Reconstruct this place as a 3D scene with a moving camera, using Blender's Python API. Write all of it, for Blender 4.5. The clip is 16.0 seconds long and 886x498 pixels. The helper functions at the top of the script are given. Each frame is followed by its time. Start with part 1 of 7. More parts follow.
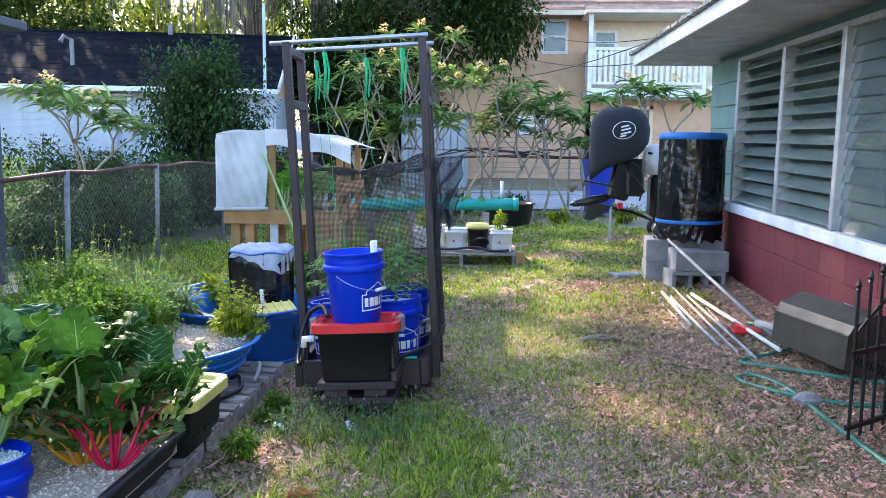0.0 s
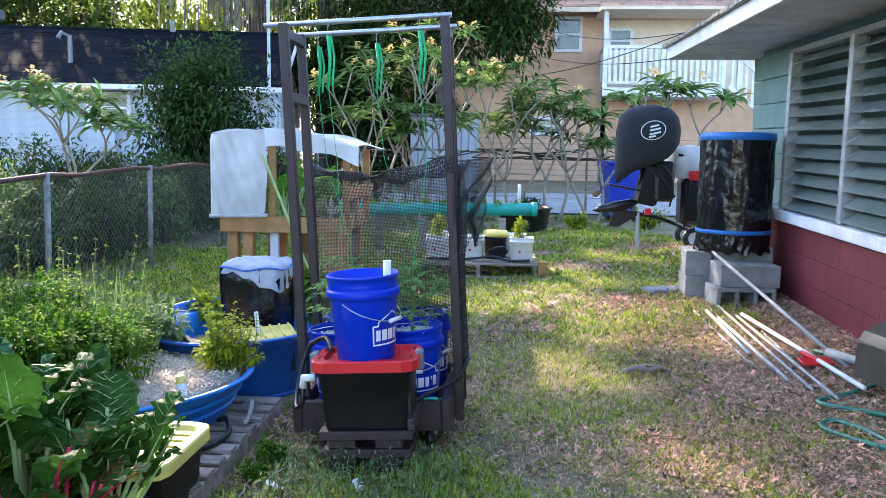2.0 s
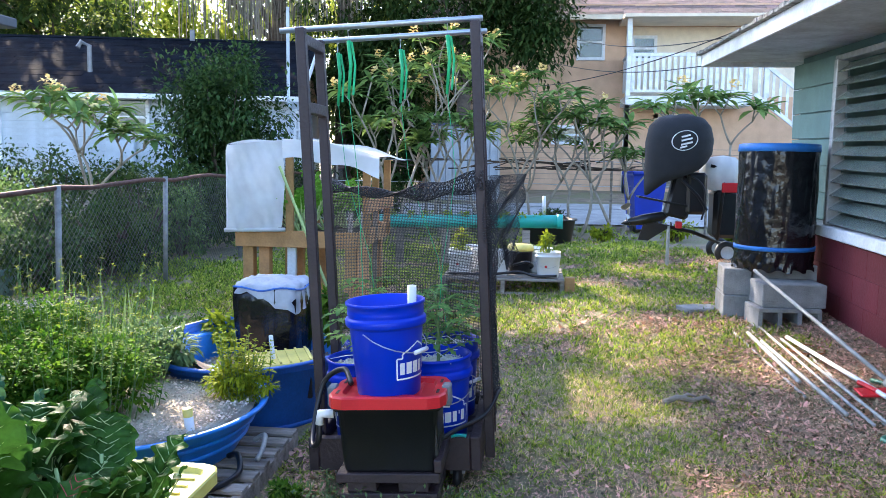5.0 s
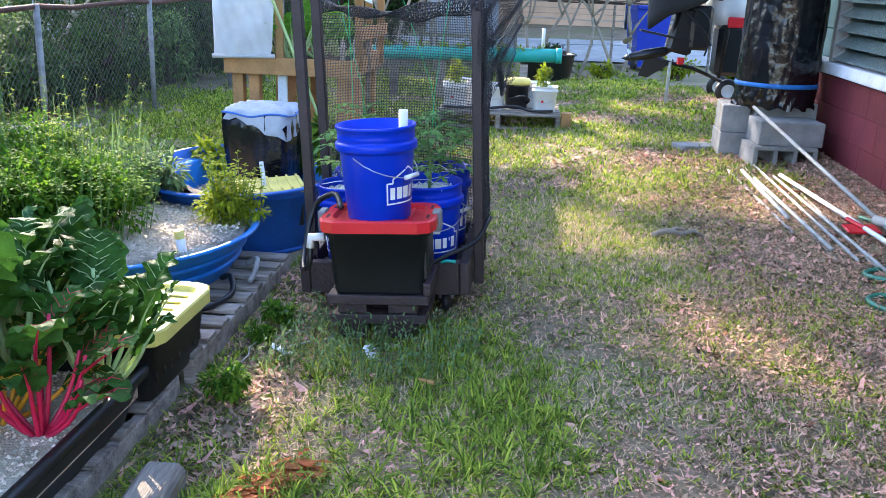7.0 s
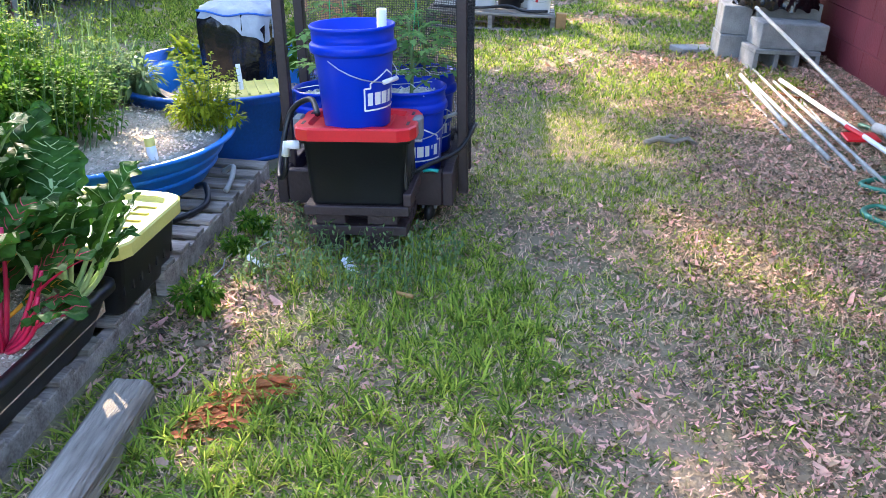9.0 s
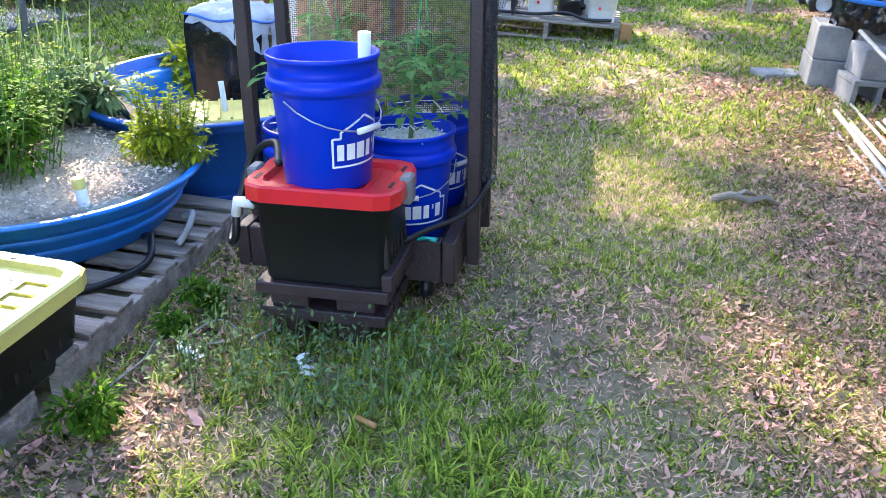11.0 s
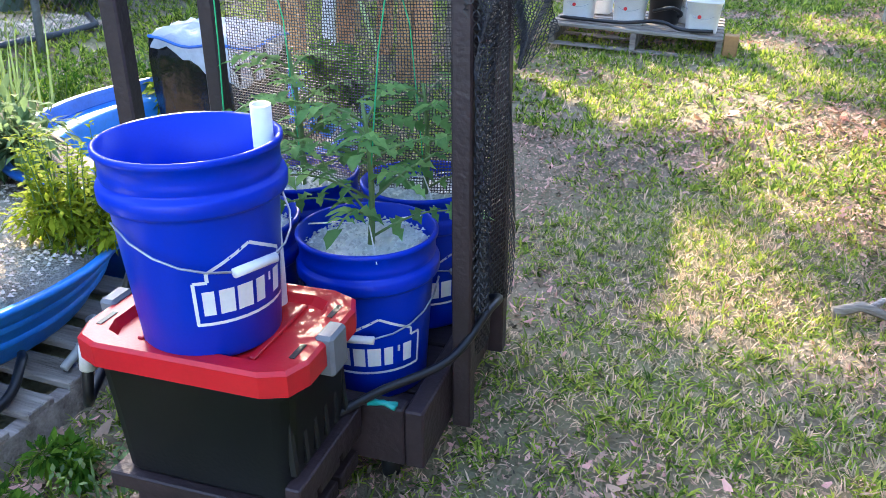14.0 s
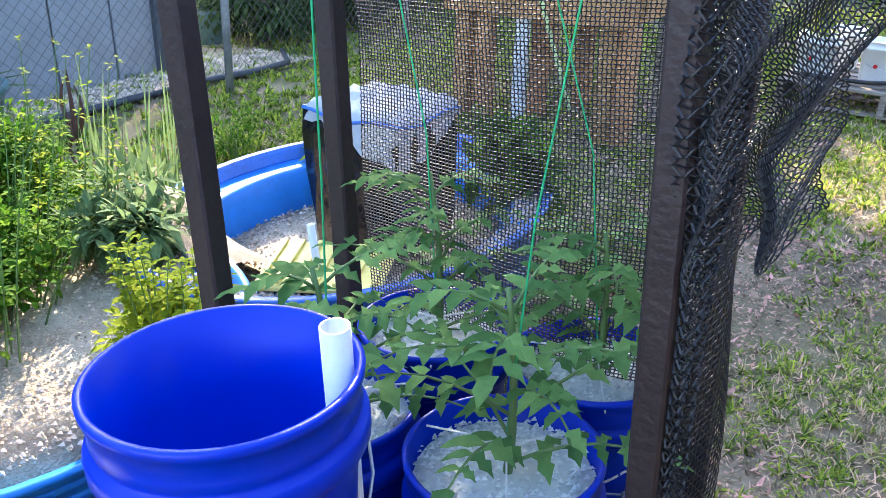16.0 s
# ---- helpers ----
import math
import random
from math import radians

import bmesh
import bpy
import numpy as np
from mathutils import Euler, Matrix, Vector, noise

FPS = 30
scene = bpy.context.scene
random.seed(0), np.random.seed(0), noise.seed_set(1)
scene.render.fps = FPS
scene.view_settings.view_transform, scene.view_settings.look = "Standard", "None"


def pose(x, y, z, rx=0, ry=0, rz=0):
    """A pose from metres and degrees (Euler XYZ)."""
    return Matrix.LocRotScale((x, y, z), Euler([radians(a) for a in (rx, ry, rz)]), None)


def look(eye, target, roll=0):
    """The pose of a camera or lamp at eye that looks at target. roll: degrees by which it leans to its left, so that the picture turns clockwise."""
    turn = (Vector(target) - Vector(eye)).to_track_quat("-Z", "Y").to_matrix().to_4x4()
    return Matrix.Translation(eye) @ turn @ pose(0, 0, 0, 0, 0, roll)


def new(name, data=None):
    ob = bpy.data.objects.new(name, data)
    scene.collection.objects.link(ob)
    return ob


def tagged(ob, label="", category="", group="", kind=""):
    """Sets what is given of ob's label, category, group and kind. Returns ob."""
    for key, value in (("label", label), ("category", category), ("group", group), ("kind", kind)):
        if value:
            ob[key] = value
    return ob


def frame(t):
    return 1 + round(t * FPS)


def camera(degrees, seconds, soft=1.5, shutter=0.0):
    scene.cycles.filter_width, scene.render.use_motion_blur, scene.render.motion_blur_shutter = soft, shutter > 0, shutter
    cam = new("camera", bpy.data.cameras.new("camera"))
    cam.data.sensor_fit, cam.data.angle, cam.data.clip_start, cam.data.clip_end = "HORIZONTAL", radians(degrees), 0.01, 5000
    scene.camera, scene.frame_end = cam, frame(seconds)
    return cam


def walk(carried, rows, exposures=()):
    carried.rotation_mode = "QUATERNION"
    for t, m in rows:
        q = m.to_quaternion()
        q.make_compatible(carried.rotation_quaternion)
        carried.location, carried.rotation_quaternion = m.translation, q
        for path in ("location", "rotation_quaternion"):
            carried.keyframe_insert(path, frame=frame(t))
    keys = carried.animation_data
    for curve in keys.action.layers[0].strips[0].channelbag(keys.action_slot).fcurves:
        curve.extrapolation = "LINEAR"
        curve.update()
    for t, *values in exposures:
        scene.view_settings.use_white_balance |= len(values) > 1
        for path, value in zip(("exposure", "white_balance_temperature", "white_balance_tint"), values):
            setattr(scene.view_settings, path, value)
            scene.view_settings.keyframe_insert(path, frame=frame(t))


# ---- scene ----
cam = camera(56.7, 16.0, 0.6)
PATH = [
    (0, (0.061, -0.395, 1.258), (-0.09, 1.585, 1.023), 0.8),
    (0.5, (0.128, -0.171, 1.281), (-0.045, 1.809, 1.05), 1.0),
    (1, (0.097, -0.01, 1.272), (-0.082, 1.967, 1.033), 1.1),
    (1.5, (-0.027, 0.136, 1.268), (-0.19, 2.116, 1.039), 1.3),
    (2, (-0.074, 0.265, 1.262), (-0.241, 2.244, 1.029), 0.9),
    (2.5, (-0.064, 0.442, 1.281), (-0.276, 2.417, 1.049), 0.2),
    (3, (-0.073, 0.544, 1.285), (-0.286, 2.519, 1.057), 0.3),
    (3.5, (-0.126, 0.55, 1.294), (-0.34, 2.527, 1.081), 0.3),
    (6, (-0.143, 0.548, 1.264), (-0.349, 2.525, 1.049), 1.8),
    (6.5, (-0.142, 0.559, 1.245), (-0.338, 2.498, 0.794), 1.9),
    (7, (-0.13, 0.573, 1.232), (-0.312, 2.474, 0.638), 2.1),
    (7.5, (-0.113, 0.594, 1.245), (-0.214, 2.466, 0.548), 3.2),
    (8, (-0.093, 0.627, 1.243), (-0.189, 2.455, 0.436), 3.3),
    (8.5, (-0.088, 0.651, 1.219), (-0.212, 2.48, 0.418), 2.8),
    (8.7, (-0.088, 0.655, 1.217), (-0.225, 2.481, 0.412), 2.7),
    (10.8, (-0.024, 1.374, 1.198), (-0.319, 3.173, 0.375), 2.2),
    (11, (0.012, 1.471, 1.207), (-0.287, 3.265, 0.375), 3.9),
    (11.5, (0.045, 1.657, 1.199), (-0.275, 3.45, 0.373), 4.4),
    (12, (0.003, 1.866, 1.206), (-0.325, 3.659, 0.384), 3.7),
    (12.5, (-0.011, 1.971, 1.201), (-0.363, 3.76, 0.38), 3.2),
    (13, (0.039, 2.126, 1.207), (-0.437, 3.887, 0.386), 2.0),
    (13.5, (0.11, 2.292, 1.209), (-0.392, 4.04, 0.377), 3.2),
    (14, (0.08, 2.428, 1.19), (-0.445, 4.154, 0.328), 2.9),
    (14.5, (-0.029, 2.578, 1.205), (-0.556, 4.308, 0.351), 3.2),
    (15, (-0.09, 2.692, 1.233), (-0.663, 4.423, 0.412), 2.9),
    (15.5, (-0.111, 2.865, 1.254), (-0.909, 4.522, 0.468), 2.5),
    (16, (-0.104, 2.988, 1.252), (-1.05, 4.538, 0.414), 1.9),
]
walk(cam, [(t, look(eye, target, roll)) for t, eye, target, roll in PATH], [(0, 2.56, 6000, 17), (6, 2.56, 6000, 17), (7, 2.75, 6000, 17), (8, 2.8, 6000, 17), (11, 2.93, 6000, 17), (16, 2.93, 6100, 16)])

# ---------------------------------------------------------------- light
SUN_DIR = Vector((-0.50, 0.72, 0.46)).normalized()
world = bpy.data.worlds.new("world")
scene.world = world
world.use_nodes = True
wn = world.node_tree
sky = wn.nodes.new("ShaderNodeTexSky")
sky.sky_type = "NISHITA"
sky.sun_disc = False
sky.sun_elevation = math.asin(SUN_DIR.z)
sky.sun_rotation = math.atan2(SUN_DIR.x, SUN_DIR.y)
wn.links.new(sky.outputs[0], wn.nodes["Background"].inputs[0])
wn.nodes["Background"].inputs[1].default_value = 0.15
sun = new("sun", bpy.data.lights.new("sun", "SUN"))
sun.data.energy, sun.data.angle, sun.data.color = 3.4, radians(0.6), (1.0, 0.84, 0.60)
sun.matrix_world = look(SUN_DIR * 60, (0, 0, 0))


# ---------------------------------------------------------------- materials
def mat(name, col, rough=0.6, metal=0.0, var=0.25, scale=8.0, col2=None, bump=0.15, bscale=60.0, rnd=0.0, trans=0.0, spec=0.5, stretch=None):
    """A node material: base colour mottled at two scales, fine relief, optional variation per object or per island."""
    m = bpy.data.materials.new(name)
    m.use_nodes = True
    nt = m.node_tree
    N, L = nt.nodes, nt.links
    b = N["Principled BSDF"]
    b.inputs["Roughness"].default_value = rough
    b.inputs["Metallic"].default_value = metal
    b.inputs["Specular IOR Level"].default_value = spec
    tc = N.new("ShaderNodeTexCoord")
    n1 = N.new("ShaderNodeTexNoise")
    n1.inputs["Scale"].default_value, n1.inputs["Detail"].default_value = scale, 5
    n2 = N.new("ShaderNodeTexNoise")
    n2.inputs["Scale"].default_value, n2.inputs["Detail"].default_value = bscale, 3
    place = tc.outputs["Object"]
    if stretch:
        mp = N.new("ShaderNodeMapping")
        mp.inputs["Scale"].default_value = stretch
        L.new(place, mp.inputs["Vector"])
        place = mp.outputs["Vector"]
    L.new(place, n1.inputs["Vector"])
    L.new(place, n2.inputs["Vector"])
    ramp = N.new("ShaderNodeValToRGB")
    c2 = col2 or tuple(c * (1 - var) for c in col)
    c1 = col if col2 else tuple(min(1, c * (1 + var * 0.4)) for c in col)
    ramp.color_ramp.elements[0].position, ramp.color_ramp.elements[1].position = 0.34, 0.66
    ramp.color_ramp.elements[0].color, ramp.color_ramp.elements[1].color = (*c2, 1), (*c1, 1)
    mix = N.new("ShaderNodeMath")
    mix.operation = "MULTIPLY_ADD"
    mix.inputs[1].default_value = 0.3
    L.new(n2.outputs["Fac"], mix.inputs[0])
    sub = N.new("ShaderNodeMath")
    sub.operation = "MULTIPLY"
    sub.inputs[1].default_value = 0.7
    L.new(n1.outputs["Fac"], sub.inputs[0])
    L.new(sub.outputs[0], mix.inputs[2])
    L.new(mix.outputs[0], ramp.inputs["Fac"])
    out = ramp.outputs["Color"]
    if rnd:
        hsv = N.new("ShaderNodeHueSaturation")
        src = N.new("ShaderNodeNewGeometry").outputs["Random Per Island"]
        if rnd < 0:
            src = N.new("ShaderNodeObjectInfo").outputs["Random"]
        mr = N.new("ShaderNodeMapRange")
        mr.inputs["To Min"].default_value, mr.inputs["To Max"].default_value = 1 - abs(rnd), 1 + abs(rnd)
        L.new(src, mr.inputs["Value"])
        L.new(mr.outputs[0], hsv.inputs["Value"])
        mr2 = N.new("ShaderNodeMapRange")
        mr2.inputs["To Min"].default_value, mr2.inputs["To Max"].default_value = 0.5 + 0.04 * abs(rnd), 0.5 - 0.06 * abs(rnd)
        L.new(src, mr2.inputs["Value"])
        L.new(mr2.outputs[0], hsv.inputs["Hue"])
        L.new(out, hsv.inputs["Color"])
        out = hsv.outputs["Color"]
    L.new(out, b.inputs["Base Color"])
    if bump:
        bp = N.new("ShaderNodeBump")
        bp.inputs["Strength"].default_value, bp.inputs["Distance"].default_value = bump, 0.01
        L.new(n2.outputs["Fac"], bp.inputs["Height"])
        L.new(bp.outputs[0], b.inputs["Normal"])
    if trans:
        t = N.new("ShaderNodeBsdfTranslucent")
        L.new(out, t.inputs["Color"])
        ms = N.new("ShaderNodeMixShader")
        ms.inputs[0].default_value = trans
        L.new(b.outputs[0], ms.inputs[1])
        L.new(t.outputs[0], ms.inputs[2])
        L.new(ms.outputs[0], N["Material Output"].inputs["Surface"])
    return m


def glass_mat(name, col, rough=0.08):
    m = bpy.data.materials.new(name)
    m.use_nodes = True
    b = m.node_tree.nodes["Principled BSDF"]
    b.inputs["Base Color"].default_value = (*col, 1)
    b.inputs["Roughness"].default_value = rough
    b.inputs["Transmission Weight"].default_value = 0.55
    b.inputs["IOR"].default_value = 1.5
    return m


def leafm(name, col, rnd=0.35, trans=0.38, rough=0.5, var=0.3):
    return mat(name, col, 0.5 if rough < 0.45 else 0.7, 0, var, 14, None, 0.2, 90, rnd, trans, 0.15 if rough < 0.45 else 0.06)


M_BLUE = mat("blue_plastic", (0.0005, 0.032, 0.50), 0.36, 0, 0.12, 5, None, 0.02, 200, 0, 0, 0.3)
M_BLUE_TUB = mat("faded_blue_plastic", (0.02, 0.13, 0.50), 0.42, 0, 0.35, 4, None, 0.05, 80)
M_BLUE_POOL = mat("light_blue_plastic", (0.025, 0.24, 0.76), 0.38, 0, 0.25, 6, None, 0.05, 80)
M_RED = mat("red_plastic", (0.62, 0.012, 0.02), 0.36, 0, 0.12, 8, None, 0.04, 150)
M_BLACKP = mat("black_plastic", (0.012, 0.012, 0.013), 0.42, 0, 0.3, 10, None, 0.06, 120)
M_BAG = mat("black_bag_film", (0.006, 0.006, 0.008), 0.2, 0, 0.3, 6, None, 0.7, 16)
M_YELLOW = mat("pale_yellow_plastic", (0.72, 0.66, 0.18), 0.45, 0, 0.15, 8, None, 0.05, 100)
M_YELLOW2 = mat("yellow_plastic", (0.78, 0.64, 0.16), 0.45, 0, 0.2, 8, None, 0.05, 100)
M_WHITE = mat("white_plastic", (0.78, 0.78, 0.76), 0.4, 0, 0.12, 8, None, 0.04, 100)
M_WPAINT = mat("white_paint", (0.72, 0.74, 0.76), 0.6, 0, 0.25, 6, None, 0.15, 60)
M_PVC = mat("weathered_pvc", (0.40, 0.40, 0.37), 0.5, 0, 0.35, 12, None, 0.08, 80)
M_BROWN = mat("brown_painted_wood", (0.036, 0.020, 0.021), 0.55, 0, 0.35, 7, None, 0.3, 70, -0.15)
M_PINE = mat("pine_lumber", (0.45, 0.24, 0.085), 0.65, 0, 0.35, 5, None, 0.25, 60, -0.2)
M_OLDWOOD = mat("grey_weathered_wood", (0.40, 0.35, 0.29), 0.85, 0, 0.45, 7, (0.15, 0.125, 0.10), 0.8, 40, -0.3, 0, 0.3, (0.35, 3, 3))
M_LOGWOOD = mat("cracked_grey_timber", (0.40, 0.35, 0.29), 0.9, 0, 0.45, 7, (0.13, 0.11, 0.09), 1.0, 40, 0, 0, 0.3, (3, 0.35, 3))
M_CONC = mat("concrete", (0.26, 0.26, 0.25), 0.9, 0, 0.35, 9, None, 0.6, 110)
M_STEEL = mat("galvanised_steel", (0.45, 0.47, 0.48), 0.38, 0.85, 0.2, 20, None, 0.1, 120)
M_OLDSTEEL = mat("weathered_zinc", (0.24, 0.25, 0.25), 0.7, 0.2, 0.4, 14, None, 0.2, 90)
M_WIRE = mat("dull_wire", (0.12, 0.12, 0.115), 0.75, 0.2, 0.3, 20, None, 0, 120)
M_RUST = mat("rusty_pipe", (0.12, 0.06, 0.045), 0.75, 0.4, 0.5, 18, None, 0.4, 90)
M_GRAVEL = mat("perlite_gravel", (0.74, 0.64, 0.48), 0.9, 0, 0.45, 7, (0.36, 0.27, 0.18), 1.0, 160)
M_PERL = mat("white_perlite", (0.80, 0.81, 0.76), 0.9, 0, 0.15, 20, None, 0.3, 100, 0.25)
M_STONE = mat("perlite_grain", (0.80, 0.71, 0.56), 0.9, 0, 0.25, 9, (0.46, 0.36, 0.25), 0.3, 100, 0.5)
M_GREYP = mat("grey_latch_plastic", (0.16, 0.17, 0.18), 0.5, 0, 0.2, 10, None, 0.05, 90)
M_NET = mat("black_shade_net", (0.014, 0.014, 0.018), 0.5, 0, 0.3, 20, None, 0, 60)
M_CORD = mat("green_cord", (0.015, 0.40, 0.14), 0.5, 0, 0.2, 30, None, 0.1, 100)
M_TEAL = mat("teal_pvc_pipe", (0.02, 0.40, 0.33), 0.4, 0, 0.2, 6, None, 0.05, 80)
M_SHEET = mat("white_plastic_sheet", (0.72, 0.73, 0.72), 0.45, 0, 0.15, 5, None, 0.35, 14, 0, 0.35)
M_TARP = mat("grey_white_tarp", (0.40, 0.43, 0.48), 0.5, 0, 0.35, 7, None, 0.9, 16)
M_COVER = mat("black_canvas_cover", (0.014, 0.015, 0.018), 0.8, 0, 0.3, 10, None, 0.3, 140)
M_ENGINE = mat("black_engine_paint", (0.012, 0.012, 0.014), 0.28, 0.2, 0.3, 12, None, 0.05, 90)
M_REDWALL = mat("barn_red_painted_block", (0.15, 0.016, 0.023), 0.72, 0, 0.22, 4, None, 0.35, 70, -0.06)
M_SIDING = mat("sea_green_siding", (0.16, 0.27, 0.25), 0.7, 0, 0.2, 5, None, 0.2, 60)
M_ALU = mat("aluminium_frame", (0.52, 0.53, 0.53), 0.45, 0.7, 0.25, 15, None, 0.1, 80)
M_LOUVRE = glass_mat("green_grey_louvre_glass", (0.32, 0.40, 0.37), 0.18)
M_PANE = glass_mat("dark_window_glass", (0.18, 0.24, 0.24), 0.05)
# near-black colour holds the indoor shade of the red house
M_DARK = mat("unlit_room_black", (0.03, 0.035, 0.035), 0.9, 0, 0.3, 3, None, 0, 40)
M_SOFFIT = mat("soffit_paint", (0.50, 0.52, 0.55), 0.75, 0, 0.3, 5, None, 0.2, 40)
M_DIRTROOF = mat("mouldy_roof_edge", (0.42, 0.40, 0.36), 0.85, 0, 0.6, 16, (0.05, 0.045, 0.04), 0.5, 60)
M_SHINGLE_D = mat("dark_shingle", (0.008, 0.010, 0.016), 0.95, 0, 0.5, 5, None, 0.5, 40, 0.3, 0, 0.05)
M_SHINGLE_B = mat("brown_shingle", (0.26, 0.17, 0.13), 0.85, 0, 0.4, 5, None, 0.5, 40, 0.3)
M_CLAP = mat("white_clapboard", (0.44, 0.50, 0.55), 0.65, 0, 0.2, 4, None, 0.15, 60)
M_TAN = mat("tan_stucco", (0.62, 0.40, 0.26), 0.85, 0, 0.18, 3, None, 0.3, 50)
M_CREAM = mat("cream_paint", (0.70, 0.60, 0.46), 0.7, 0, 0.15, 4, None, 0.1, 50)
M_GREYWALL = mat("grey_shed_panel", (0.30, 0.32, 0.34), 0.6, 0.1, 0.2, 4, None, 0.1, 50)
M_SLATE = mat("dark_slate_trim", (0.05, 0.06, 0.075), 0.6, 0, 0.2, 6, None, 0.1, 60)
M_ROAD = mat("pale_road", (0.42, 0.41, 0.39), 0.9, 0, 0.25, 4, None, 0.4, 60)
M_BARK = mat("bark", (0.085, 0.065, 0.05), 0.9, 0, 0.5, 10, None, 1.0, 30)
M_PALEBARK = mat("pale_plumeria_bark", (0.30, 0.26, 0.20), 0.8, 0, 0.35, 12, None, 0.4, 60)
M_GREY_GRILL = mat("grey_brown_metal", (0.085, 0.08, 0.065), 0.42, 0.55, 0.3, 9, None, 0.15, 90)
M_IRON = mat("black_iron", (0.01, 0.01, 0.012), 0.45, 0.3, 0.3, 20, None, 0.2, 80)
M_HOSE = mat("green_hose", (0.02, 0.16, 0.10), 0.45, 0, 0.3, 12, None, 0.2, 120)
M_TAPE = mat("blue_tape", (0.02, 0.17, 0.52), 0.5, 0, 0.2, 9, None, 0.1, 60)
M_ORANGE = mat("dry_orange_frond", (0.42, 0.14, 0.03), 0.8, 0, 0.4, 20, None, 0.3, 60, 0.4, 0.2)
M_BINBLUE = mat("royal_blue_bin", (0.01, 0.04, 0.42), 0.4, 0, 0.2, 6, None, 0.05, 80)
M_BURLAP = mat("burlap", (0.24, 0.205, 0.165), 0.95, 0, 0.3, 30, None, 0.6, 220)
M_POT = mat("teal_glazed_pot", (0.13, 0.24, 0.25), 0.35, 0, 0.25, 6, None, 0.1, 40)

L_GRASS = leafm("grass_blade", (0.26, 0.38, 0.055), 0.7, 0.4)
L_CLOVER = leafm("clover_leaf", (0.42, 0.50, 0.08), 0.4, 0.4)
L_DRY = mat("dry_grass_blade", (0.58, 0.46, 0.26), 0.8, 0, 0.3, 12, None, 0.1, 60, 0.7, 0.2)
L_STRAW = mat("dead_leaf", (0.47, 0.32, 0.195), 0.85, 0, 0.4, 12, None, 0.2, 60, 0.85, 0.1)
L_CHARD = leafm("chard_leaf", (0.035, 0.115, 0.016), 0.5, 0.4, 0.35, 0.5)
L_COLLARD = leafm("collard_leaf", (0.055, 0.14, 0.065), 0.4, 0.3, 0.45, 0.45)
L_LIME = leafm("lime_leaf", (0.30, 0.38, 0.025), 0.3, 0.45)
L_HERB = leafm("herb_leaf", (0.09, 0.21, 0.018), 0.5, 0.45, 0.5)
L_LETTUCE = leafm("lettuce_leaf", (0.16, 0.42, 0.05), 0.3, 0.5)
L_SAGE = leafm("sage_leaf", (0.16, 0.25, 0.10), 0.35, 0.35)
L_TOMATO = leafm("tomato_leaf", (0.17, 0.34, 0.10), 0.35, 0.45)
L_PLUM = leafm("plumeria_leaf", (0.17, 0.29, 0.08), 0.45, 0.4)
L_BUSH = leafm("bush_leaf", (0.045, 0.095, 0.028), 0.5, 0.25)
L_OAK = leafm("oak_leaf", (0.035, 0.07, 0.018), 0.5, 0.3)
# lightened leaf colour: sunlight on the backlit far crowns is painted in
L_FAR = leafm("far_leaf_painted_sun", (0.30, 0.38, 0.05), 0.6, 0.62)
L_VINE = leafm("vine_leaf", (0.05, 0.10, 0.025), 0.5, 0.3)
M_MOSS = mat("spanish_moss", (0.20, 0.19, 0.15), 0.95, 0, 0.3, 10, None, 0.3, 60, 0.4, 0.3)
M_FLOWER = mat("cream_yellow_petal", (0.85, 0.74, 0.42), 0.6, 0, 0.2, 10, (0.86, 0.6, 0.12), 0, 60, 0.2, 0.3)
M_STEMG = mat("green_stem", (0.13, 0.22, 0.06), 0.55, 0, 0.3, 10, None, 0.1, 60)
M_STEMR = mat("magenta_chard_stem", (0.58, 0.012, 0.06), 0.4, 0, 0.25, 10, None, 0.1, 60)
M_STEMY = mat("yellow_chard_stem", (0.75, 0.32, 0.01), 0.4, 0, 0.25, 10, None, 0.1, 60)
M_STEMW = mat("pale_green_stem", (0.42, 0.55, 0.22), 0.45, 0, 0.25, 10, None, 0.1, 60)
M_EARTH = mat("dark_potting_soil", (0.05, 0.038, 0.028), 0.95, 0, 0.4, 30, None, 0.8, 120)


# ---------------------------------------------------------------- mesh helpers
def h(x, y):
    """Height of the ground: it rises towards the red house and, beyond the yard, up to the road."""
    k = 0.1 if x > 0 else 0.045
    fade = min(1.0, max(0.0, 1 - (y - 9) / 6)) if x > 0 else 1.0
    side = max(k * min(x, 2.6) * fade, -0.06)
    far = 0.45 * min(1.0, max(0.0, (y - 15) / 6))
    return side + 0.02 * (min(max(y, -2), 9) - 3.74) + far


def obj(name, bm, material, parent=None, m=None, smooth=False):
    me = bpy.data.meshes.new(name)
    if smooth:
        for e in bm.edges:
            if len(e.link_faces) == 2 and e.calc_face_angle(0) > 0.6:
                e.smooth = False
    bm.to_mesh(me)
    bm.free()
    for mt in (material if isinstance(material, (list, tuple)) else [material]):
        me.materials.append(mt)
    if smooth:
        me.polygons.foreach_set("use_smooth", [True] * len(me.polygons))
    ob = new(name, me)
    if parent:
        ob.parent = parent
    if m is not None:
        ob.matrix_basis = m
    return ob


def part(name, bm, material, parent, label="", smooth=False, m=None):
    ob = obj(name, bm, material, parent, m, smooth)
    return tagged(ob, label) if label else ob


def thing(name, m, label, category, group="", kind=""):
    ob = new(name)
    ob.empty_display_size = 0.1
    ob.matrix_basis = m
    return tagged(ob, label, category, group, kind)


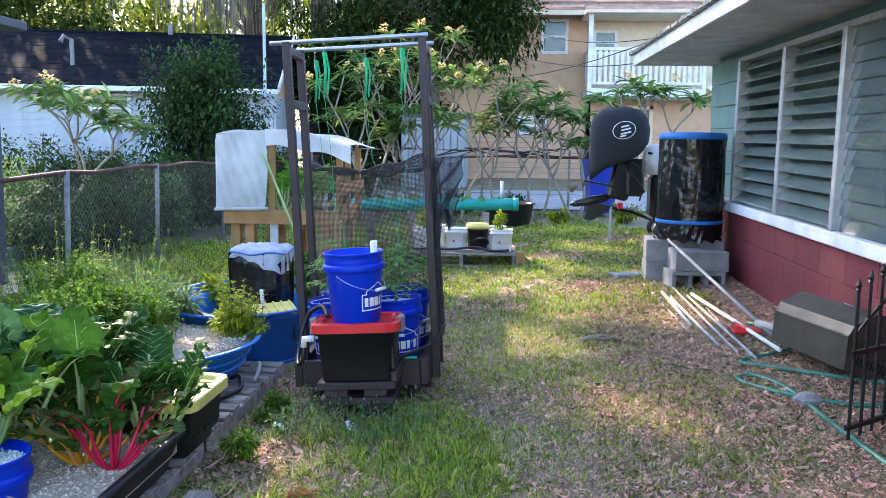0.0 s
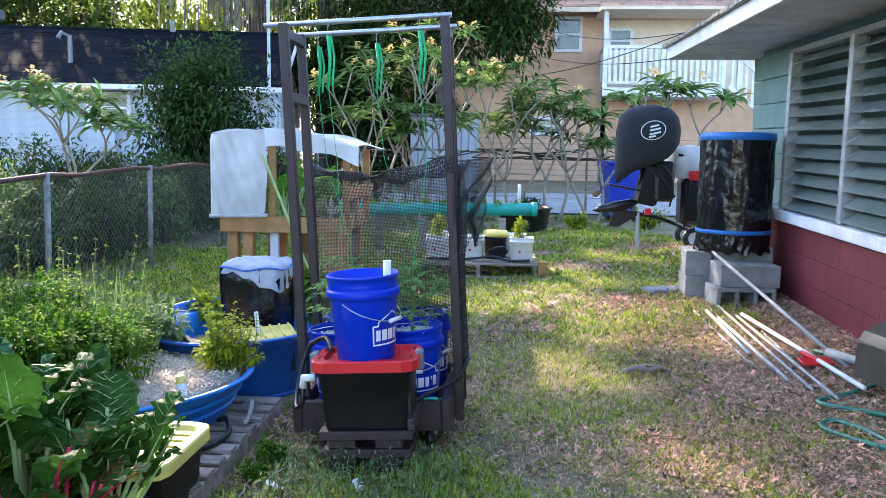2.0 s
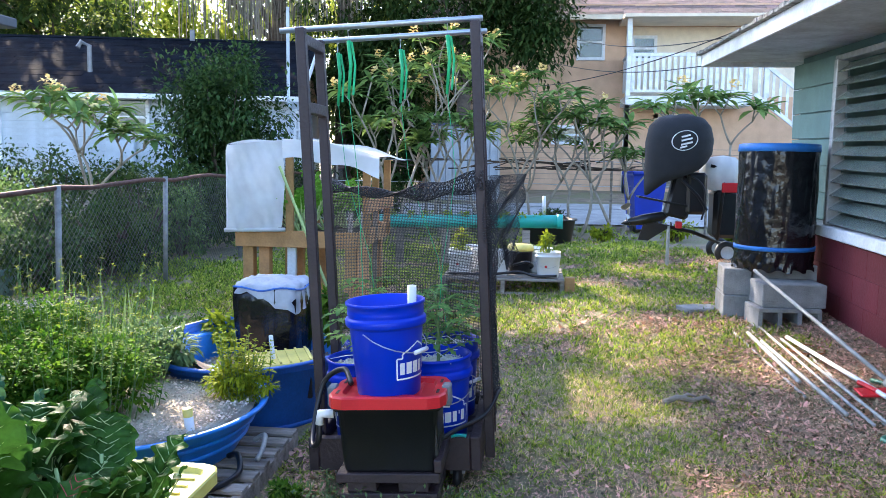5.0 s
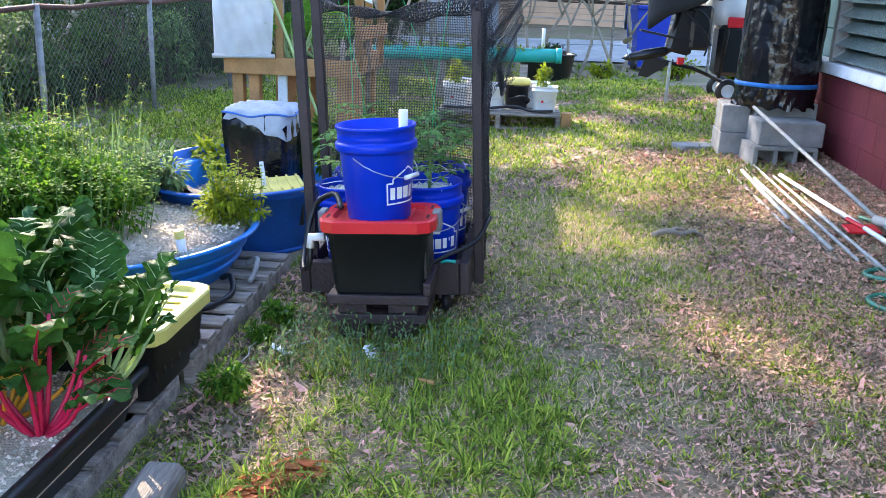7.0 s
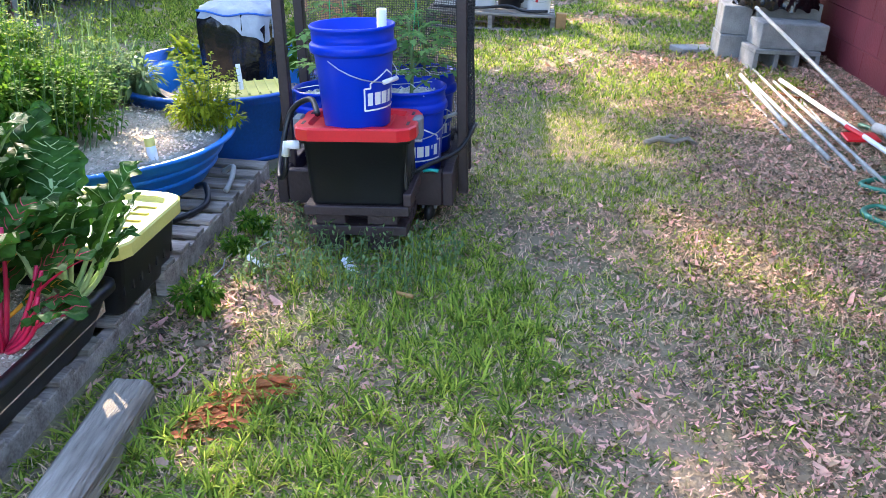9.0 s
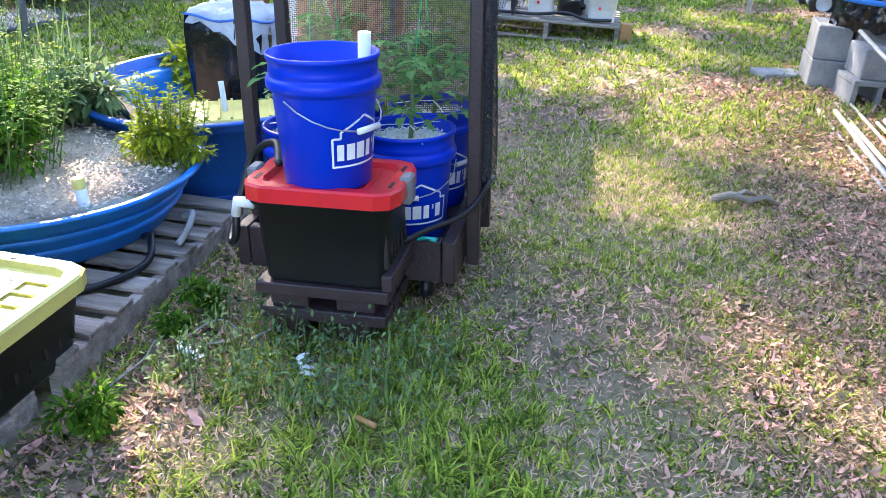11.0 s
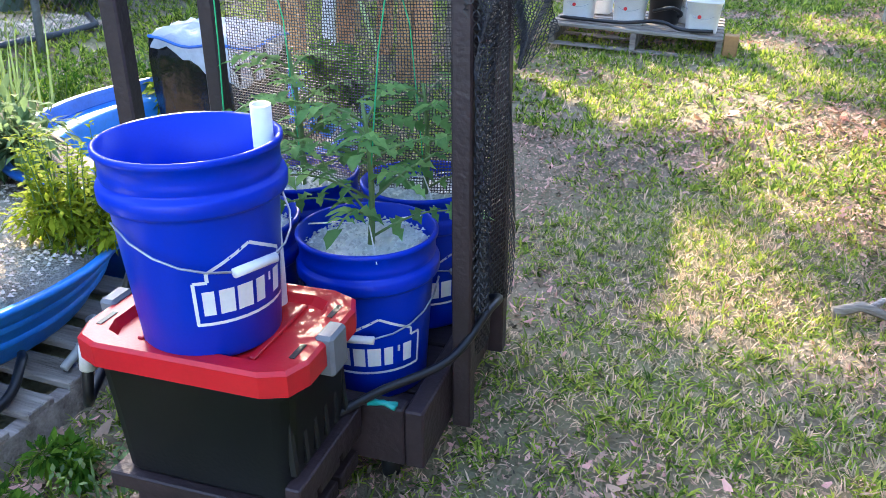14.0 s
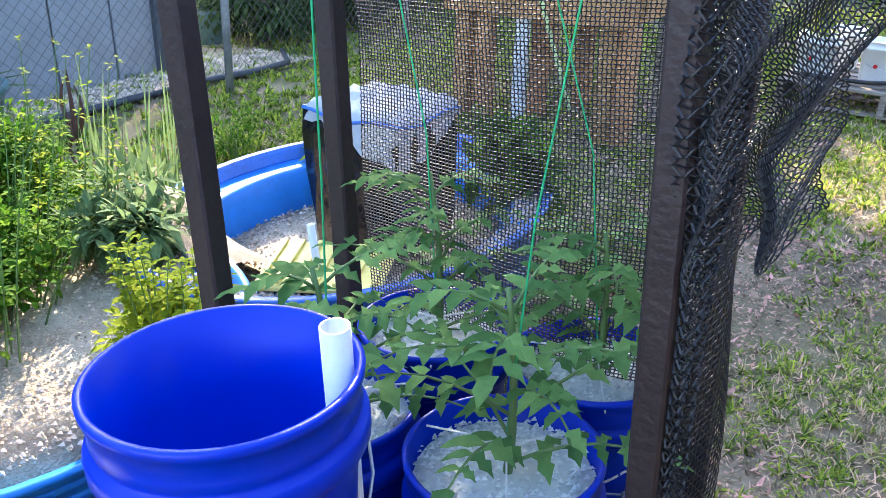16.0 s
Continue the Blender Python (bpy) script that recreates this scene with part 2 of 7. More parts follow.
def soup(name, verts, faces, material, parent=None, m=None, smooth=False):
    me = bpy.data.meshes.new(name)
    me.from_pydata(verts, [], faces)
    for mt in (material if isinstance(material, (list, tuple)) else [material]):
        me.materials.append(mt)
    if smooth:
        me.polygons.foreach_set("use_smooth", [True] * len(me.polygons))
    ob = new(name, me)
    if parent:
        ob.parent = parent
    if m is not None:
        ob.matrix_basis = m
    return ob


def box(x0, x1, y0, y1, z0, z1, bev=0.0, bm=None, m=None):
    bm = bm or bmesh.new()
    t = bmesh.new()
    bmesh.ops.create_cube(t, size=1, matrix=Matrix.LocRotScale(((x0 + x1) / 2, (y0 + y1) / 2, (z0 + z1) / 2), None, (x1 - x0, y1 - y0, z1 - z0)))
    if bev:
        bmesh.ops.bevel(t, geom=t.edges[:], offset=bev, segments=1, affect="EDGES")
    if m is not None:
        bmesh.ops.transform(t, matrix=m, verts=t.verts[:])
    return join(bm, t)


def join(bm, t):
    idx = {}
    for v in t.verts:
        idx[v] = bm.verts.new(v.co)
    for f in t.faces:
        bm.faces.new([idx[v] for v in f.verts])
    t.free()
    return bm


def lathe(profile, n=40, bm=None, m=None, sx=1.0, sy=1.0):
    """Turns (radius, height) pairs round the z axis; a radius of 0 closes the end."""
    bm = bm or bmesh.new()
    t = bmesh.new()
    rings = []
    for r, z in profile:
        if r == 0:
            rings.append([t.verts.new((0, 0, z))])
        else:
            rings.append([t.verts.new((sx * r * math.cos(2 * math.pi * i / n), sy * r * math.sin(2 * math.pi * i / n), z)) for i in range(n)])
    for a, b in zip(rings, rings[1:]):
        for i in range(n):
            j = (i + 1) % n
            if len(a) == 1 and len(b) == 1:
                continue
            if len(a) == 1:
                t.faces.new((a[0], b[j], b[i]))
            elif len(b) == 1:
                t.faces.new((a[i], a[j], b[0]))
            else:
                t.faces.new((a[i], a[j], b[j], b[i]))
    if m is not None:
        bmesh.ops.transform(t, matrix=m, verts=t.verts[:])
    return join(bm, t)


def tube(pts, r, n=8, bm=None, r1=None):
    """A tube along points, its radius going from r to r1."""
    bm = bm or bmesh.new()
    pts = [Vector(p) for p in pts]
    r1 = r if r1 is None else r1
    rings, up = [], None
    for i, p in enumerate(pts):
        d = (pts[min(i + 1, len(pts) - 1)] - pts[max(i - 1, 0)]).normalized()
        if up is None:
            up = d.orthogonal().normalized()
        up = (up - d * up.dot(d)).normalized()
        side = d.cross(up)
        rr = r + (r1 - r) * i / max(1, len(pts) - 1)
        rings.append([bm.verts.new(p + rr * (up * math.cos(2 * math.pi * k / n) + side * math.sin(2 * math.pi * k / n))) for k in range(n)])
    for a, b in zip(rings, rings[1:]):
        for k in range(n):
            bm.faces.new((a[k], a[(k + 1) % n], b[(k + 1) % n], b[k]))
    bm.faces.new(rings[0][::-1])
    bm.faces.new(rings[-1])
    return bm


def curve(a, b, c, n=8):
    a, b, c = Vector(a), Vector(b), Vector(c)
    return [a * (1 - t) ** 2 + b * 2 * t * (1 - t) + c * t * t for t in [i / n for i in range(n + 1)]]


class Leaves:
    """Collects leaf blades into one mesh: each a folded, drooping strip."""

    def __init__(self):
        self.v, self.f = [], []

    def leaf(self, base, way, length, width, droop=0.3, fold=0.25, segs=3, shape=(0.0, 0.8, 1.0, 0.0), up=(0, 0, 1), wave=0.0):
        base, d = Vector(base), Vector(way).normalized()
        side = d.cross(Vector(up))
        if side.length < 1e-3:
            side = Vector((1, 0, 0))
        side.normalize()
        nrm = side.cross(d)
        i0 = len(self.v)
        for k in range(segs + 1):
            t = k / segs
            c = base + d * (length * t) - Vector((0, 0, 1)) * (droop * length * t * t)
            pos = t * (len(shape) - 1)
            q = min(int(pos), len(shape) - 2)
            w = width * 0.5 * (shape[q] + (shape[q + 1] - shape[q]) * (pos - q))
            lift = nrm * (fold * w)
            wob = nrm * (wave * w * (1 if k % 2 else -1))
            self.v += [c - side * w + lift + wob, c, c + side * w + lift - wob]
        for k in range(segs):
            a = i0 + 3 * k
            self.f += [(a, a + 1, a + 4, a + 3), (a + 1, a + 2, a + 5, a + 4)]

    def broad(self, base, way, length, width, droop, ruffle, rg, nv=10, nu=6):
        """A broad vegetable leaf: oval blade, raised cells between veins, ruffled margin."""
        base, d = Vector(base), Vector(way).normalized()
        side = d.cross(Vector((0, 0, 1)))
        if side.length < 1e-3:
            side = Vector((1, 0, 0))
        side.normalize()
        nrm = side.cross(d)
        i0, ph, cup = len(self.v), rg.uniform(0, 6), rg.uniform(0.15, 0.5)
        for j in range(nv + 1):
            t = j / nv
            c = base + d * (length * t) - Vector((0, 0, 1)) * (droop * length * t * t)
            w = width * 0.5 * (math.sin(math.pi * min(1, 0.06 + t * 0.94)) ** 0.62) * (1.08 - 0.3 * t)
            for i in range(nu + 1):
                u = 2 * i / nu - 1
                lift = cup * abs(u) * w - 0.25 * w * u * u
                ruf = ruffle * width * u * u * math.sin(ph + 24 * t + 2.2 * u) + 0.05 * width * abs(math.sin(17 * t - 4.5 * abs(u))) * (1 - 0.5 * u * u) + 0.012 * width * math.sin(41 * u + 29 * t + ph)
                self.v.append(c + side * (w * u * (1 + 0.05 * math.sin(22 * t + ph) + 0.03 * math.sin(51 * t))) + nrm * (lift + ruf))
        for j in range(nv):
            for i in range(nu):
                a = i0 + j * (nu + 1) + i
                self.f.append((a, a + 1, a + nu + 2, a + nu + 1))

        def vein(t, u):
            j, i = min(int(t * nv), nv), (u + 1) / 2 * nu
            k = min(int(i), nu - 1)
            p = self.v[i0 + j * (nu + 1) + k]
            return p.lerp(self.v[i0 + j * (nu + 1) + k + 1], i - k) + nrm * 0.0015

        return vein

    def build(self, name, material, parent=None, m=None, smooth=True):
        return soup(name, [tuple(v) for v in self.v], self.f, material, parent, m, smooth)


def rdir(rg, zlo=-1.0, zhi=1.0):
    z = rg.uniform(zlo, zhi)
    a = rg.uniform(0, 2 * math.pi)
    q = math.sqrt(max(0, 1 - z * z))
    return Vector((q * math.cos(a), q * math.sin(a), z))


def clump_leaves(rg, lv, centre, rx, ry, rz, n, size, width=0.45, shell=0.55, clumps=14):
    """Leaves on many overlapping clumps that fill an ellipsoid unevenly."""
    cs = []
    for _ in range(clumps):
        d = rdir(rg)
        q = rg.uniform(0.35, 0.85)
        cs.append((Vector((d.x * rx * q, d.y * ry * q, d.z * rz * q)), rg.uniform(0.25, 0.5)))
    for _ in range(n):
        c, r = rg.choice(cs)
        d = rdir(rg)
        q = r * rg.uniform(shell, 1.0)
        p = Vector(centre) + c + Vector((d.x * rx * q, d.y * ry * q, d.z * rz * q))
        w = (d + Vector((0, 0, rg.uniform(-0.5, 0.3))) + 0.6 * rdir(rg)).normalized()
        s = size * rg.uniform(0.6, 1.3)
        lv.leaf(p, w, s, s * width, rg.uniform(0, 0.4), 0.25, 2, (0.15, 1.0, 0.0))

# ---------------------------------------------------------------- ground and road
def ground_material():
    m = mat("yard_soil", (0.30, 0.225, 0.15), 0.95, 0, 0.5, 3, None, 1.0, 60)
    nt = m.node_tree
    N, L = nt.nodes, nt.links
    b = N["Principled BSDF"]
    old = b.inputs["Base Color"].links[0].from_socket
    tc = N.new("ShaderNodeTexCoord")
    n = N.new("ShaderNodeTexNoise")
    n.inputs["Scale"].default_value, n.inputs["Detail"].default_value = 0.9, 8
    L.new(tc.outputs["Object"], n.inputs["Vector"])
    r = N.new("ShaderNodeValToRGB")
    r.color_ramp.elements[0].position, r.color_ramp.elements[1].position = 0.42, 0.58
    L.new(n.outputs["Fac"], r.inputs["Fac"])
    mx = N.new("ShaderNodeMixRGB")
    mx.inputs["Color2"].default_value = (0.20, 0.185, 0.09, 1)
    L.new(r.outputs["Color"], mx.inputs["Fac"])
    L.new(old, mx.inputs["Color1"])
    L.new(mx.outputs["Color"], b.inputs["Base Color"])
    return m


def axis(lo, hi, fine_lo, fine_hi, fine, coarse):
    out, p = [], lo
    while p < hi:
        out.append(p)
        p += fine if fine_lo <= p < fine_hi else coarse
    return out + [hi]


xs = [-900, -300, -100] + axis(-60, 60, -6, 5, 0.12, 1.5) + [100, 300, 900]
ys = [-900, -300, -100] + axis(-60, 60, -3, 16, 0.12, 1.5) + [100, 300, 900]
gv = []
for gy in ys:
    for gx in xs:
        rough = 0.012 * noise.noise(Vector((gx * 1.7, gy * 1.7, 0))) + 0.006 * noise.noise(Vector((gx * 7, gy * 7, 3)))
        gv.append((gx, gy, h(gx, gy) + rough - 0.004))
nx = len(xs)
gf = [(j * nx + i, j * nx + i + 1, (j + 1) * nx + i + 1, (j + 1) * nx + i) for j in range(len(ys) - 1) for i in range(nx - 1)]
tagged(soup("ground", gv, gf, ground_material(), smooth=True), "patchy lawn of green grass, dead leaves and bare sandy soil", "ground", kind="structure")

rv, rf = [], []
rx = [-40 + 2 * i for i in range(41)]
ry = [15.6, 16.2, 17.0, 17.8, 18.6]
for y in ry:
    for x in rx:
        rv.append((x, y + 0.1 * math.sin(x), h(x, y) + 0.03))
for j in range(len(ry) - 1):
    for i in range(len(rx) - 1):
        a = j * len(rx) + i
        rf.append((a, a + 1, a + 1 + len(rx), a + len(rx)))
tagged(soup("road", rv, rf, M_ROAD, smooth=True), "pale worn gravel lane behind the yard", "road", kind="structure")


# ---------------------------------------------------------------- red house with louvred windows
def red_house():
    H = thing("house", pose(1.95, 5.0, 0.0, 1.1, 0, 0), "low house with barn-red block wall, louvre windows and white eave", "house", kind="")
    y0, y1 = -8.0, 2.75
    part("wall", box(0.02, 0.2, y0, y1, -0.5, 0.76), M_REDWALL, H, "barn-red painted concrete block wall")
    for xa, xb, ya, yb, za in ((0.1, 0.2, 1.72, y1, 0.76), (0.2, 8.0, y1 - 0.1, y1, -0.5), (7.9, 8.0, y0 + 0.1, y1 - 0.1, -0.5), (0.2, 8.0, y0, y0 + 0.1, -0.5), (0.1, 0.2, y0, 1.72, 2.02)):
        part("wall", box(xa, xb, ya, yb, za, 2.15), M_SIDING, H, "sea-green upper wall")
    # backing panel and floor with the room's shade painted in as near-black
    part("room", box(0.9, 0.95, y0 + 0.2, 1.7, 0.1, 2.15), M_DARK, H, "near-black panel standing in for the unlit interior behind the louvres")
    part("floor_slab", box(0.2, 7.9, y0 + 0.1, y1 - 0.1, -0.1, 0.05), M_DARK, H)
    # siding boards on the solid bay
    for k in range(6):
        b = box(0.0, 0.022, 1.74, y1 + 0.01, 0.86 + k * 0.2, 0.86 + k * 0.2 + 0.193, 0.004)
        part("siding_board", b, M_SIDING, H, m=pose(0.085, 0, 0, 0, -1.5, 0))
    # painted block courses
    for k in range(4):
        for i in range(26):
            ya = y1 - (i + (k % 2) * 0.5) * 0.405
            if ya - 0.4 < y0:
                continue
            part("block", box(0.004, 0.03, ya - 0.4047, ya, 0.185 * k + 0.012, 0.185 * (k + 1) + 0.010, 0.003), M_REDWALL, H)
    sill = box(-0.045, 0.12, y0, y1 - 0.02, 0.765, 0.845, 0.008)
    part("window_sill", sill, M_WPAINT, H, "white painted sloping window sill")
    part("trim", box(0.0, 0.1, y0, 1.73, 1.99, 2.03, 0.004), M_ALU, H)
    # louvred bays
    bays = [1.66, 0.545, -0.48, -1.53, -2.58, -3.63, -4.7]
    for i, yb in enumerate(bays):
        part("mullion", box(-0.02, 0.06, yb - 0.028, yb + 0.028, 0.845, 2.0, 0.006), M_ALU, H, "grey aluminium window mullion")
    slat = box(-0.054, 0.054, -0.5, 0.5, -0.004, 0.004, 0.002)
    me = None
    for i, (ya, yb) in enumerate(zip(bays, bays[1:])):
        tilt = -36 if i < 2 else -80
        wid = (ya - yb) - 0.07
        for k in range(12):
            z = 0.895 + k * 0.095
            if me is None:
                o = part("louvre", slat, M_LOUVRE, H, "frosted grey-green louvre glass")
                me = o.data
                shut = me.copy()
                shut.materials[0] = M_PANE
            else:
                o = new("louvre", me if i < 2 else shut)
                o.parent = H
            o.matrix_basis = pose(0.03, (ya + yb) / 2, z, 0, tilt, 0) @ Matrix.Diagonal((1, wid, 1, 1))
            for s in (-1, 1):
                part("clip", box(-0.055, 0.055, -0.006, 0.006, -0.009, 0.009), M_ALU, H, m=pose(0.03, (ya + yb) / 2 + s * wid / 2, z, 0, tilt, 0))
    # eave and roof
    ex = -0.67
    ya, yb = y0, y1 + 0.28
    part("soffit", box(ex + 0.02, 0.25, ya, yb - 0.02, 2.115, 2.135), M_SOFFIT, H, "grey-white plywood soffit")
    part("soffit", box(0.25, 8.2, y1 + 0.003, yb - 0.02, 2.115, 2.135), M_SOFFIT, H)
    fas = box(ex, ex + 0.02, ya, yb, 2.07, 2.17, 0.003)
    box(ex, 8.3, yb - 0.02, yb, 2.07, 2.17, 0.003, bm=fas)
    part("fascia", fas, M_WPAINT, H, "white fascia board")
    roof = bmesh.new()
    a = [roof.verts.new(p) for p in ((ex - 0.03, ya, 2.172), (ex - 0.03, yb + 0.03, 2.172), (4, yb - 2.5, 3.3), (4, ya, 3.3), (8.4, yb + 0.03, 2.172), (8.4, ya, 2.172))]
    roof.faces.new((a[0], a[1], a[2], a[3]))
    roof.faces.new((a[1], a[4], a[2]))
    roof.faces.new((a[3], a[2], a[4], a[5]))
    part("roof", roof, M_DIRTROOF, H, "low shingle roof")
    rg = random.Random(4)
    edge = bmesh.new()
    y = ya
    while y < yb:
        w = rg.uniform(0.06, 0.2)
        hh = rg.uniform(0.012, 0.03)
        box(ex - 0.035 - rg.uniform(0, 0.012), ex + 0.3, y, min(y + w - 0.004, yb + 0.03), 2.172, 2.172 + hh, bm=edge)
        y += w
    part("drip_edge", edge, M_DIRTROOF, H, "mouldy black-stained roof edge")
    return H


red_house()


# ---------------------------------------------------------------- white clapboard house beyond the fence
def white_house():
    H = thing("house", pose(-5.1, 17.0, 0.1, 0, 0, 10), "white clapboard cottage with a dark shingle roof", "house")
    x0, x1, d = -14.0, 0.0, 7.0
    for xa, xb, ya, yb in ((x0, x1, 0.03, 0.2), (x1 - 0.2, x1, 0.2, d), (x0, x0 + 0.2, 0.2, d), (x0 + 0.2, x1 - 0.2, d - 0.2, d)):
        part("wall", box(xa, xb, ya, yb, 0, 2.45), M_CLAP, H, "white clapboard wall")
    for k in range(16):
        part("clapboard", box(x0, x1, -0.012, 0.02, 0, 0.146, 0.004), M_CLAP, H, m=pose(0, 0.01, 0.08 + 0.148 * k, 6, 0, 0))
    for k in range(16):
        part("clapboard", box(x1, x1 + 0.025, 0, d, 0, 0.146, 0.004), M_CLAP, H, m=pose(0, 0, 0.08 + 0.148 * k, 0, 0, 0))
    gable = bmesh.new()
    g = [gable.verts.new(p) for p in ((x1 - 0.02, 0, 2.45), (x1 - 0.02, d, 2.45), (x1 - 0.02, d / 2, 3.85), (x1 + 0.02, 0, 2.45), (x1 + 0.02, d, 2.45), (x1 + 0.02, d / 2, 3.85))]
    gable.faces.new((g[0], g[1], g[2])), gable.faces.new((g[3], g[4], g[5]))
    part("gable", gable, M_TAN, H, "shadowed gable end")
    roof = bmesh.new()
    ang = 21.5
    for s in (0, 1):
        m = pose(0, -0.45, 2.36, ang, 0, 0) if s == 0 else pose(0, d + 0.45, 2.36, -ang, 0, 0)
        box(x0 - 0.3, x1 + 0.3, 0 if s == 0 else -4.36, 4.36 if s == 0 else 0, 0, 0.05, bm=roof, m=m)
    part("roof", roof, M_SHINGLE_D, H, "dark asphalt shingle roof")
    rg = random.Random(8)
    sh = bmesh.new()
    for k in range(24):
        x = x0 - 0.3
        while x < x1 + 0.25:
            w = rg.uniform(0.4, 0.95)
            box(x, min(x + w - 0.01, x1 + 0.3), k * 0.18, k * 0.18 + 0.2, 0.052, 0.06 + rg.uniform(0, 0.008), bm=sh, m=pose(0, -0.45, 2.36, ang + 0.0, 0, 0))
            x += w
    tagged(part("shingle", sh, M_SHINGLE_D, H), kind="stuff")
    part("fascia", box(x0 - 0.3, x1 + 0.3, -0.49, -0.45, 2.3, 2.4, 0.004), M_WPAINT, H, "white fascia board")
    for k in range(14):
        part("rafter_tail", box(-0.03, 0.03, -0.44, 0.0, -0.05, 0.03), M_WPAINT, H, m=pose(x1 - 0.5 - k * 1.0, 0, 2.38))
    barge = box(0.30, 0.34, 0, 4.36, -0.06, 0.06, 0.004)
    part("bargeboard", barge, M_WPAINT, H, "white bargeboard", m=pose(0, -0.45, 2.40, ang, 0, 0))

    def window(x, z0, z1, w, side=False):
        W = part("window", box(-w / 2, w / 2, -0.02, 0.03, z0, z1), M_PANE, H, "sash window with a dark pane", m=pose(x, -0.01, 0) if not side else pose(0.02, x, 0, 0, 0, 90))
        fr = bmesh.new()
        t = 0.07
        box(-w / 2 - t, -w / 2, -0.06, 0.0, z0 - t, z1 + t, 0.004, fr), box(w / 2, w / 2 + t, -0.06, 0.0, z0 - t, z1 + t, 0.004, fr)
        box(-w / 2, w / 2, -0.06, 0.0, z1, z1 + t, 0.004, fr)
        part("window_frame", fr, M_WPAINT, W, "white window frame")
        part("sill", box(-w / 2 - 0.1, w / 2 + 0.1, -0.09, 0.0, z0 - t, z0, 0.004), M_WPAINT, W)
        part("sash_bar", box(-w / 2, w / 2, -0.045, -0.022, (z0 + z1) / 2 - 0.025, (z0 + z1) / 2 + 0.025), M_WPAINT, W)
        part("blind", box(-w / 2 + 0.02, w / 2 - 0.02, 0.04, 0.05, (z0 + z1) / 2, z1 - 0.01), M_WPAINT, W, "half-lowered white blind")

    window(-3.2, 1.62, 2.3, 0.72)
    window(0.9, 1.45, 2.15, 0.6, True)
    # screened bay
    S = part("screen_bay", box(-6.4, -5.75, -0.05, -0.03, 0.9, 2.0), M_PANE, H, "pale screened porch panel")
    part("screen_frame", box(-5.75, -5.66, -0.07, 0.0, 0.4, 2.35, 0.005), M_WPAINT, S)
    part("utility_meter", box(-3.6, -3.05, -0.2, -0.02, 1.05, 1.5, 0.02), M_CLAP, H, "grey-white electric meter box")
    vent = tube([(-4.2, 0.8, 2.85), (-4.2, 0.8, 3.45), (-4.35, 0.75, 3.52), (-4.4, 0.7, 3.4)], 0.05, 8)
    part("vent_pipe", vent, M_GREYP, H, "grey bent service mast on the roof")
    part("mast", tube([(0.06, -0.6, 2.2), (0.05, -0.6, 4.1)], 0.032, 8), M_CLAP, H, "white upright pipe at the gable")
    part("roof_vent", tube([(-2.6, 3.0, 3.9), (-2.6, 3.0, 4.15)], 0.06, 8), M_GREYP, H)
    return H


white_house()


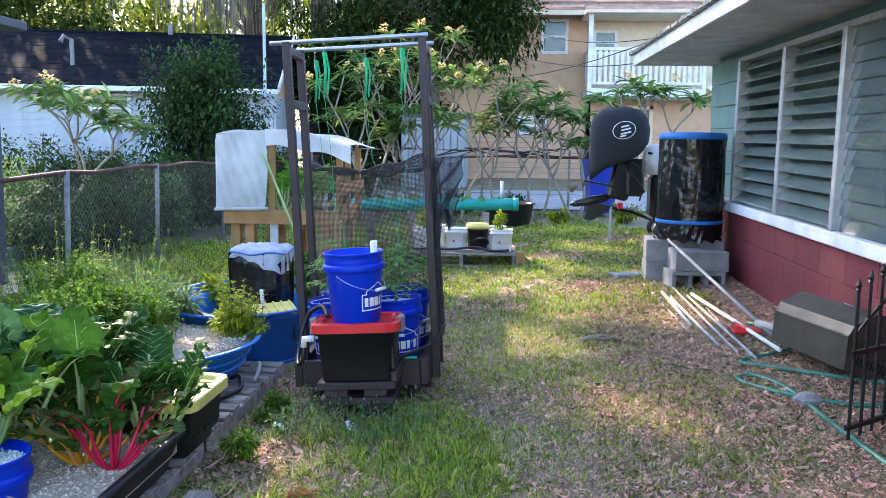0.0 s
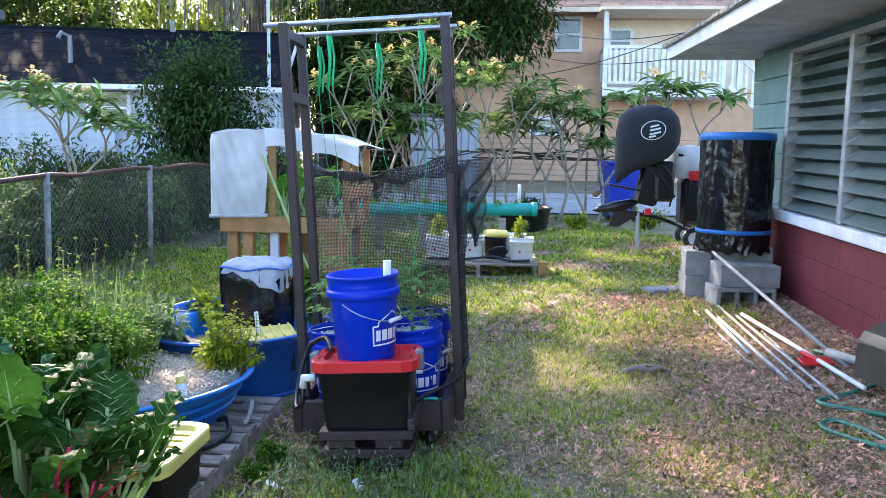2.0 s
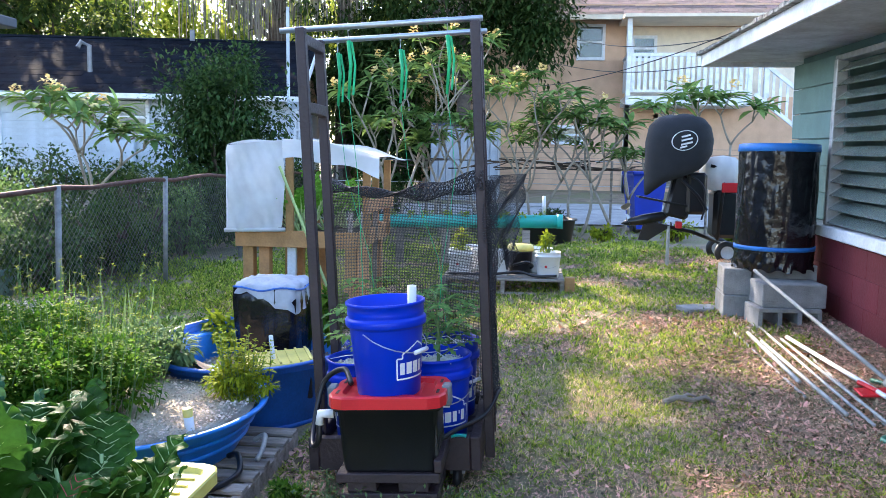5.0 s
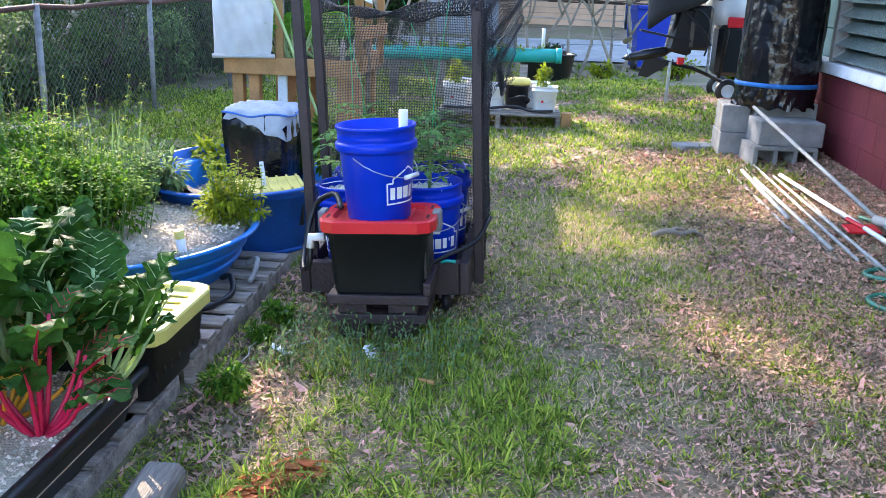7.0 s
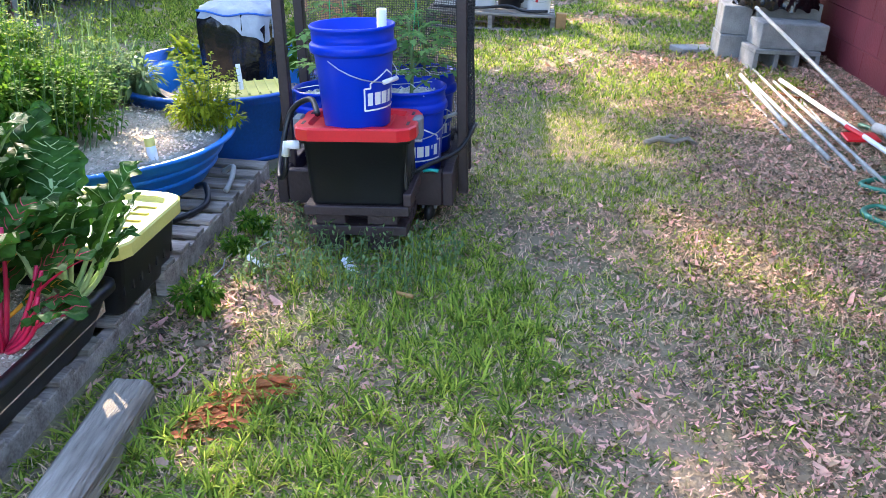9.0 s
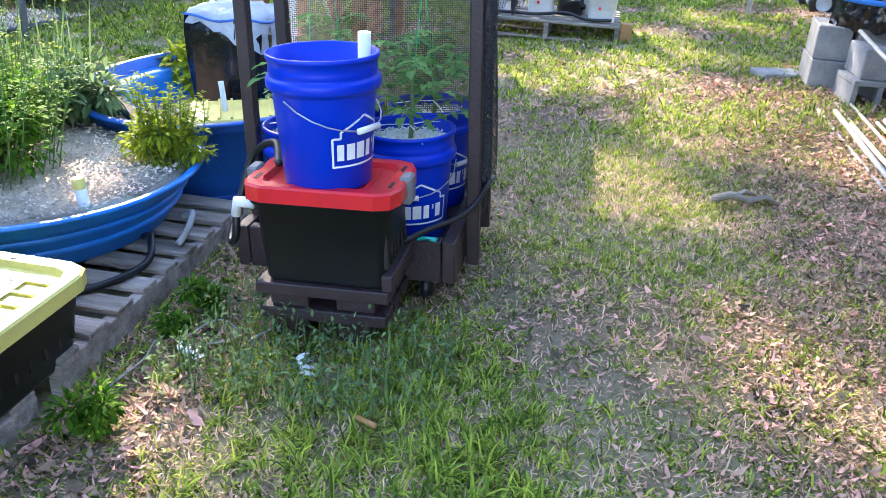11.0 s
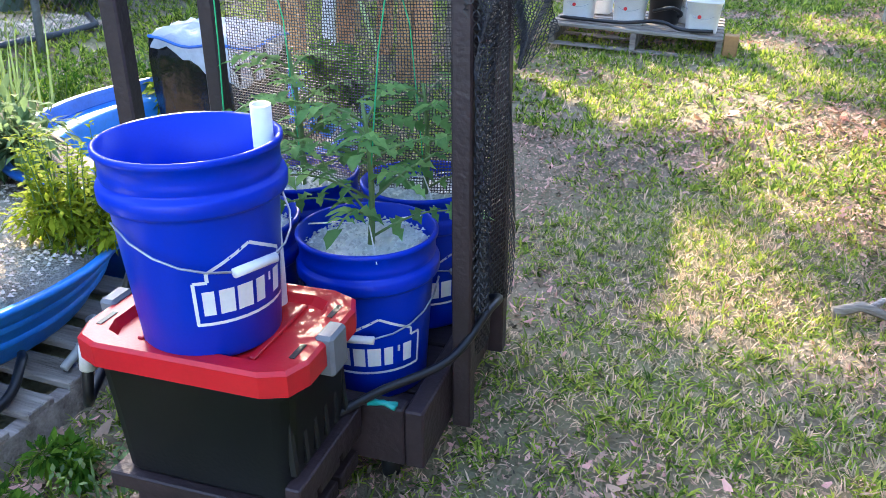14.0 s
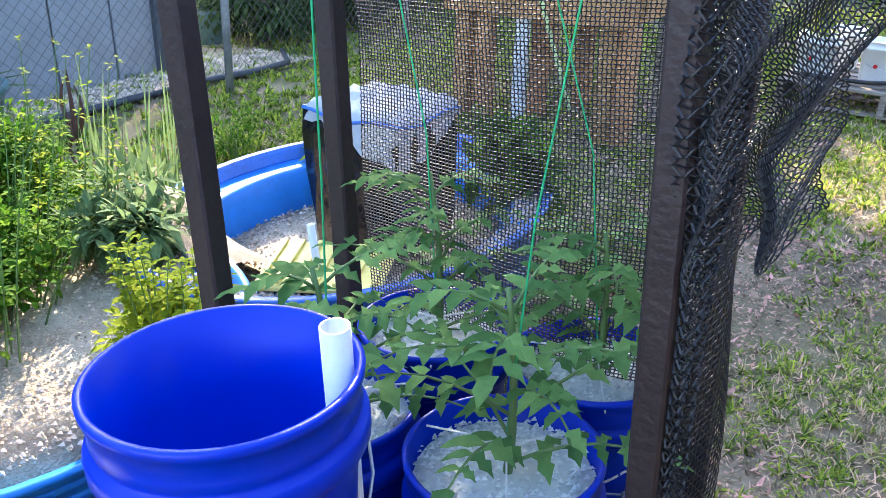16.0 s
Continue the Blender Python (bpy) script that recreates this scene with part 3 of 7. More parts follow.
# ---------------------------------------------------------------- tan two-storey house behind
def tan_house():
    H = thing("house", pose(0, 23.0, 0.45), "tan two-storey house with white balcony and brown shingle roof", "house")
    body = box(-3.2, 12.0, 0.0, 8.0, 0, 5.0)
    part("wall", body, M_TAN, H, "tan stucco wall")
    part("wall", box(2.3, 12.0, -0.012, 0.0, 2.62, 4.4), M_CREAM, H, "cream wall behind the balcony")
    roof = bmesh.new()
    a = [roof.verts.new(p) for p in ((-3.9, -0.7, 4.6), (12.6, -0.7, 4.6), (12.6, 4, 6.8), (-0.5, 4, 6.8), (-3.9, 8.7, 4.6), (12.6, 8.7, 4.6))]
    roof.faces.new((a[0], a[1], a[2], a[3])), roof.faces.new((a[0], a[3], a[4])), roof.faces.new((a[3], a[2], a[5], a[4]))
    part("roof", roof, M_SHINGLE_B, H, "brown shingle hip roof")
    ang = math.degrees(math.atan2(2.2, 4.7))
    rg = random.Random(3)
    sh = bmesh.new()
    for k in range(20):
        x = -3.6 + k * 0.17
        while x < 12.4:
            w = rg.uniform(0.25, 0.6)
            box(x, x + w - 0.01, k * 0.2, k * 0.2 + 0.215, 0.006, 0.012 + rg.uniform(0, 0.012), bm=sh, m=pose(0, -0.72, 4.6, ang, 0, 0))
            x += w
    tagged(part("shingle", sh, M_SHINGLE_B, H), kind="stuff")
    part("fascia", box(-3.9, 12.6, -0.76, -0.72, 4.48, 4.6), M_CREAM, H)
    # porch roof over the balcony
    pr = box(2.0, 5.6, -1.5, -0.02, 4.42, 4.5, m=pose(0, 0, 0))
    part("porch_roof", pr, M_CREAM, H, "cream porch roof")
    # balcony
    B = part("balcony", box(2.1, 5.15, -1.3, -0.02, 2.3, 2.52, 0.01), M_WPAINT, H, "white balcony deck edge")
    for x in (2.16, 3.6, 5.1):
        part("post", box(x - 0.05, x + 0.05, -1.28, -1.18, 2.52, 3.6, 0.005), M_WPAINT, B)
    for x in (2.16, 5.5):
        part("column", box(x - 0.06, x + 0.06, -1.27, -1.15, 0 if x < 3 else 2.5, 4.42, 0.005), M_WPAINT, B)
    part("column", box(2.1, 2.22, -1.27, -1.15, 0, 2.3, 0.005), M_WPAINT, B)
    part("handrail", box(2.12, 5.15, -1.29, -1.19, 3.5, 3.58, 0.005), M_WPAINT, B)
    part("bottom_rail", box(2.12, 5.15, -1.27, -1.21, 2.62, 2.68, 0.004), M_WPAINT, B)
    for k in range(20):
        x = 2.28 + k * 0.145
        part("baluster", box(x - 0.04, x + 0.04, -1.255, -1.225, 2.68, 3.5), M_WPAINT, B)
    for k in range(8):
        part("baluster", box(2.15, 2.19, -1.15 + k * 0.145, -1.07 + k * 0.145, 2.68, 3.5), M_WPAINT, B)
    part("handrail", box(2.13, 2.21, -1.19, -0.02, 3.5, 3.57), M_WPAINT, B)
    # outside stair falling to the side
    for s, z in ((0, 0.9), (1, 0.0)):
        part("stair_rail", box(0, 3.9, -1.28, -1.22, 0, 0.09), M_WPAINT, B, m=pose(5.2, 0, 2.55 + z, 0, 38, 0))
    for k in range(17):
        part("stair_baluster", box(0, 0.06, -1.26, -1.23, 0, 0.88), M_WPAINT, B, m=pose(5.3 + k * 0.17, 0, 2.55 - k * 0.133))

    def window(x0, x1, z0, z1, lab="white framed window"):
        W = part("window", box(x0, x1, -0.03, -0.015, z0, z1), M_PANE, H, lab)
        fr, t = bmesh.new(), 0.08
        box(x0 - t, x0, -0.06, 0, z0 - t, z1 + t, 0.004, fr), box(x1, x1 + t, -0.06, 0, z0 - t, z1 + t, 0.004, fr)
        box(x0, x1, -0.06, 0, z1, z1 + t, 0.004, fr), box(x0, x1, -0.06, 0, z0 - t, z0, 0.004, fr)
        part("window_frame", fr, M_WPAINT, W)
        part("sash_bar", box(x0, x1, -0.05, -0.032, (z0 + z1) / 2 - 0.03, (z0 + z1) / 2 + 0.03), M_WPAINT, W)
        part("blind", box(x0 + 0.02, x1 - 0.02, -0.014, -0.008, z0, z1), M_WPAINT, W, "white closed blind")

    window(1.0, 1.58, 3.62, 4.4)
    window(2.42, 2.92, 3.6, 4.1, "window with an air conditioner")
    window(0.4, 1.1, 1.4, 1.75)
    window(-2.4, -1.8, 1.3, 2.0)
    D = part("door", box(3.1, 3.95, -0.04, -0.014, 0.2, 2.05, 0.01), M_OLDWOOD, H, "dark panelled entry door")
    part("door_frame", box(3.0, 3.1, -0.06, 0, 0.2, 2.15), M_CREAM, D)
    part("door_frame", box(3.95, 4.05, -0.06, 0, 0.2, 2.15), M_CREAM, D)
    part("door_frame", box(3.0, 4.05, -0.06, 0, 2.05, 2.15), M_CREAM, D)
    part("corner_board", box(2.2, 2.32, -0.03, 0, 0, 4.9), M_CREAM, H)
    for k in range(18):
        part("siding_line", box(-3.2, 12, -0.006, 0.002, 0, 0.012), M_OLDWOOD, H, m=pose(0, 0, 0.25 + k * 0.14)) if k < 8 else None
    return H


tan_house()


# ---------------------------------------------------------------- grey metal shed in the neighbour's corner and grey shed behind
def shed():
    S = thing("shed", pose(-4.45, 3.0, h(-4.4, 5)), "grey panel shed with dark corner trims", "shed")
    part("wall", box(-3.5, -0.03, -4.0, 3.55, 0, 2.3), M_GREYWALL, S, "grey panelled wall")
    for k in range(19):
        y = -3.98 + k * 0.4
        part("panel", box(-0.028, 0.0, y, min(y + 0.385, 3.55), 0.03, 2.25, 0.006), M_GREYWALL, S)
    for y in (-1.0, 1.35, 2.25, 3.5):
        part("trim", box(-0.03, 0.045, y, y + 0.11, 0, 2.3, 0.006), M_SLATE, S, "dark slate trim")
    part("roof", box(-3.7, 0.25, -4.2, 3.75, 2.3, 2.38, 0.01), M_SLATE, S)


shed()
B = thing("garden_shed", pose(-1.75, 19.6, h(-1.5, 19)), "small grey corrugated metal shed by the lane", "shed")
for k in range(9):
    part("panel", box(-0.75 + k * 0.17, -0.75 + k * 0.17 + 0.155, 0, 0.04, 0, 1.75, 0.012), M_GREYWALL, B)
part("wall", box(-0.77, 0.80, 0.04, 1.4, 0, 1.74), M_GREYWALL, B)
part("roof", box(-0.85, 0.88, -0.08, 1.5, 1.75, 1.83, 0.01), M_SLATE, B)


# ---------------------------------------------------------------- cart with buckets
CART = pose(-0.65, 4.0, -0.04, 0, -3.2, 0)


def loc(x, y, z, rz=0):
    return CART @ pose(x, y, z, 0, 0, rz)


def cart():
    C = thing("garden_cart", CART, "brown-painted wooden trellis cart with tall posts and steel top pipes", "cart")
    # bucket bed
    part("side_rail", box(-0.345, -0.305, -0.34, 0.34, 0.10, 0.235, 0.004), M_BROWN, C)
    part("side_rail", box(0.305, 0.345, -0.34, 0.34, 0.10, 0.235, 0.004), M_BROWN, C)
    part("end_rail", box(-0.303, 0.303, -0.34, -0.30, 0.10, 0.235, 0.004), M_BROWN, C)
    part("end_rail", box(-0.303, 0.303, 0.30, 0.34, 0.10, 0.235, 0.004), M_BROWN, C)
    for k in range(6):
        part("deck_board", box(-0.30, 0.30, -0.295 + k * 0.1, -0.205 + k * 0.1, 0.16, 0.181, 0.003), M_BROWN, C)
    # posts
    for sx in (-1, 1):
        ya, yb = ((-0.22, 0.12), (-0.15, 0.17))[sx > 0]
        xs_ = ((-0.315, -0.329), (0.37, 0.36))[sx > 0]
        x = sum(xs_) / 2
        for x1, y in zip(xs_, (ya, yb)):
            part("post", box(x1 - 0.02, x1 + 0.02, y - 0.02, y + 0.02, 0.09, 1.86, 0.004), M_BROWN, C, "brown painted square post")
        for z in (1.80, 1.53):
            part("cross_rail", box(x - 0.016, x + 0.016, ya + 0.021, yb - 0.021, z, z + 0.045, 0.003), M_BROWN, C)
    for y in (-0.15, 0.17):
        part("top_pipe", tube([(-0.42, y, 1.865), (0.40, y, 1.868)], 0.0125, 10), M_STEEL, C, "galvanised steel pipe", smooth=True)
    # step platform for the tote: two tiers of boards on blocks
    for z, xa, xb, ya, yb in ((0.162, -0.165, 0.215, -0.625, -0.345), (0.085, -0.155, 0.205, -0.62, -0.345)):
        part("platform_board", box(xa, xb, ya, ya + 0.085, z, z + 0.035, 0.003), M_BROWN, C)
        part("platform_board", box(xa, xb, ya + 0.095, ya + 0.18, z, z + 0.035, 0.003), M_BROWN, C)
        part("platform_board", box(xa, xb, ya + 0.19, yb, z, z + 0.035, 0.003), M_BROWN, C)
    for x in (-0.075, 0.115):
        part("spacer_block", box(x - 0.055, x + 0.055, -0.605, -0.36, 0.121, 0.161, 0.003), M_BROWN, C)
        part("spacer_block", box(x - 0.06, x + 0.04, -0.60, -0.36, 0.02, 0.084, 0.003), M_BROWN, C)
    part("corner_chock", box(0.195, 0.225, -0.62, -0.36, 0.198, 0.245, 0.003), M_BROWN, C)
    for x, y in ((0.24, -0.22), (0.24, 0.25), (-0.24, -0.22), (-0.24, 0.25)):
        w = part("wheel", lathe([(0, -0.018), (0.05, -0.018), (0.062, -0.01), (0.062, 0.01), (0.05, 0.018), (0, 0.018)], 20), M_BLACKP, C, "small black castor wheel", True, m=pose(x, y, 0.03, 0, 90, 0))
        part("fork", box(-0.03, 0.03, -0.02, 0.02, 0.05, 0.1), M_STEEL, C, m=pose(x, y, 0))
    return C


cart()


def bucket(m, label, handle=0.0, soil=None, yaw=0.0, size=0.94):
    B = thing("bucket", m @ Matrix.Scale(size, 4), label, "bucket", "blue buckets")
    wall = [(0, 0.0), (0.120, 0.0), (0.124, 0.004), (0.1435, 0.262), (0.1455, 0.270), (0.1560, 0.273), (0.1590, 0.278), (0.1595, 0.297), (0.1565, 0.304), (0.1490, 0.307), (0.1485, 0.313), (0.1515, 0.318), (0.1500, 0.326),
            (0.1505, 0.352), (0.1560, 0.355), (0.1570, 0.365), (0.1530, 0.368), (0.147, 0.366), (0.140, 0.25), (0.118, 0.006), (0, 0.006)]
    part("bucket_body", lathe(wall, 48), M_BLUE, B, "glossy royal-blue plastic shell with collar rings", True)
    # white house-shaped emblem, wrapped on the wall
    E = bmesh.new()

    def strip(pts, w, E):
        for (a0, z0), (a1, z1) in zip(pts, pts[1:]):
            dx, dz = a1 - a0, z1 - z0
            ln = math.hypot(dx, dz)
            nx_, nz_ = -dz / ln * w / 2, dx / ln * w / 2
            n = max(1, int(abs(dx) / 0.02))
            for i in range(n):
                q = []
                for t, s in ((i / n, 1), ((i + 1) / n, 1), ((i + 1) / n, -1), (i / n, -1)):
                    a, z = a0 + dx * t + s * nx_, z0 + dz * t + s * nz_
                    r = 0.124 + 0.0195 * z / 0.275 + 0.0012
                    q.append(E.verts.new((r * math.cos(a / 0.134), r * math.sin(a / 0.134), z)))
                E.faces.new(q)

    strip([(-0.098, 0.075), (-0.098, 0.155), (-0.075, 0.155), (-0.075, 0.172), (0.0, 0.212), (0.075, 0.172), (0.075, 0.155), (0.098, 0.155), (0.098, 0.075), (-0.1, 0.075)], 0.006, E)
    for xx, wd in ((-0.076, 0.020), (-0.045, 0.026), (-0.012, 0.029), (0.020, 0.020), (0.044, 0.006), (0.066, 0.022)):
        bar = bmesh.new()
        strip([(xx, 0.092 if wd > 0.01 else 0.122), (xx, 0.138)], wd, bar)
        part("emblem_bar", bar, M_WHITE, B, m=pose(0, 0, 0, 0, 0, yaw))
    part("emblem", E, M_WHITE, B, "white house-shaped outline emblem", m=pose(0, 0, 0, 0, 0, yaw))
    # wire bail with white grip
    hang = []
    for i in range(13):
        a = -1 + 2 * i / 12
        hang.append((0.158 * math.sin(a * math.pi / 2), -0.155 * math.cos(a * math.pi / 2), 0.258 - 0.085 * (1 - a * a)))
    part("bail", tube(hang, 0.0022, 6), M_STEEL, B, "thin wire bail", True, m=pose(0, 0, 0, 0, 0, handle))
    part("grip", tube([(-0.042, -0.157, 0.176), (0.042, -0.157, 0.176)], 0.009, 10), M_WHITE, B, "white plastic grip", True, m=pose(0, 0, 0, 0, 0, handle))
    if soil is not None:
        part("growing_medium", medium_disc(0.145, soil), M_PERL, B, "white perlite growing medium")
    return B


def medium_disc(r, z, seed=1):
    """A heap of small stones over a disc of substrate."""
    rg = random.Random(int(seed * 991 + z * 1000))
    bm = lathe([(0, z + 0.004), (r * 0.5, z + 0.003), (r - 0.004, z - 0.004), (r - 0.006, z - 0.05), (0, z - 0.05)], 24)
    n = int(900 * (r / 0.145) ** 2)
    for _ in range(min(n, 2600)):
        a, q = rg.uniform(0, 6.283), r * math.sqrt(rg.uniform(0, 0.96))
        s = rg.uniform(0.003, 0.0065)
        c = Vector((q * math.cos(a), q * math.sin(a), z + rg.uniform(-0.001, 0.006)))
        d = [rdir(rg) for _ in range(4)]
        v = [bm.verts.new(c + s * p) for p in (Vector((1, 0.2, 0)), Vector((-0.6, 0.8, 0)), Vector((-0.5, -0.9, 0.1)), Vector((0.1, 0.1, 1)) + 0.4 * d[0])]
        bm.faces.new((v[0], v[1], v[3])), bm.faces.new((v[1], v[2], v[3])), bm.faces.new((v[2], v[0], v[3]))
    return bm


def tote(m, sx, sy, hz, lid, lab, lidlab, latch=True):
    """A storage tote with ribbed tapering body, hand-hold lid rim and latches."""
    T = thing("storage_tote", m, lab, "tote")
    b = bmesh.new()
    k = 0.88

    def ring(a, c, z, r=0.03):
        out = []
        for cx, cy, a0 in ((a - r, c - r, 0), (-a + r, c - r, 90), (-a + r, -c + r, 180), (a - r, -c + r, 270)):
            for i in range(4):
                t = radians(a0 + i * 30)
                out.append(b.verts.new((cx + r * math.cos(t), cy + r * math.sin(t), z)))
        return out

    a, c = sx / 2 - 0.025, sy / 2 - 0.025
    rs = [ring(a * k, c * k, 0.0), ring(a * k + 0.004, c * k + 0.004, 0.01), ring(a - 0.004, c - 0.004, hz - 0.06), ring(a + 0.008, c + 0.008, hz - 0.058), ring(a + 0.008, c + 0.008, hz - 0.03)]
    b.faces.new(rs[0][::-1])
    for p, q in zip(rs, rs[1:]):
        for i in range(16):
            b.faces.new((p[i], p[(i + 1) % 16], q[(i + 1) % 16], q[i]))
    b.faces.new(rs[-1])
    part("tote_body", b, M_BLACKP, T, "black plastic body", True)
    for i in range(7):
        x = -a * 0.8 + i * a * 1.6 / 6
        part("rib", box(x - 0.006, x + 0.006, -c + 0.012, -c + 0.02, 0.05, hz - 0.075, 0.001), M_BLACKP, T, m=pose(0, 0, 0, -2.5, 0, 0))
    for i in range(6):
        y = -c * 0.8 + i * c * 1.6 / 5
        part("rib", box(a - 0.018, a - 0.006, y - 0.006, y + 0.006, 0.05, hz - 0.075, 0.001), M_BLACKP, T, m=pose(0, 0, 0, 0, -2.5, 0))
    # lid: rim, recessed tray, end hand-holds
    L = bmesh.new()

    def lring(a, c, z, r):
        out = []
        for cx, cy, a0 in ((a - r, c - r, 0), (-a + r, c - r, 90), (-a + r, -c + r, 180), (a - r, -c + r, 270)):
            for i in range(3):
                t = radians(a0 + i * 45)
                out.append(L.verts.new((cx + r * math.cos(t), cy + r * math.sin(t), z)))
        return out

    A, Cc = sx / 2, sy / 2
    rs = [lring(A, Cc, hz - 0.045, 0.06), lring(A, Cc, hz - 0.006, 0.06), lring(A - 0.006, Cc - 0.006, hz, 0.058), lring(A - 0.045, Cc - 0.035, hz, 0.045), lring(A - 0.055, Cc - 0.045, hz - 0.016, 0.04)]
    for p, q in zip(rs, rs[1:]):
        for i in range(12):
            L.faces.new((p[i], p[(i + 1) % 12], q[(i + 1) % 12], q[i]))
    L.faces.new(rs[-1])
    LID = part("lid", L, lid, T, lidlab)
    for i in range(5):
        part("lid_rib", box(-A * 0.5 + i * A * 0.25, -A * 0.5 + i * A * 0.25 + 0.012, -Cc + 0.055, Cc - 0.055, hz - 0.0158, hz - 0.009, 0.002), lid, LID)
    for s in (-1, 1):
        for t in (-1, 1):
            part("slot", box(s * (A - 0.03) - 0.005, s * (A - 0.03) + 0.005, t * 0.07 - 0.022, t * 0.07 + 0.022, hz - 0.004, hz + 0.0015), M_BLACKP, LID)
        if latch:
            part("latch", box(s * A - 0.022, s * A + 0.012, -0.03, 0.03, hz - 0.07, hz + 0.008, 0.006), M_GREYP, T, "grey plastic latch")
    return T


tote(loc(0.03, -0.495, 0.198), 0.43, 0.30, 0.288, M_RED, "black storage tote with a bright red lid on the cart step", "bright red moulded lid")
bucket(loc(0.027, -0.515, 0.474), "empty royal-blue bucket standing on the red tote lid", 66, None, -23, 0.935)
part_pipe = thing("water_pipe", loc(0.098, -0.415, 0.482), "short white pvc pipe standing inside the empty bucket", "pipe")
part("pipe", lathe([(0.017, 0), (0.017, 0.375), (0.0145, 0.375), (0.0145, 0)], 20), M_WHITE, part_pipe, "white pvc pipe", True, m=pose(0, 0, 0, 4, 3, 0))
PLANT_SPOTS = [(0.165, -0.145), (0.175, 0.165), (-0.135, 0.14), (-0.14, -0.17)]
for i, (x, y) in enumerate(PLANT_SPOTS):
    bucket(loc(x - 0.005, y, 0.182), "royal-blue planter bucket filled with white perlite on the cart", (10, 60, 200, 320)[i], 0.325, (-60, -40, -80, 200)[i])


def tomato(m, seed, height, lab):
    rg = random.Random(seed)
    P = thing("tomato_plant", m, lab, "plant", "tomato plants")
    st = bmesh.new()
    top = Vector((rg.uniform(-0.04, 0.04), rg.uniform(-0.04, 0.04), height))
    stem = curve((0, 0, -0.02), (0.02, 0.0, height * 0.5), top, 8)
    tube(stem, 0.008, 7, st, 0.004)
    lv = Leaves()
    for k in range(13):
        t = 0.22 + 0.78 * k / 12
        p = stem[min(8, int(t * 8))]
        a = k * 2.4 + rg.uniform(-0.3, 0.3)
        ln = rg.uniform(0.15, 0.24) * (1.1 - 0.45 * t)
        d = Vector((math.cos(a), math.sin(a), 0.55))
        e = p + d * ln
        br = curve(p, p + d * ln * 0.6 + Vector((0, 0, 0.02)), e + Vector((0, 0, -0.05)), 5)
        tube(br, 0.0032, 5, st, 0.0015)
        side = d.cross(Vector((0, 0, 1))).normalized()
        for i in range(1, 6):
            q = br[i]
            s = rg.uniform(0.038, 0.066) * (1.15 - 0.08 * i)
            if i == 5:
                lv.leaf(q, d + Vector((0, 0, -0.5)), s * 1.3, s * 0.75, 0.3, 0.3, 5, (0.1, 0.9, 0.6, 0.8, 0.35, 0.0), wave=0.25)
            else:
                for sg in (-1, 1):
                    lv.leaf(q, d * 0.5 + side * sg + Vector((0, 0, rg.uniform(-0.3, 0.2))), s, s * 0.6, 0.35, 0.3, 5, (0.1, 0.9, 0.55, 0.75, 0.3, 0.0), wave=0.25)
    part("stem", st, M_STEMG, P, "green hairy stem", True)
    lv.build("foliage", L_TOMATO, P)
    for a in range(3):
        part("tie", tube([(0.0, 0.0, 0.05), (0.07 * math.cos(a * 2.1 + 1), 0.07 * math.sin(a * 2.1 + 1), 0.045), (0.15 * math.cos(a * 2.1 + 1), 0.15 * math.sin(a * 2.1 + 1), 0.03)], 0.0018, 4), M_WHITE, P, "white string tie")
    return P


for i, (x, y) in enumerate(PLANT_SPOTS):
    tomato(loc(x, y, 0.484), 11 + i, (0.30, 0.27, 0.33, 0.26)[i], "young green tomato plant growing in a blue bucket")

# cords that hold the tomato vines, on hooks and green spools
for i, (x, y) in enumerate(((-0.26, 0.17), (-0.14, -0.15), (0.02, 0.17), (0.26, -0.15))):
    C = thing("trellis_cord", loc(x, y, 1.865), "green trellis cord with spool and hook hanging from the top pipe", "cord", "trellis cords")
    hook = [(0, 0.02 * math.sin(t), 0.016 * math.cos(t) * 1.0) for t in [k * 0.7 - 0.5 for k in range(7)]] + [(0, 0.0, -0.035), (0, -0.012, -0.05), (0, 0, -0.062)]
    part("hook", tube(hook, 0.002, 5), M_STEEL, C, "steel s-hook")
    part("spool", tube([(0, 0, -0.055), (0.004, 0, -0.15), (-0.012, 0, -0.285)], 0.009, 8, None, 0.006), M_CORD, C, "bundle of wound green cord", True)
    part("spool", tube([(0.012, 0, -0.06), (0.022, 0, -0.15), (0.008, 0, -0.27)], 0.005, 6), M_CORD, C)
    tx, ty = PLANT_SPOTS[(2, 3, 1, 0)[i]]
    e = Vector((tx - x, ty - y, 0.56 - 1.865))
    part("line", tube([(-0.01, 0, -0.28), (0.01, 0.0, -0.6), e * 0.75 + Vector((0.012, 0, 0)), e], 0.0016, 4), M_CORD, C, "thin green line")


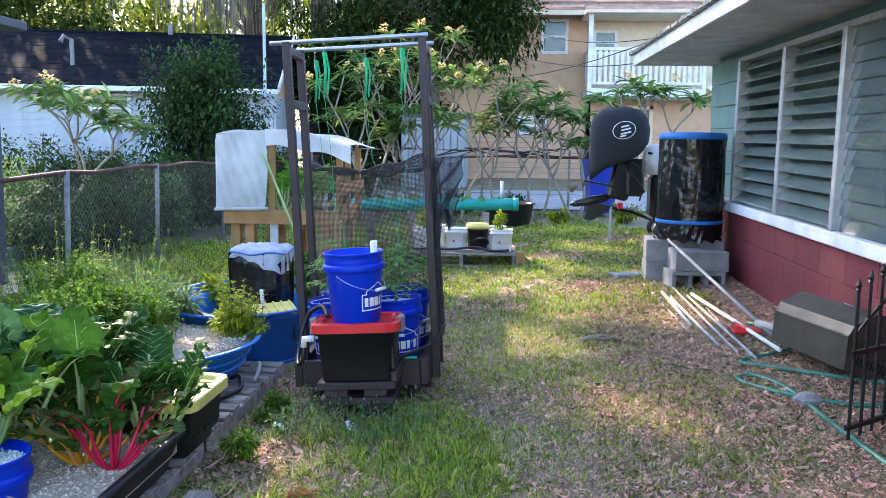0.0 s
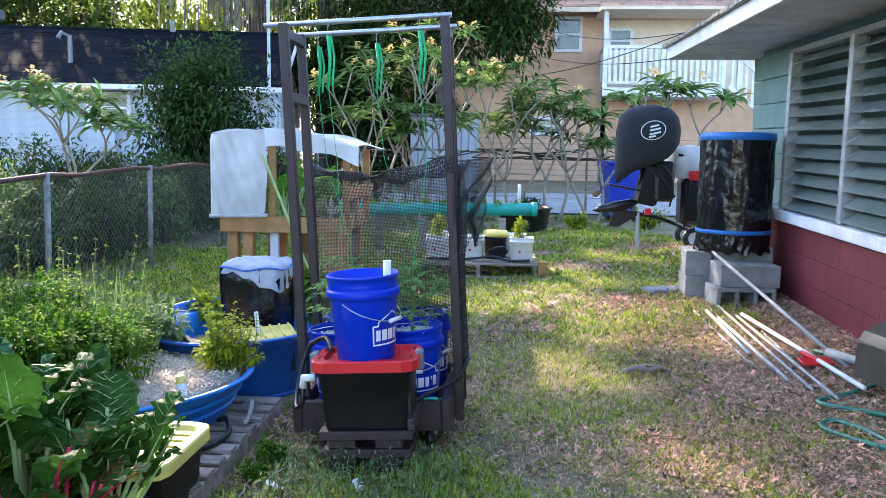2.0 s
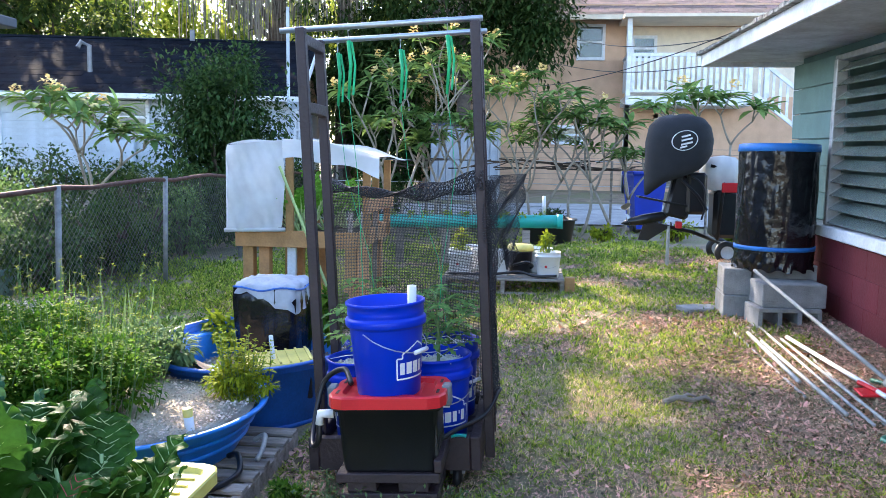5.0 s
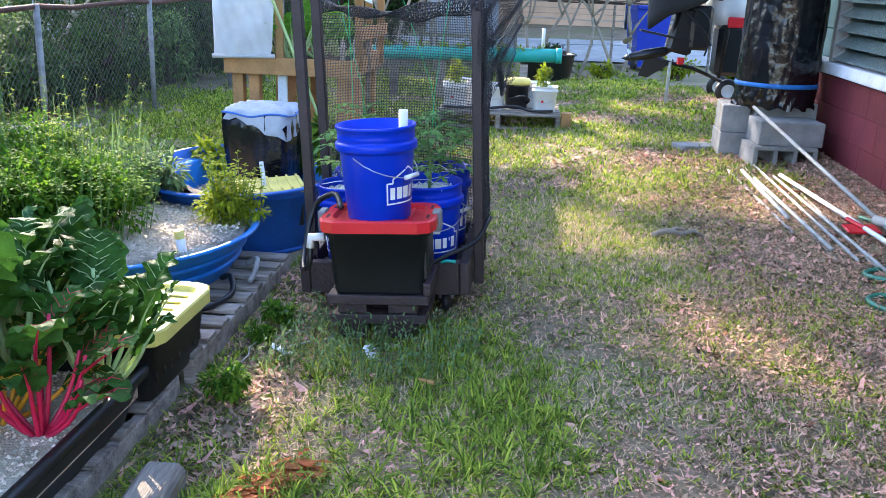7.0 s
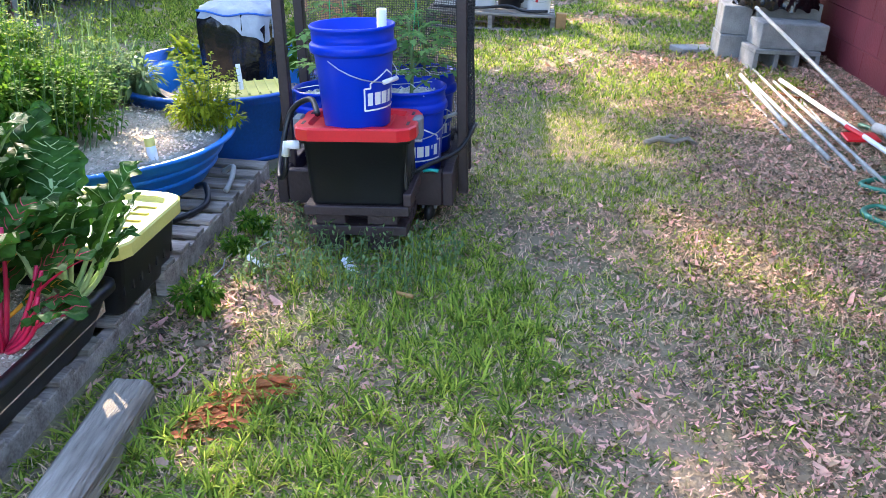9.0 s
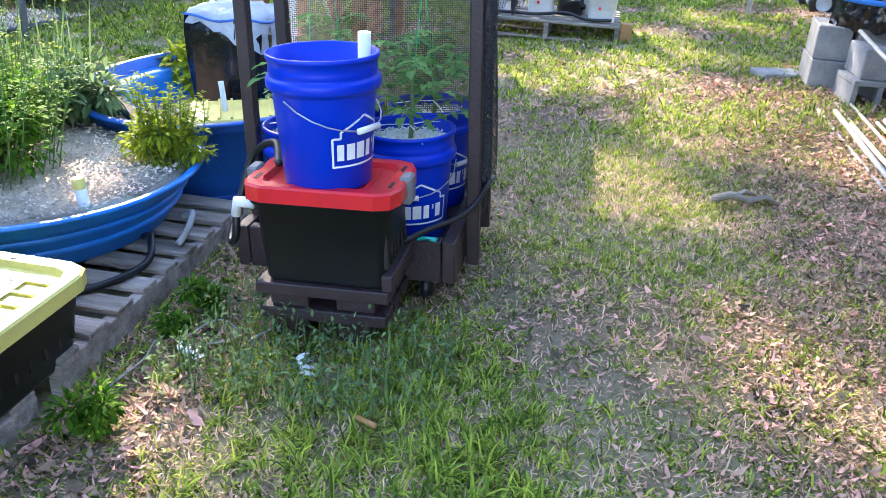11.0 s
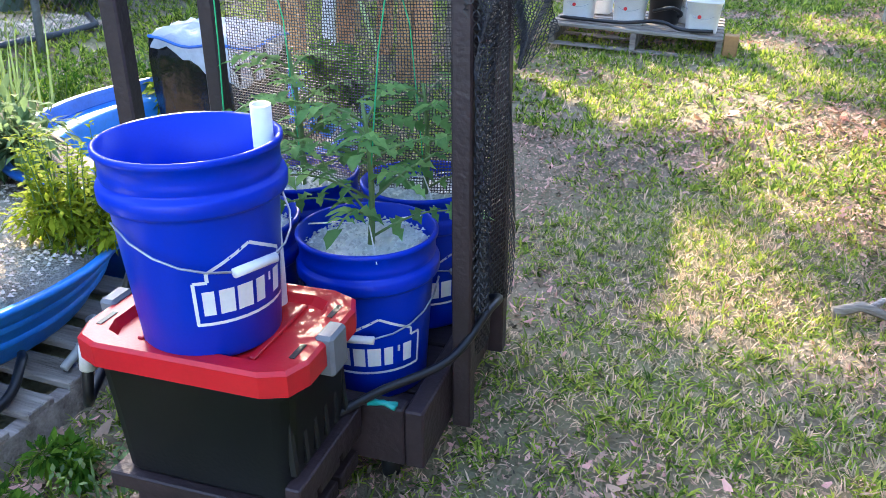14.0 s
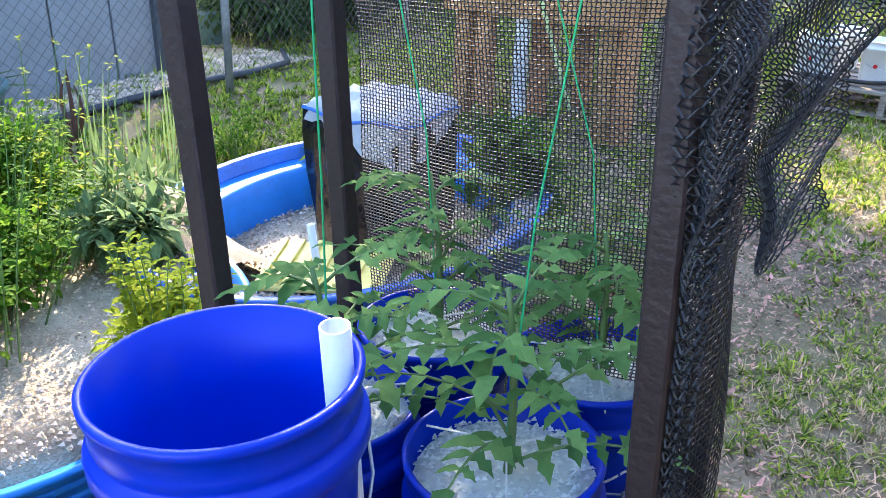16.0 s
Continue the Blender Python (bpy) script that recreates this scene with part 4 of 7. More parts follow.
def cart_net():
    """Knitted shade net behind the plants, its rolled-up top, and the loose end hanging outside the post."""
    N = thing("shade_net", CART, "black knitted shade net tied to cart posts, one end loose", "net")
    rg = random.Random(5)

    def knit(name, f, nu, nv, r, lab, zig=0.0):
        vs, fs = [], []

        def strand(pts):
            i0 = len(vs)
            for k, p in enumerate(pts):
                q = pts[min(k + 1, len(pts) - 1)] - pts[max(k - 1, 0)]
                a = q.orthogonal().normalized() * r
                b = q.normalized().cross(a)
                vs.extend([tuple(p + a), tuple(p - a * 0.5 + b * 0.87), tuple(p - a * 0.5 - b * 0.87)])
            for k in range(len(pts) - 1):
                for e in range(3):
                    a0 = i0 + 3 * k
                    fs.append((a0 + e, a0 + (e + 1) % 3, a0 + 3 + (e + 1) % 3, a0 + 3 + e))

        for i in range(nu + 1):
            strand([f((i + zig * (0.5 if (i + j) % 2 else -0.5)) / nu, j / nv) for j in range(nv + 1)])
        for j in range(nv + 1):
            strand([f(i / nu, (j + zig * 0.25 * (1 if (i + j) % 2 else -1)) / nv) for i in range(nu + 1)])
        ob = soup(name, vs, fs, M_NET, N)
        tagged(ob, lab, kind="stuff")

    def back(u, v):
        sag = 0.03 * math.sin(math.pi * u) * (1 - v)
        return Vector((-0.345 + 0.70 * u + 0.008 * math.sin(9 * v + 4 * u), 0.195 + 0.02 * math.sin(5 * u + 3 * v), 0.24 + 0.95 * v - sag))

    knit("back_panel", back, 96, 140, 0.0013, "taut see-through back panel", 0.3)

    def roll(u, v):
        a = v * 2 * math.pi
        rr = 0.018 + 0.010 * math.sin(7 * u + 2) + 0.012 * u
        return Vector((-0.36 + 0.74 * u, 0.0 + 0.20 * max(0.0, 1 - u) ** 0.5 - 0.17 * u + rr * math.cos(a) * 1.3, 1.235 - 0.05 * math.sin(math.pi * u) + rr * math.sin(a) + 0.01 * math.sin(20 * u + a)))

    knit("rolled_edge", roll, 70, 14, 0.0022, "bunched rolled-up edge of the net", 0.6)

    def side(u, v):
        return Vector((0.385 + 0.012 * math.sin(6 * v + 7 * u), -0.14 + 0.32 * u, 0.25 + 0.95 * v))

    knit("side_panel", side, 26, 74, 0.0013, "net on the side of the cart", 0.5)

    def loose(u, v):
        # u runs out from the post, v from top to bottom
        out = 0.02 + u * (0.145 - 0.03 * v) + 0.012 * math.sin(5 * v + 1)
        fold = 0.03 * math.sin(u * 12 + 2.5 * v) * (0.4 + v)
        z = 1.25 - v * (0.385 - 0.03 * u + 0.022 * math.sin(11 * u))
        return Vector((0.375 + out + 0.008 * math.sin(17 * v + 9 * u), -0.19 + fold + 0.12 * u + 0.03 * v, z))

    knit("loose_end", loose, 44, 60, 0.0012, "loose bunched end of the net", 0.7)

    def loose2(u, v):
        a = u * 2 * math.pi
        rr = 0.021 + 0.010 * math.sin(6 * v) + 0.008 * math.sin(3 * a + 9 * v)
        return Vector((0.395 + rr * math.cos(a), -0.13 + 1.4 * rr * math.sin(a), 1.23 - v * 0.86))

    knit("gathered_strand", loose2, 18, 80, 0.0015, "gathered strip of net along the post", 0.7)


cart_net()


def hose_thing(name, pts, r, material, lab, cat="hose"):
    T = thing(name, pose(*pts[0]), lab, cat)
    p0 = Vector(pts[0])
    cr = []
    P = [Vector(p) - p0 for p in pts]
    for i in range(len(P) - 1):
        a, b, c, d = P[max(i - 1, 0)], P[i], P[i + 1], P[min(i + 2, len(P) - 1)]
        for k in range(8):
            t = k / 8
            cr.append(0.5 * ((2 * b) + (c - a) * t + (2 * a - 5 * b + 4 * c - d) * t * t + (3 * b - a - 3 * c + d) * t ** 3))
    cr.append(P[-1])
    part(name.split("_")[-1] + "_line", tube(cr, r, 8), material, T, "", True)
    return T


clip = thing("plant_clip", loc(0.262, -0.345, 0.236), "small teal plastic plant clip lying on the cart rail", "clip")
part("jaw", tube([(-0.03, 0, 0.006), (0.0, 0.008, 0.008), (0.028, 0, 0.006)], 0.006, 8), M_TEAL, clip, "", True)
part("jaw", tube([(-0.03, 0.012, 0.006), (0.0, 0.0, 0.012), (0.028, 0.014, 0.006)], 0.005, 8), M_TEAL, clip, "", True)


# drain hose loop on the tote, irrigation line round the buckets
def cl(x, y, z):
    return tuple((CART @ Vector((x, y, z))))


hose_thing("drain_hose", [cl(-0.12, -0.50, 0.50), cl(-0.17, -0.40, 0.53), cl(-0.26, -0.36, 0.47), cl(-0.29, -0.42, 0.33), cl(-0.275, -0.52, 0.27), cl(-0.24, -0.56, 0.30), cl(-0.235, -0.55, 0.38)], 0.011, M_BLACKP, "black drain hose looped beside the tote")
e = thing("pipe_elbow", loc(-0.2, -0.55, 0.40), "white pvc elbow fitting on the tote side", "pipe fitting")
part("elbow", tube([(0.02, 0, 0), (-0.03, 0, 0), (-0.035, 0, -0.04)], 0.017, 12), M_WHITE, e, "", True)
hose_thing("irrigation_hose", [cl(0.19, -0.42, 0.25), cl(0.25, -0.33, 0.262), cl(0.36, -0.22, 0.29), cl(0.41, -0.1, 0.35), cl(0.405, 0.0, 0.33), cl(0.33, 0.03, 0.29)], 0.009, M_BLACKP, "black irrigation hose between the buckets")


# ---------------------------------------------------------------- garden beds on pallets
def pallet(m, nx_, L, W, lab, mat_=None, t=0.018, hgt=0.1, boards=7):
    P = thing("pallet", m, lab, "pallet")
    mt = mat_ or M_OLDWOOD
    rg = random.Random(boards)
    for x in (0.02, L / 2, L - 0.02):
        part("stringer", box(x - 0.019, x + 0.019, 0, W, 0, hgt - t, 0.003), mt, P)
    for k in range(boards):
        y = k * (W - 0.09) / (boards - 1)
        part("deck_board", box(0, L, y + rg.uniform(0, 0.008), y + 0.085, hgt - t, hgt + rg.uniform(0, 0.002), 0.003), mt, P)
    for y in (0.0, W / 2 - 0.045, W - 0.09):
        part("bottom_board", box(0, L, y, y + 0.09, -0.012, -0.001, 0.002), mt, P)
    return P


pallet(pose(-2.2, 3.02, -0.09, 0, 0, 0), 3, 1.0, 1.16, "grey weathered wooden pallet under the garden tubs", hgt=0.125, boards=9)
pallet(pose(-2.2, 1.75, -0.11, 0, 0, 0), 3, 0.98, 1.2, "grey weathered wooden pallet under the planter tray", hgt=0.105, boards=8)


def tub(m, rx, ry, hz, material, fill, lab, lean=0.9, lip=0.03):
    T = thing("planter_tub", m, lab, "tub")
    pr = [(0, 0), (lean, 0), (lean + 0.01, 0.01), (0.97, hz - 0.02), (1.0 + lip, hz - 0.012), (1.0 + lip, hz), (0.985, hz), (0.97, hz - 0.03), (lean * 0.98, 0.02), (0, 0.02)]
    part("tub_shell", lathe(pr, 64, sx=rx, sy=ry), material, T, "", True)
    rings = bmesh.new()
    for k in ((0.35, 0.62) if hz < 0.3 else (0.06,)):
        q = lean + (0.97 - lean) * k + 0.012
        lathe([(q - 0.01, hz * k - 0.015), (q + 0.008, hz * k - 0.006), (q + 0.008, hz * k + 0.006), (q - 0.01, hz * k + 0.015)], 64, rings, sx=rx, sy=ry)
    part("moulded_ring", rings, material, T, "", True)
    q = lean + (0.97 - lean) * fill / hz - 0.02
    f = lathe([(0, fill + 0.012), (0.5, fill + 0.01), (q, fill - 0.004), (q - 0.01, fill - 0.012), (0, fill - 0.012)], 48, sx=rx, sy=ry)
    part("gravel_bed", f, M_GRAVEL, T, "pale perlite and gravel filling", True)
    rg = random.Random(int(rx * 1000))
    vs, fs = [], []
    for _ in range(5200):
        a, q = rg.uniform(0, 6.283), math.sqrt(rg.uniform(0, 0.80))
        c = Vector((rx * q * math.cos(a), ry * q * math.sin(a), fill + 0.008))
        s = rg.uniform(0.003, 0.0085)
        i0 = len(vs)
        for p in (Vector((1, 0.2, 0)), Vector((-0.6, 0.8, 0)), Vector((-0.5, -0.9, 0.1)), Vector((0.1, 0.1, 1)) + 0.4 * rdir(rg)):
            vs.append(tuple(c + s * p))
        fs += [(i0, i0 + 1, i0 + 3), (i0 + 1, i0 + 2, i0 + 3), (i0 + 2, i0, i0 + 3)]
    tagged(soup("grain", vs, fs, M_STONE, T), kind="stuff")
    return T


tub(pose(-1.93, 3.82, 0.035), 0.66, 0.66, 0.205, M_BLUE_POOL, 0.18, "light blue round wading-pool planter filled with pale gravel", 0.82, 0.02)
DT = tub(pose(-1.63, 4.96, -0.06), 0.56, 0.77, 0.35, M_BLUE_TUB, 0.14, "large deep blue oval tub planter filled with gravel", 0.9, 0.03)
part("inner_ledge", lathe([(0.78, 0.12), (0.80, 0.29), (0.82, 0.30), (0.958, 0.30), (0.962, 0.29)], 64, sx=0.56, sy=0.77), M_BLUE_POOL, DT, "light blue moulded inner ledge", True)
rg = random.Random(15)
vs, fs = [], []
for _ in range(2600):
    a, q = rg.uniform(-2.2, 1.2), rg.uniform(0.82, 0.95)
    c, s = Vector((0.56 * q * math.cos(a), 0.77 * q * math.sin(a), 0.301)), rg.uniform(0.003, 0.009)
    vs += [tuple(c + s * p) for p in (Vector((1, 0.2, 0)), Vector((-0.6, 0.8, 0)), Vector((-0.5, -0.9, 0.1)), Vector((0.1, 0.1, 1)) + 0.4 * rdir(rg))]
    i0 = len(vs) - 4
    fs += [(i0, i0 + 1, i0 + 3), (i0 + 1, i0 + 2, i0 + 3), (i0 + 2, i0, i0 + 3)]
tagged(soup("ledge_grain", vs, fs, M_STONE, DT), kind="stuff")
ins = thing("crate_lid", pose(-1.40, 4.52, 0.262, 3, -3, 24), "pale yellow ribbed plastic crate lid sunk in the tub", "lid")
part("lid_plate", box(-0.17, 0.17, -0.13, 0.13, 0, 0.02, 0.006), M_YELLOW2, ins)
part("crate_body", box(-0.15, 0.15, -0.11, 0.11, -0.18, -0.001, 0.006), M_BLACKP, ins, "black crate body sunk in the gravel")
for k in range(7):
    part("rib", box(-0.155 + k * 0.05, -0.145 + k * 0.05, -0.12, 0.12, 0.0205, 0.03), M_YELLOW2, ins)
for x, y, z, hh, lab in ((-1.42, 4.5, 0.28, 0.12, "thin white plastic plant marker in the tub"), (-1.46, 3.575, 0.2, 0.10, "white pvc stub with a yellow cap in the gravel")):
    mk = thing("plant_marker", pose(x, y, z, 4, -5, 0), lab, "marker")
    part("tube", lathe([(0.019 if hh < 0.11 else 0.011, 0), (0.019 if hh < 0.11 else 0.011, hh), (0, hh)], 14), M_WHITE, mk, "", True)
    if hh < 0.11:
        part("cap", lathe([(0.0195, hh - 0.03), (0.0195, hh + 0.003), (0.015, hh + 0.004), (0, hh + 0.004)], 14), M_YELLOW2, mk, "yellow cap", True)

# burlap flap on the tub edge
vs, fs = [], []
for j in range(9):
    for i in range(9):
        u, v = i / 8, j / 8
        vs.append((-2.10 + 0.42 * u, 4.40 + 0.34 * v - 0.06 * u, 0.36 - 0.2 * v * v + 0.03 * math.sin(5 * u + 3 * v) - 0.1 * u * u))
for j in range(8):
    for i in range(8):
        a = j * 9 + i
        fs.append((a, a + 1, a + 10, a + 9))
tagged(soup("burlap_sheet", vs, fs, M_BURLAP, smooth=True), "brown-grey burlap sheet draped over the tub edge", "cloth")


def bagged_bin():
    B = thing("wrapped_bin", pose(-1.58, 5.02, 0.13) @ Matrix.Scale(0.9, 4), "square bin wrapped in black bag, grey-white tarp tied on top", "bin")
    rg = random.Random(2)
    b = bmesh.new()
    rings = []
    for z, r in ((0, 0.19), (0.12, 0.2), (0.28, 0.205), (0.42, 0.21), (0.50, 0.2)):
        ring = []
        for k in range(40):
            a = 2 * math.pi * k / 40
            q = r / max(abs(math.cos(a)), abs(math.sin(a))) ** 0.75
            q += 0.012 * math.sin(k * 2.7 + z * 6) + rg.uniform(-0.004, 0.004)
            ring.append(b.verts.new((q * math.cos(a), q * math.sin(a), z)))
        rings.append(ring)
    for p, q in zip(rings, rings[1:]):
        for k in range(40):
            b.faces.new((p[k], p[(k + 1) % 40], q[(k + 1) % 40], q[k]))
    b.faces.new(rings[-1])
    part("bag", b, M_BAG, B, "black creased plastic bag", True)
    t = bmesh.new()
    rings = []
    for r, z in ((0.0, 0.545), (0.1, 0.54), (0.17, 0.53), (0.205, 0.515), (0.212, 0.49), (0.216, 0.47)):
        if r == 0:
            rings.append([t.verts.new((0, 0, z))])
            continue
        ring = []
        for k in range(40):
            a = 2 * math.pi * k / 40
            q = r / max(abs(math.cos(a)), abs(math.sin(a))) ** 0.7
            hem = (0.12 * max(0, math.cos(a + 0.6)) ** 2 if z < 0.48 else 0)
            ring.append(t.verts.new((q * math.cos(a), q * math.sin(a), z + 0.012 * math.sin(k * 1.9 + r * 30) - hem)))
        rings.append(ring)
    for p, q in zip(rings, rings[1:]):
        for k in range(40):
            if len(p) == 1:
                t.faces.new((p[0], q[k], q[(k + 1) % 40]))
            else:
                t.faces.new((p[k], q[k], q[(k + 1) % 40], p[(k + 1) % 40]))
    part("tarp", t, M_TARP, B, "grey-white crinkled tarp", True)
    st = []
    for k in range(41):
        a = 2 * math.pi * k / 40
        q = 0.215 / max(abs(math.cos(a)), abs(math.sin(a))) ** 0.7
        st.append((q * math.cos(a), q * math.sin(a), 0.497 + 0.01 * math.sin(k * 0.8)))
    part("strap", tube(st, 0.006, 5), M_BLUE_TUB, B, "blue strap")



bagged_bin()
tote(pose(-1.435, 2.93, 0.0, 0, 0, 90), 0.47, 0.54, 0.245, M_YELLOW, "black storage tote with a pale yellow lid on the pallet", "pale yellow moulded lid", False)
pp = thing("paper_label", pose(-1.43, 2.93, 0.2345), "white sheet with blue tape strips on the lid", "label")
part("sheet", box(-0.16, 0.15, -0.15, 0.15, 0, 0.002), M_WHITE, pp)
for x, y, a in ((0.02, 0.05, 12), (-0.06, -0.02, 35), (0.09, 0.11, -8)):
    part("tape_strip", box(-0.045, 0.045, -0.011, 0.011, 0.0022, 0.0035), M_TAPE, pp, "blue tape strip", m=pose(x, y, 0, 0, 0, a))


def tray():
    T = thing("planter_tray", pose(-1.66, 2.25, -0.005), "black rectangular planter tray filled with perlite", "planter")
    b = bmesh.new()
    a, c = 0.475, 0.46

    def ring(a, c, z, r=0.05):
        out = []
        for cx, cy, a0 in ((a - r, c - r, 0), (-a + r, c - r, 90), (-a + r, -c + r, 180), (a - r, -c + r, 270)):
            for i in range(5):
                t = radians(a0 + i * 22.5)
                out.append(b.verts.new((cx + r * math.cos(t), cy + r * math.sin(t), z)))
        return out

    rs = [ring(a - 0.06, c - 0.06, 0), ring(a - 0.02, c - 0.02, 0.13), ring(a, c, 0.135), ring(a, c, 0.155), ring(a - 0.01, c - 0.01, 0.162), ring(a - 0.03, c - 0.03, 0.158), ring(a - 0.035, c - 0.035, 0.09)]
    for p, q in zip(rs, rs[1:]):
        for i in range(20):
            b.faces.new((p[i], p[(i + 1) % 20], q[(i + 1) % 20], q[i]))
    part("tray_shell", b, M_BLACKP, T, "", True)
    part("gravel_bed", box(-a + 0.04, a - 0.04, -c + 0.04, c - 0.04, 0.06, 0.125), M_GRAVEL, T)
    rg = random.Random(77)
    vs, fs = [], []
    for _ in range(3500):
        p0 = Vector((rg.uniform(-a + 0.045, a - 0.045), rg.uniform(-c + 0.045, c - 0.045), 0.125))
        s = rg.uniform(0.003, 0.0075)
        i0 = len(vs)
        for p in (Vector((1, 0.2, 0)), Vector((-0.6, 0.8, 0)), Vector((-0.5, -0.9, 0.1)), Vector((0.1, 0.1, 1))):
            vs.append(tuple(p0 + s * p))
        fs += [(i0, i0 + 1, i0 + 3), (i0 + 1, i0 + 2, i0 + 3), (i0 + 2, i0, i0 + 3)]
    tagged(soup("grain", vs, fs, M_STONE, T), kind="stuff")


tray()
bucket(pose(-1.60, 2.02, -0.07 - 0.0), "royal-blue bucket with perlite at the bed corner", 150, 0.325, 180)
lg = thing("timber_log", pose(-1.03, 2.42, h(-1.03, 2.2) + 0.002, 0, 0, 0), "grey weathered square timber lying on the soil", "timber")
lb = box(-0.058, 0.058, -1.1, 0, 0, 0.095, 0.02)
part("beam", lb, M_LOGWOOD, lg, m=pose(0, 0, 0, 0, 0, 4))
hose_thing("tub_hose", [(-1.36, 3.72, 0.06), (-1.30, 3.66, 0.09), (-1.26, 3.55, 0.055), (-1.32, 3.38, 0.05), (-1.45, 3.27, 0.055), (-1.62, 3.24, 0.055)], 0.012, M_BLACKP, "black drain hose lying on the pallet")
hose_thing("tub_hose", [(-1.31, 3.9, 0.07), (-1.25, 3.85, 0.11), (-1.235, 3.78, 0.08), (-1.24, 3.72, 0.05)], 0.011, M_PVC, "pale hose elbow at the pool edge")
ss = thing("garden_stake", pose(-2.62, 4.65, h(-2.6, 4.6)), "rusty iron fleur-de-lis garden stake", "stake")
part("rod", tube([(0, 0, 0), (0, 0, 0.62)], 0.006, 6), M_RUST, ss)
for k in (-1, 0, 1):
    part("petal", tube(curve((0, 0, 0.42), (k * 0.09, 0, 0.52), (k * 0.03, 0, 0.6 + 0.05 * (k == 0)), 6), 0.012, 6, None, 0.003), M_RUST, ss)
part("scroll", tube([(0.05 * math.cos(t), 0, 0.36 + 0.05 * math.sin(t)) for t in [i * 0.5 for i in range(11)]], 0.006, 5), M_RUST, ss)


# ---------------------------------------------------------------- plants in the beds
def chard(m, seed, stem_mat, n, lab, leafmat=None, size=1.0, name="chard_plant", upright=0.6):
    rg = random.Random(seed)
    P = thing(name, m, lab, "plant")
    for k in range(n):
        a = k * 2.4 + rg.uniform(-0.4, 0.4)
        lean = rg.uniform(0.15, 1.0)
        out = (0.03 + 0.13 * lean) * size
        hh = rg.uniform(0.13, 0.25) * size * (1.25 - 0.6 * lean)
        c, s = math.cos(a), math.sin(a)
        pts = curve((0.012 * c, 0.012 * s, -0.01), (out * 0.75 * c, out * 0.75 * s, hh * 0.35), (out * c, out * s, hh), 6)
        part("stalk", tube(pts, 0.007 * size, 7, None, 0.004 * size), stem_mat, P, "", True)
        lv = Leaves()
        ln = rg.uniform(0.14, 0.24) * size
        d = Vector((c, s, upright + 1.5 * (1 - lean) + rg.uniform(-0.2, 0.3)))
        dr = rg.uniform(0.15, 0.6)
        vein = lv.broad(pts[-2], d, ln, ln * rg.uniform(0.44, 0.6), dr, 0.085, rg, 26, 14)
        lv.build("leaf", leafmat or L_CHARD, P)
        dn = d.normalized()
        veins = bmesh.new()
        for t0 in (0.14, 0.28, 0.42, 0.56, 0.7):
            for sg in (-1, 1):
                tube([vein(t0 + 0.17 * q, sg * 0.8 * q) for q in (0.06, 0.35, 0.7, 1.0)], 0.0010 * size, 4, veins, 0.0005)
        tagged(part("vein", veins, stem_mat, P), kind="stuff")
        part("midrib", tube([pts[-2] + dn * (ln * t) - Vector((0, 0, 0.003 + dr * ln * t * t)) for t in (0, 0.2, 0.4, 0.6, 0.8)], 0.0038 * size, 5, None, 0.0008), stem_mat, P)
    return P


Z0 = 0.13
chard(pose(-1.32, 2.33, Z0 - 0.01), 1, M_STEMR, 13, "rainbow chard with magenta stalks in the planter tray", None, 1.15)
chard(pose(-1.45, 2.37, Z0 - 0.01), 2, M_STEMY, 11, "rainbow chard with yellow stalks in the planter tray", None, 1.15)
chard(pose(-1.30, 2.60, Z0 - 0.01), 3, M_STEMW, 15, "dark green chard with pale stalks in the planter tray", None, 1.3, upright=1.6)
chard(pose(-1.55, 2.58, Z0 - 0.01), 4, M_STEMW, 20, "big crinkled green chard in the planter tray", None, 1.75, upright=1.3)
chard(pose(-1.78, 2.35, Z0 - 0.01), 5, M_STEMW, 16, "big green collard with broad upright leaves", L_HERB, 1.8, "collard_plant", 1.5)
chard(pose(-1.92, 2.62, Z0 - 0.01), 6, M_STEMW, 16, "blue-green collard with broad crinkled leaves", L_COLLARD, 1.8, "collard_plant", 1.4)
chard(pose(-1.62, 2.66, Z0 - 0.01), 8, M_STEMW, 14, "tall crinkled green chard behind the tray", None, 1.7, upright=1.6)
chard(pose(-1.88, 2.9, 0.02), 10, M_STEMW, 16, "tall blue-green collard beside the yellow lid tote", L_COLLARD, 1.8, "collard_plant", 1.5)
chard(pose(-1.72, 2.05, Z0 - 0.01), 7, M_STEMG, 9, "low dark green leafy seedlings in the tray", L_COLLARD, 0.55, "leafy_green")
chard(pose(-1.60, 2.02, 0.26), 9, M_STEMG, 8, "young eggplant with broad dusty leaves in a blue bucket", L_HERB, 1.3, "eggplant")


def bushy(m, seed, rx, ry, rz, n, size, material, lab, name="herb_plant", width=0.45, stems=14, clumps=14, parent_h=0.0):
    rg = random.Random(seed)
    P = thing(name, m, lab, "plant")
    st = bmesh.new()
    for k in range(stems):
        a = rg.uniform(0, 6.28)
        q = rg.uniform(0.2, 0.85)
        tube(curve((0.1 * rx * math.cos(a), 0.1 * ry * math.sin(a), 0), (0.4 * q * rx * math.cos(a), 0.4 * q * ry * math.sin(a), rz * 0.8), (q * rx * math.cos(a), q * ry * math.sin(a), rz * rg.uniform(1.0, 1.8)), 5), 0.0045, 5, st, 0.002)
    tagged(part("stem", st, M_STEMG, P), kind="stuff")
    lv = Leaves()
    clump_leaves(rg, lv, (0, 0, rz), rx, ry, rz, n, size, width, 0.4, clumps)
    lv.build("foliage", material, P)
    return P


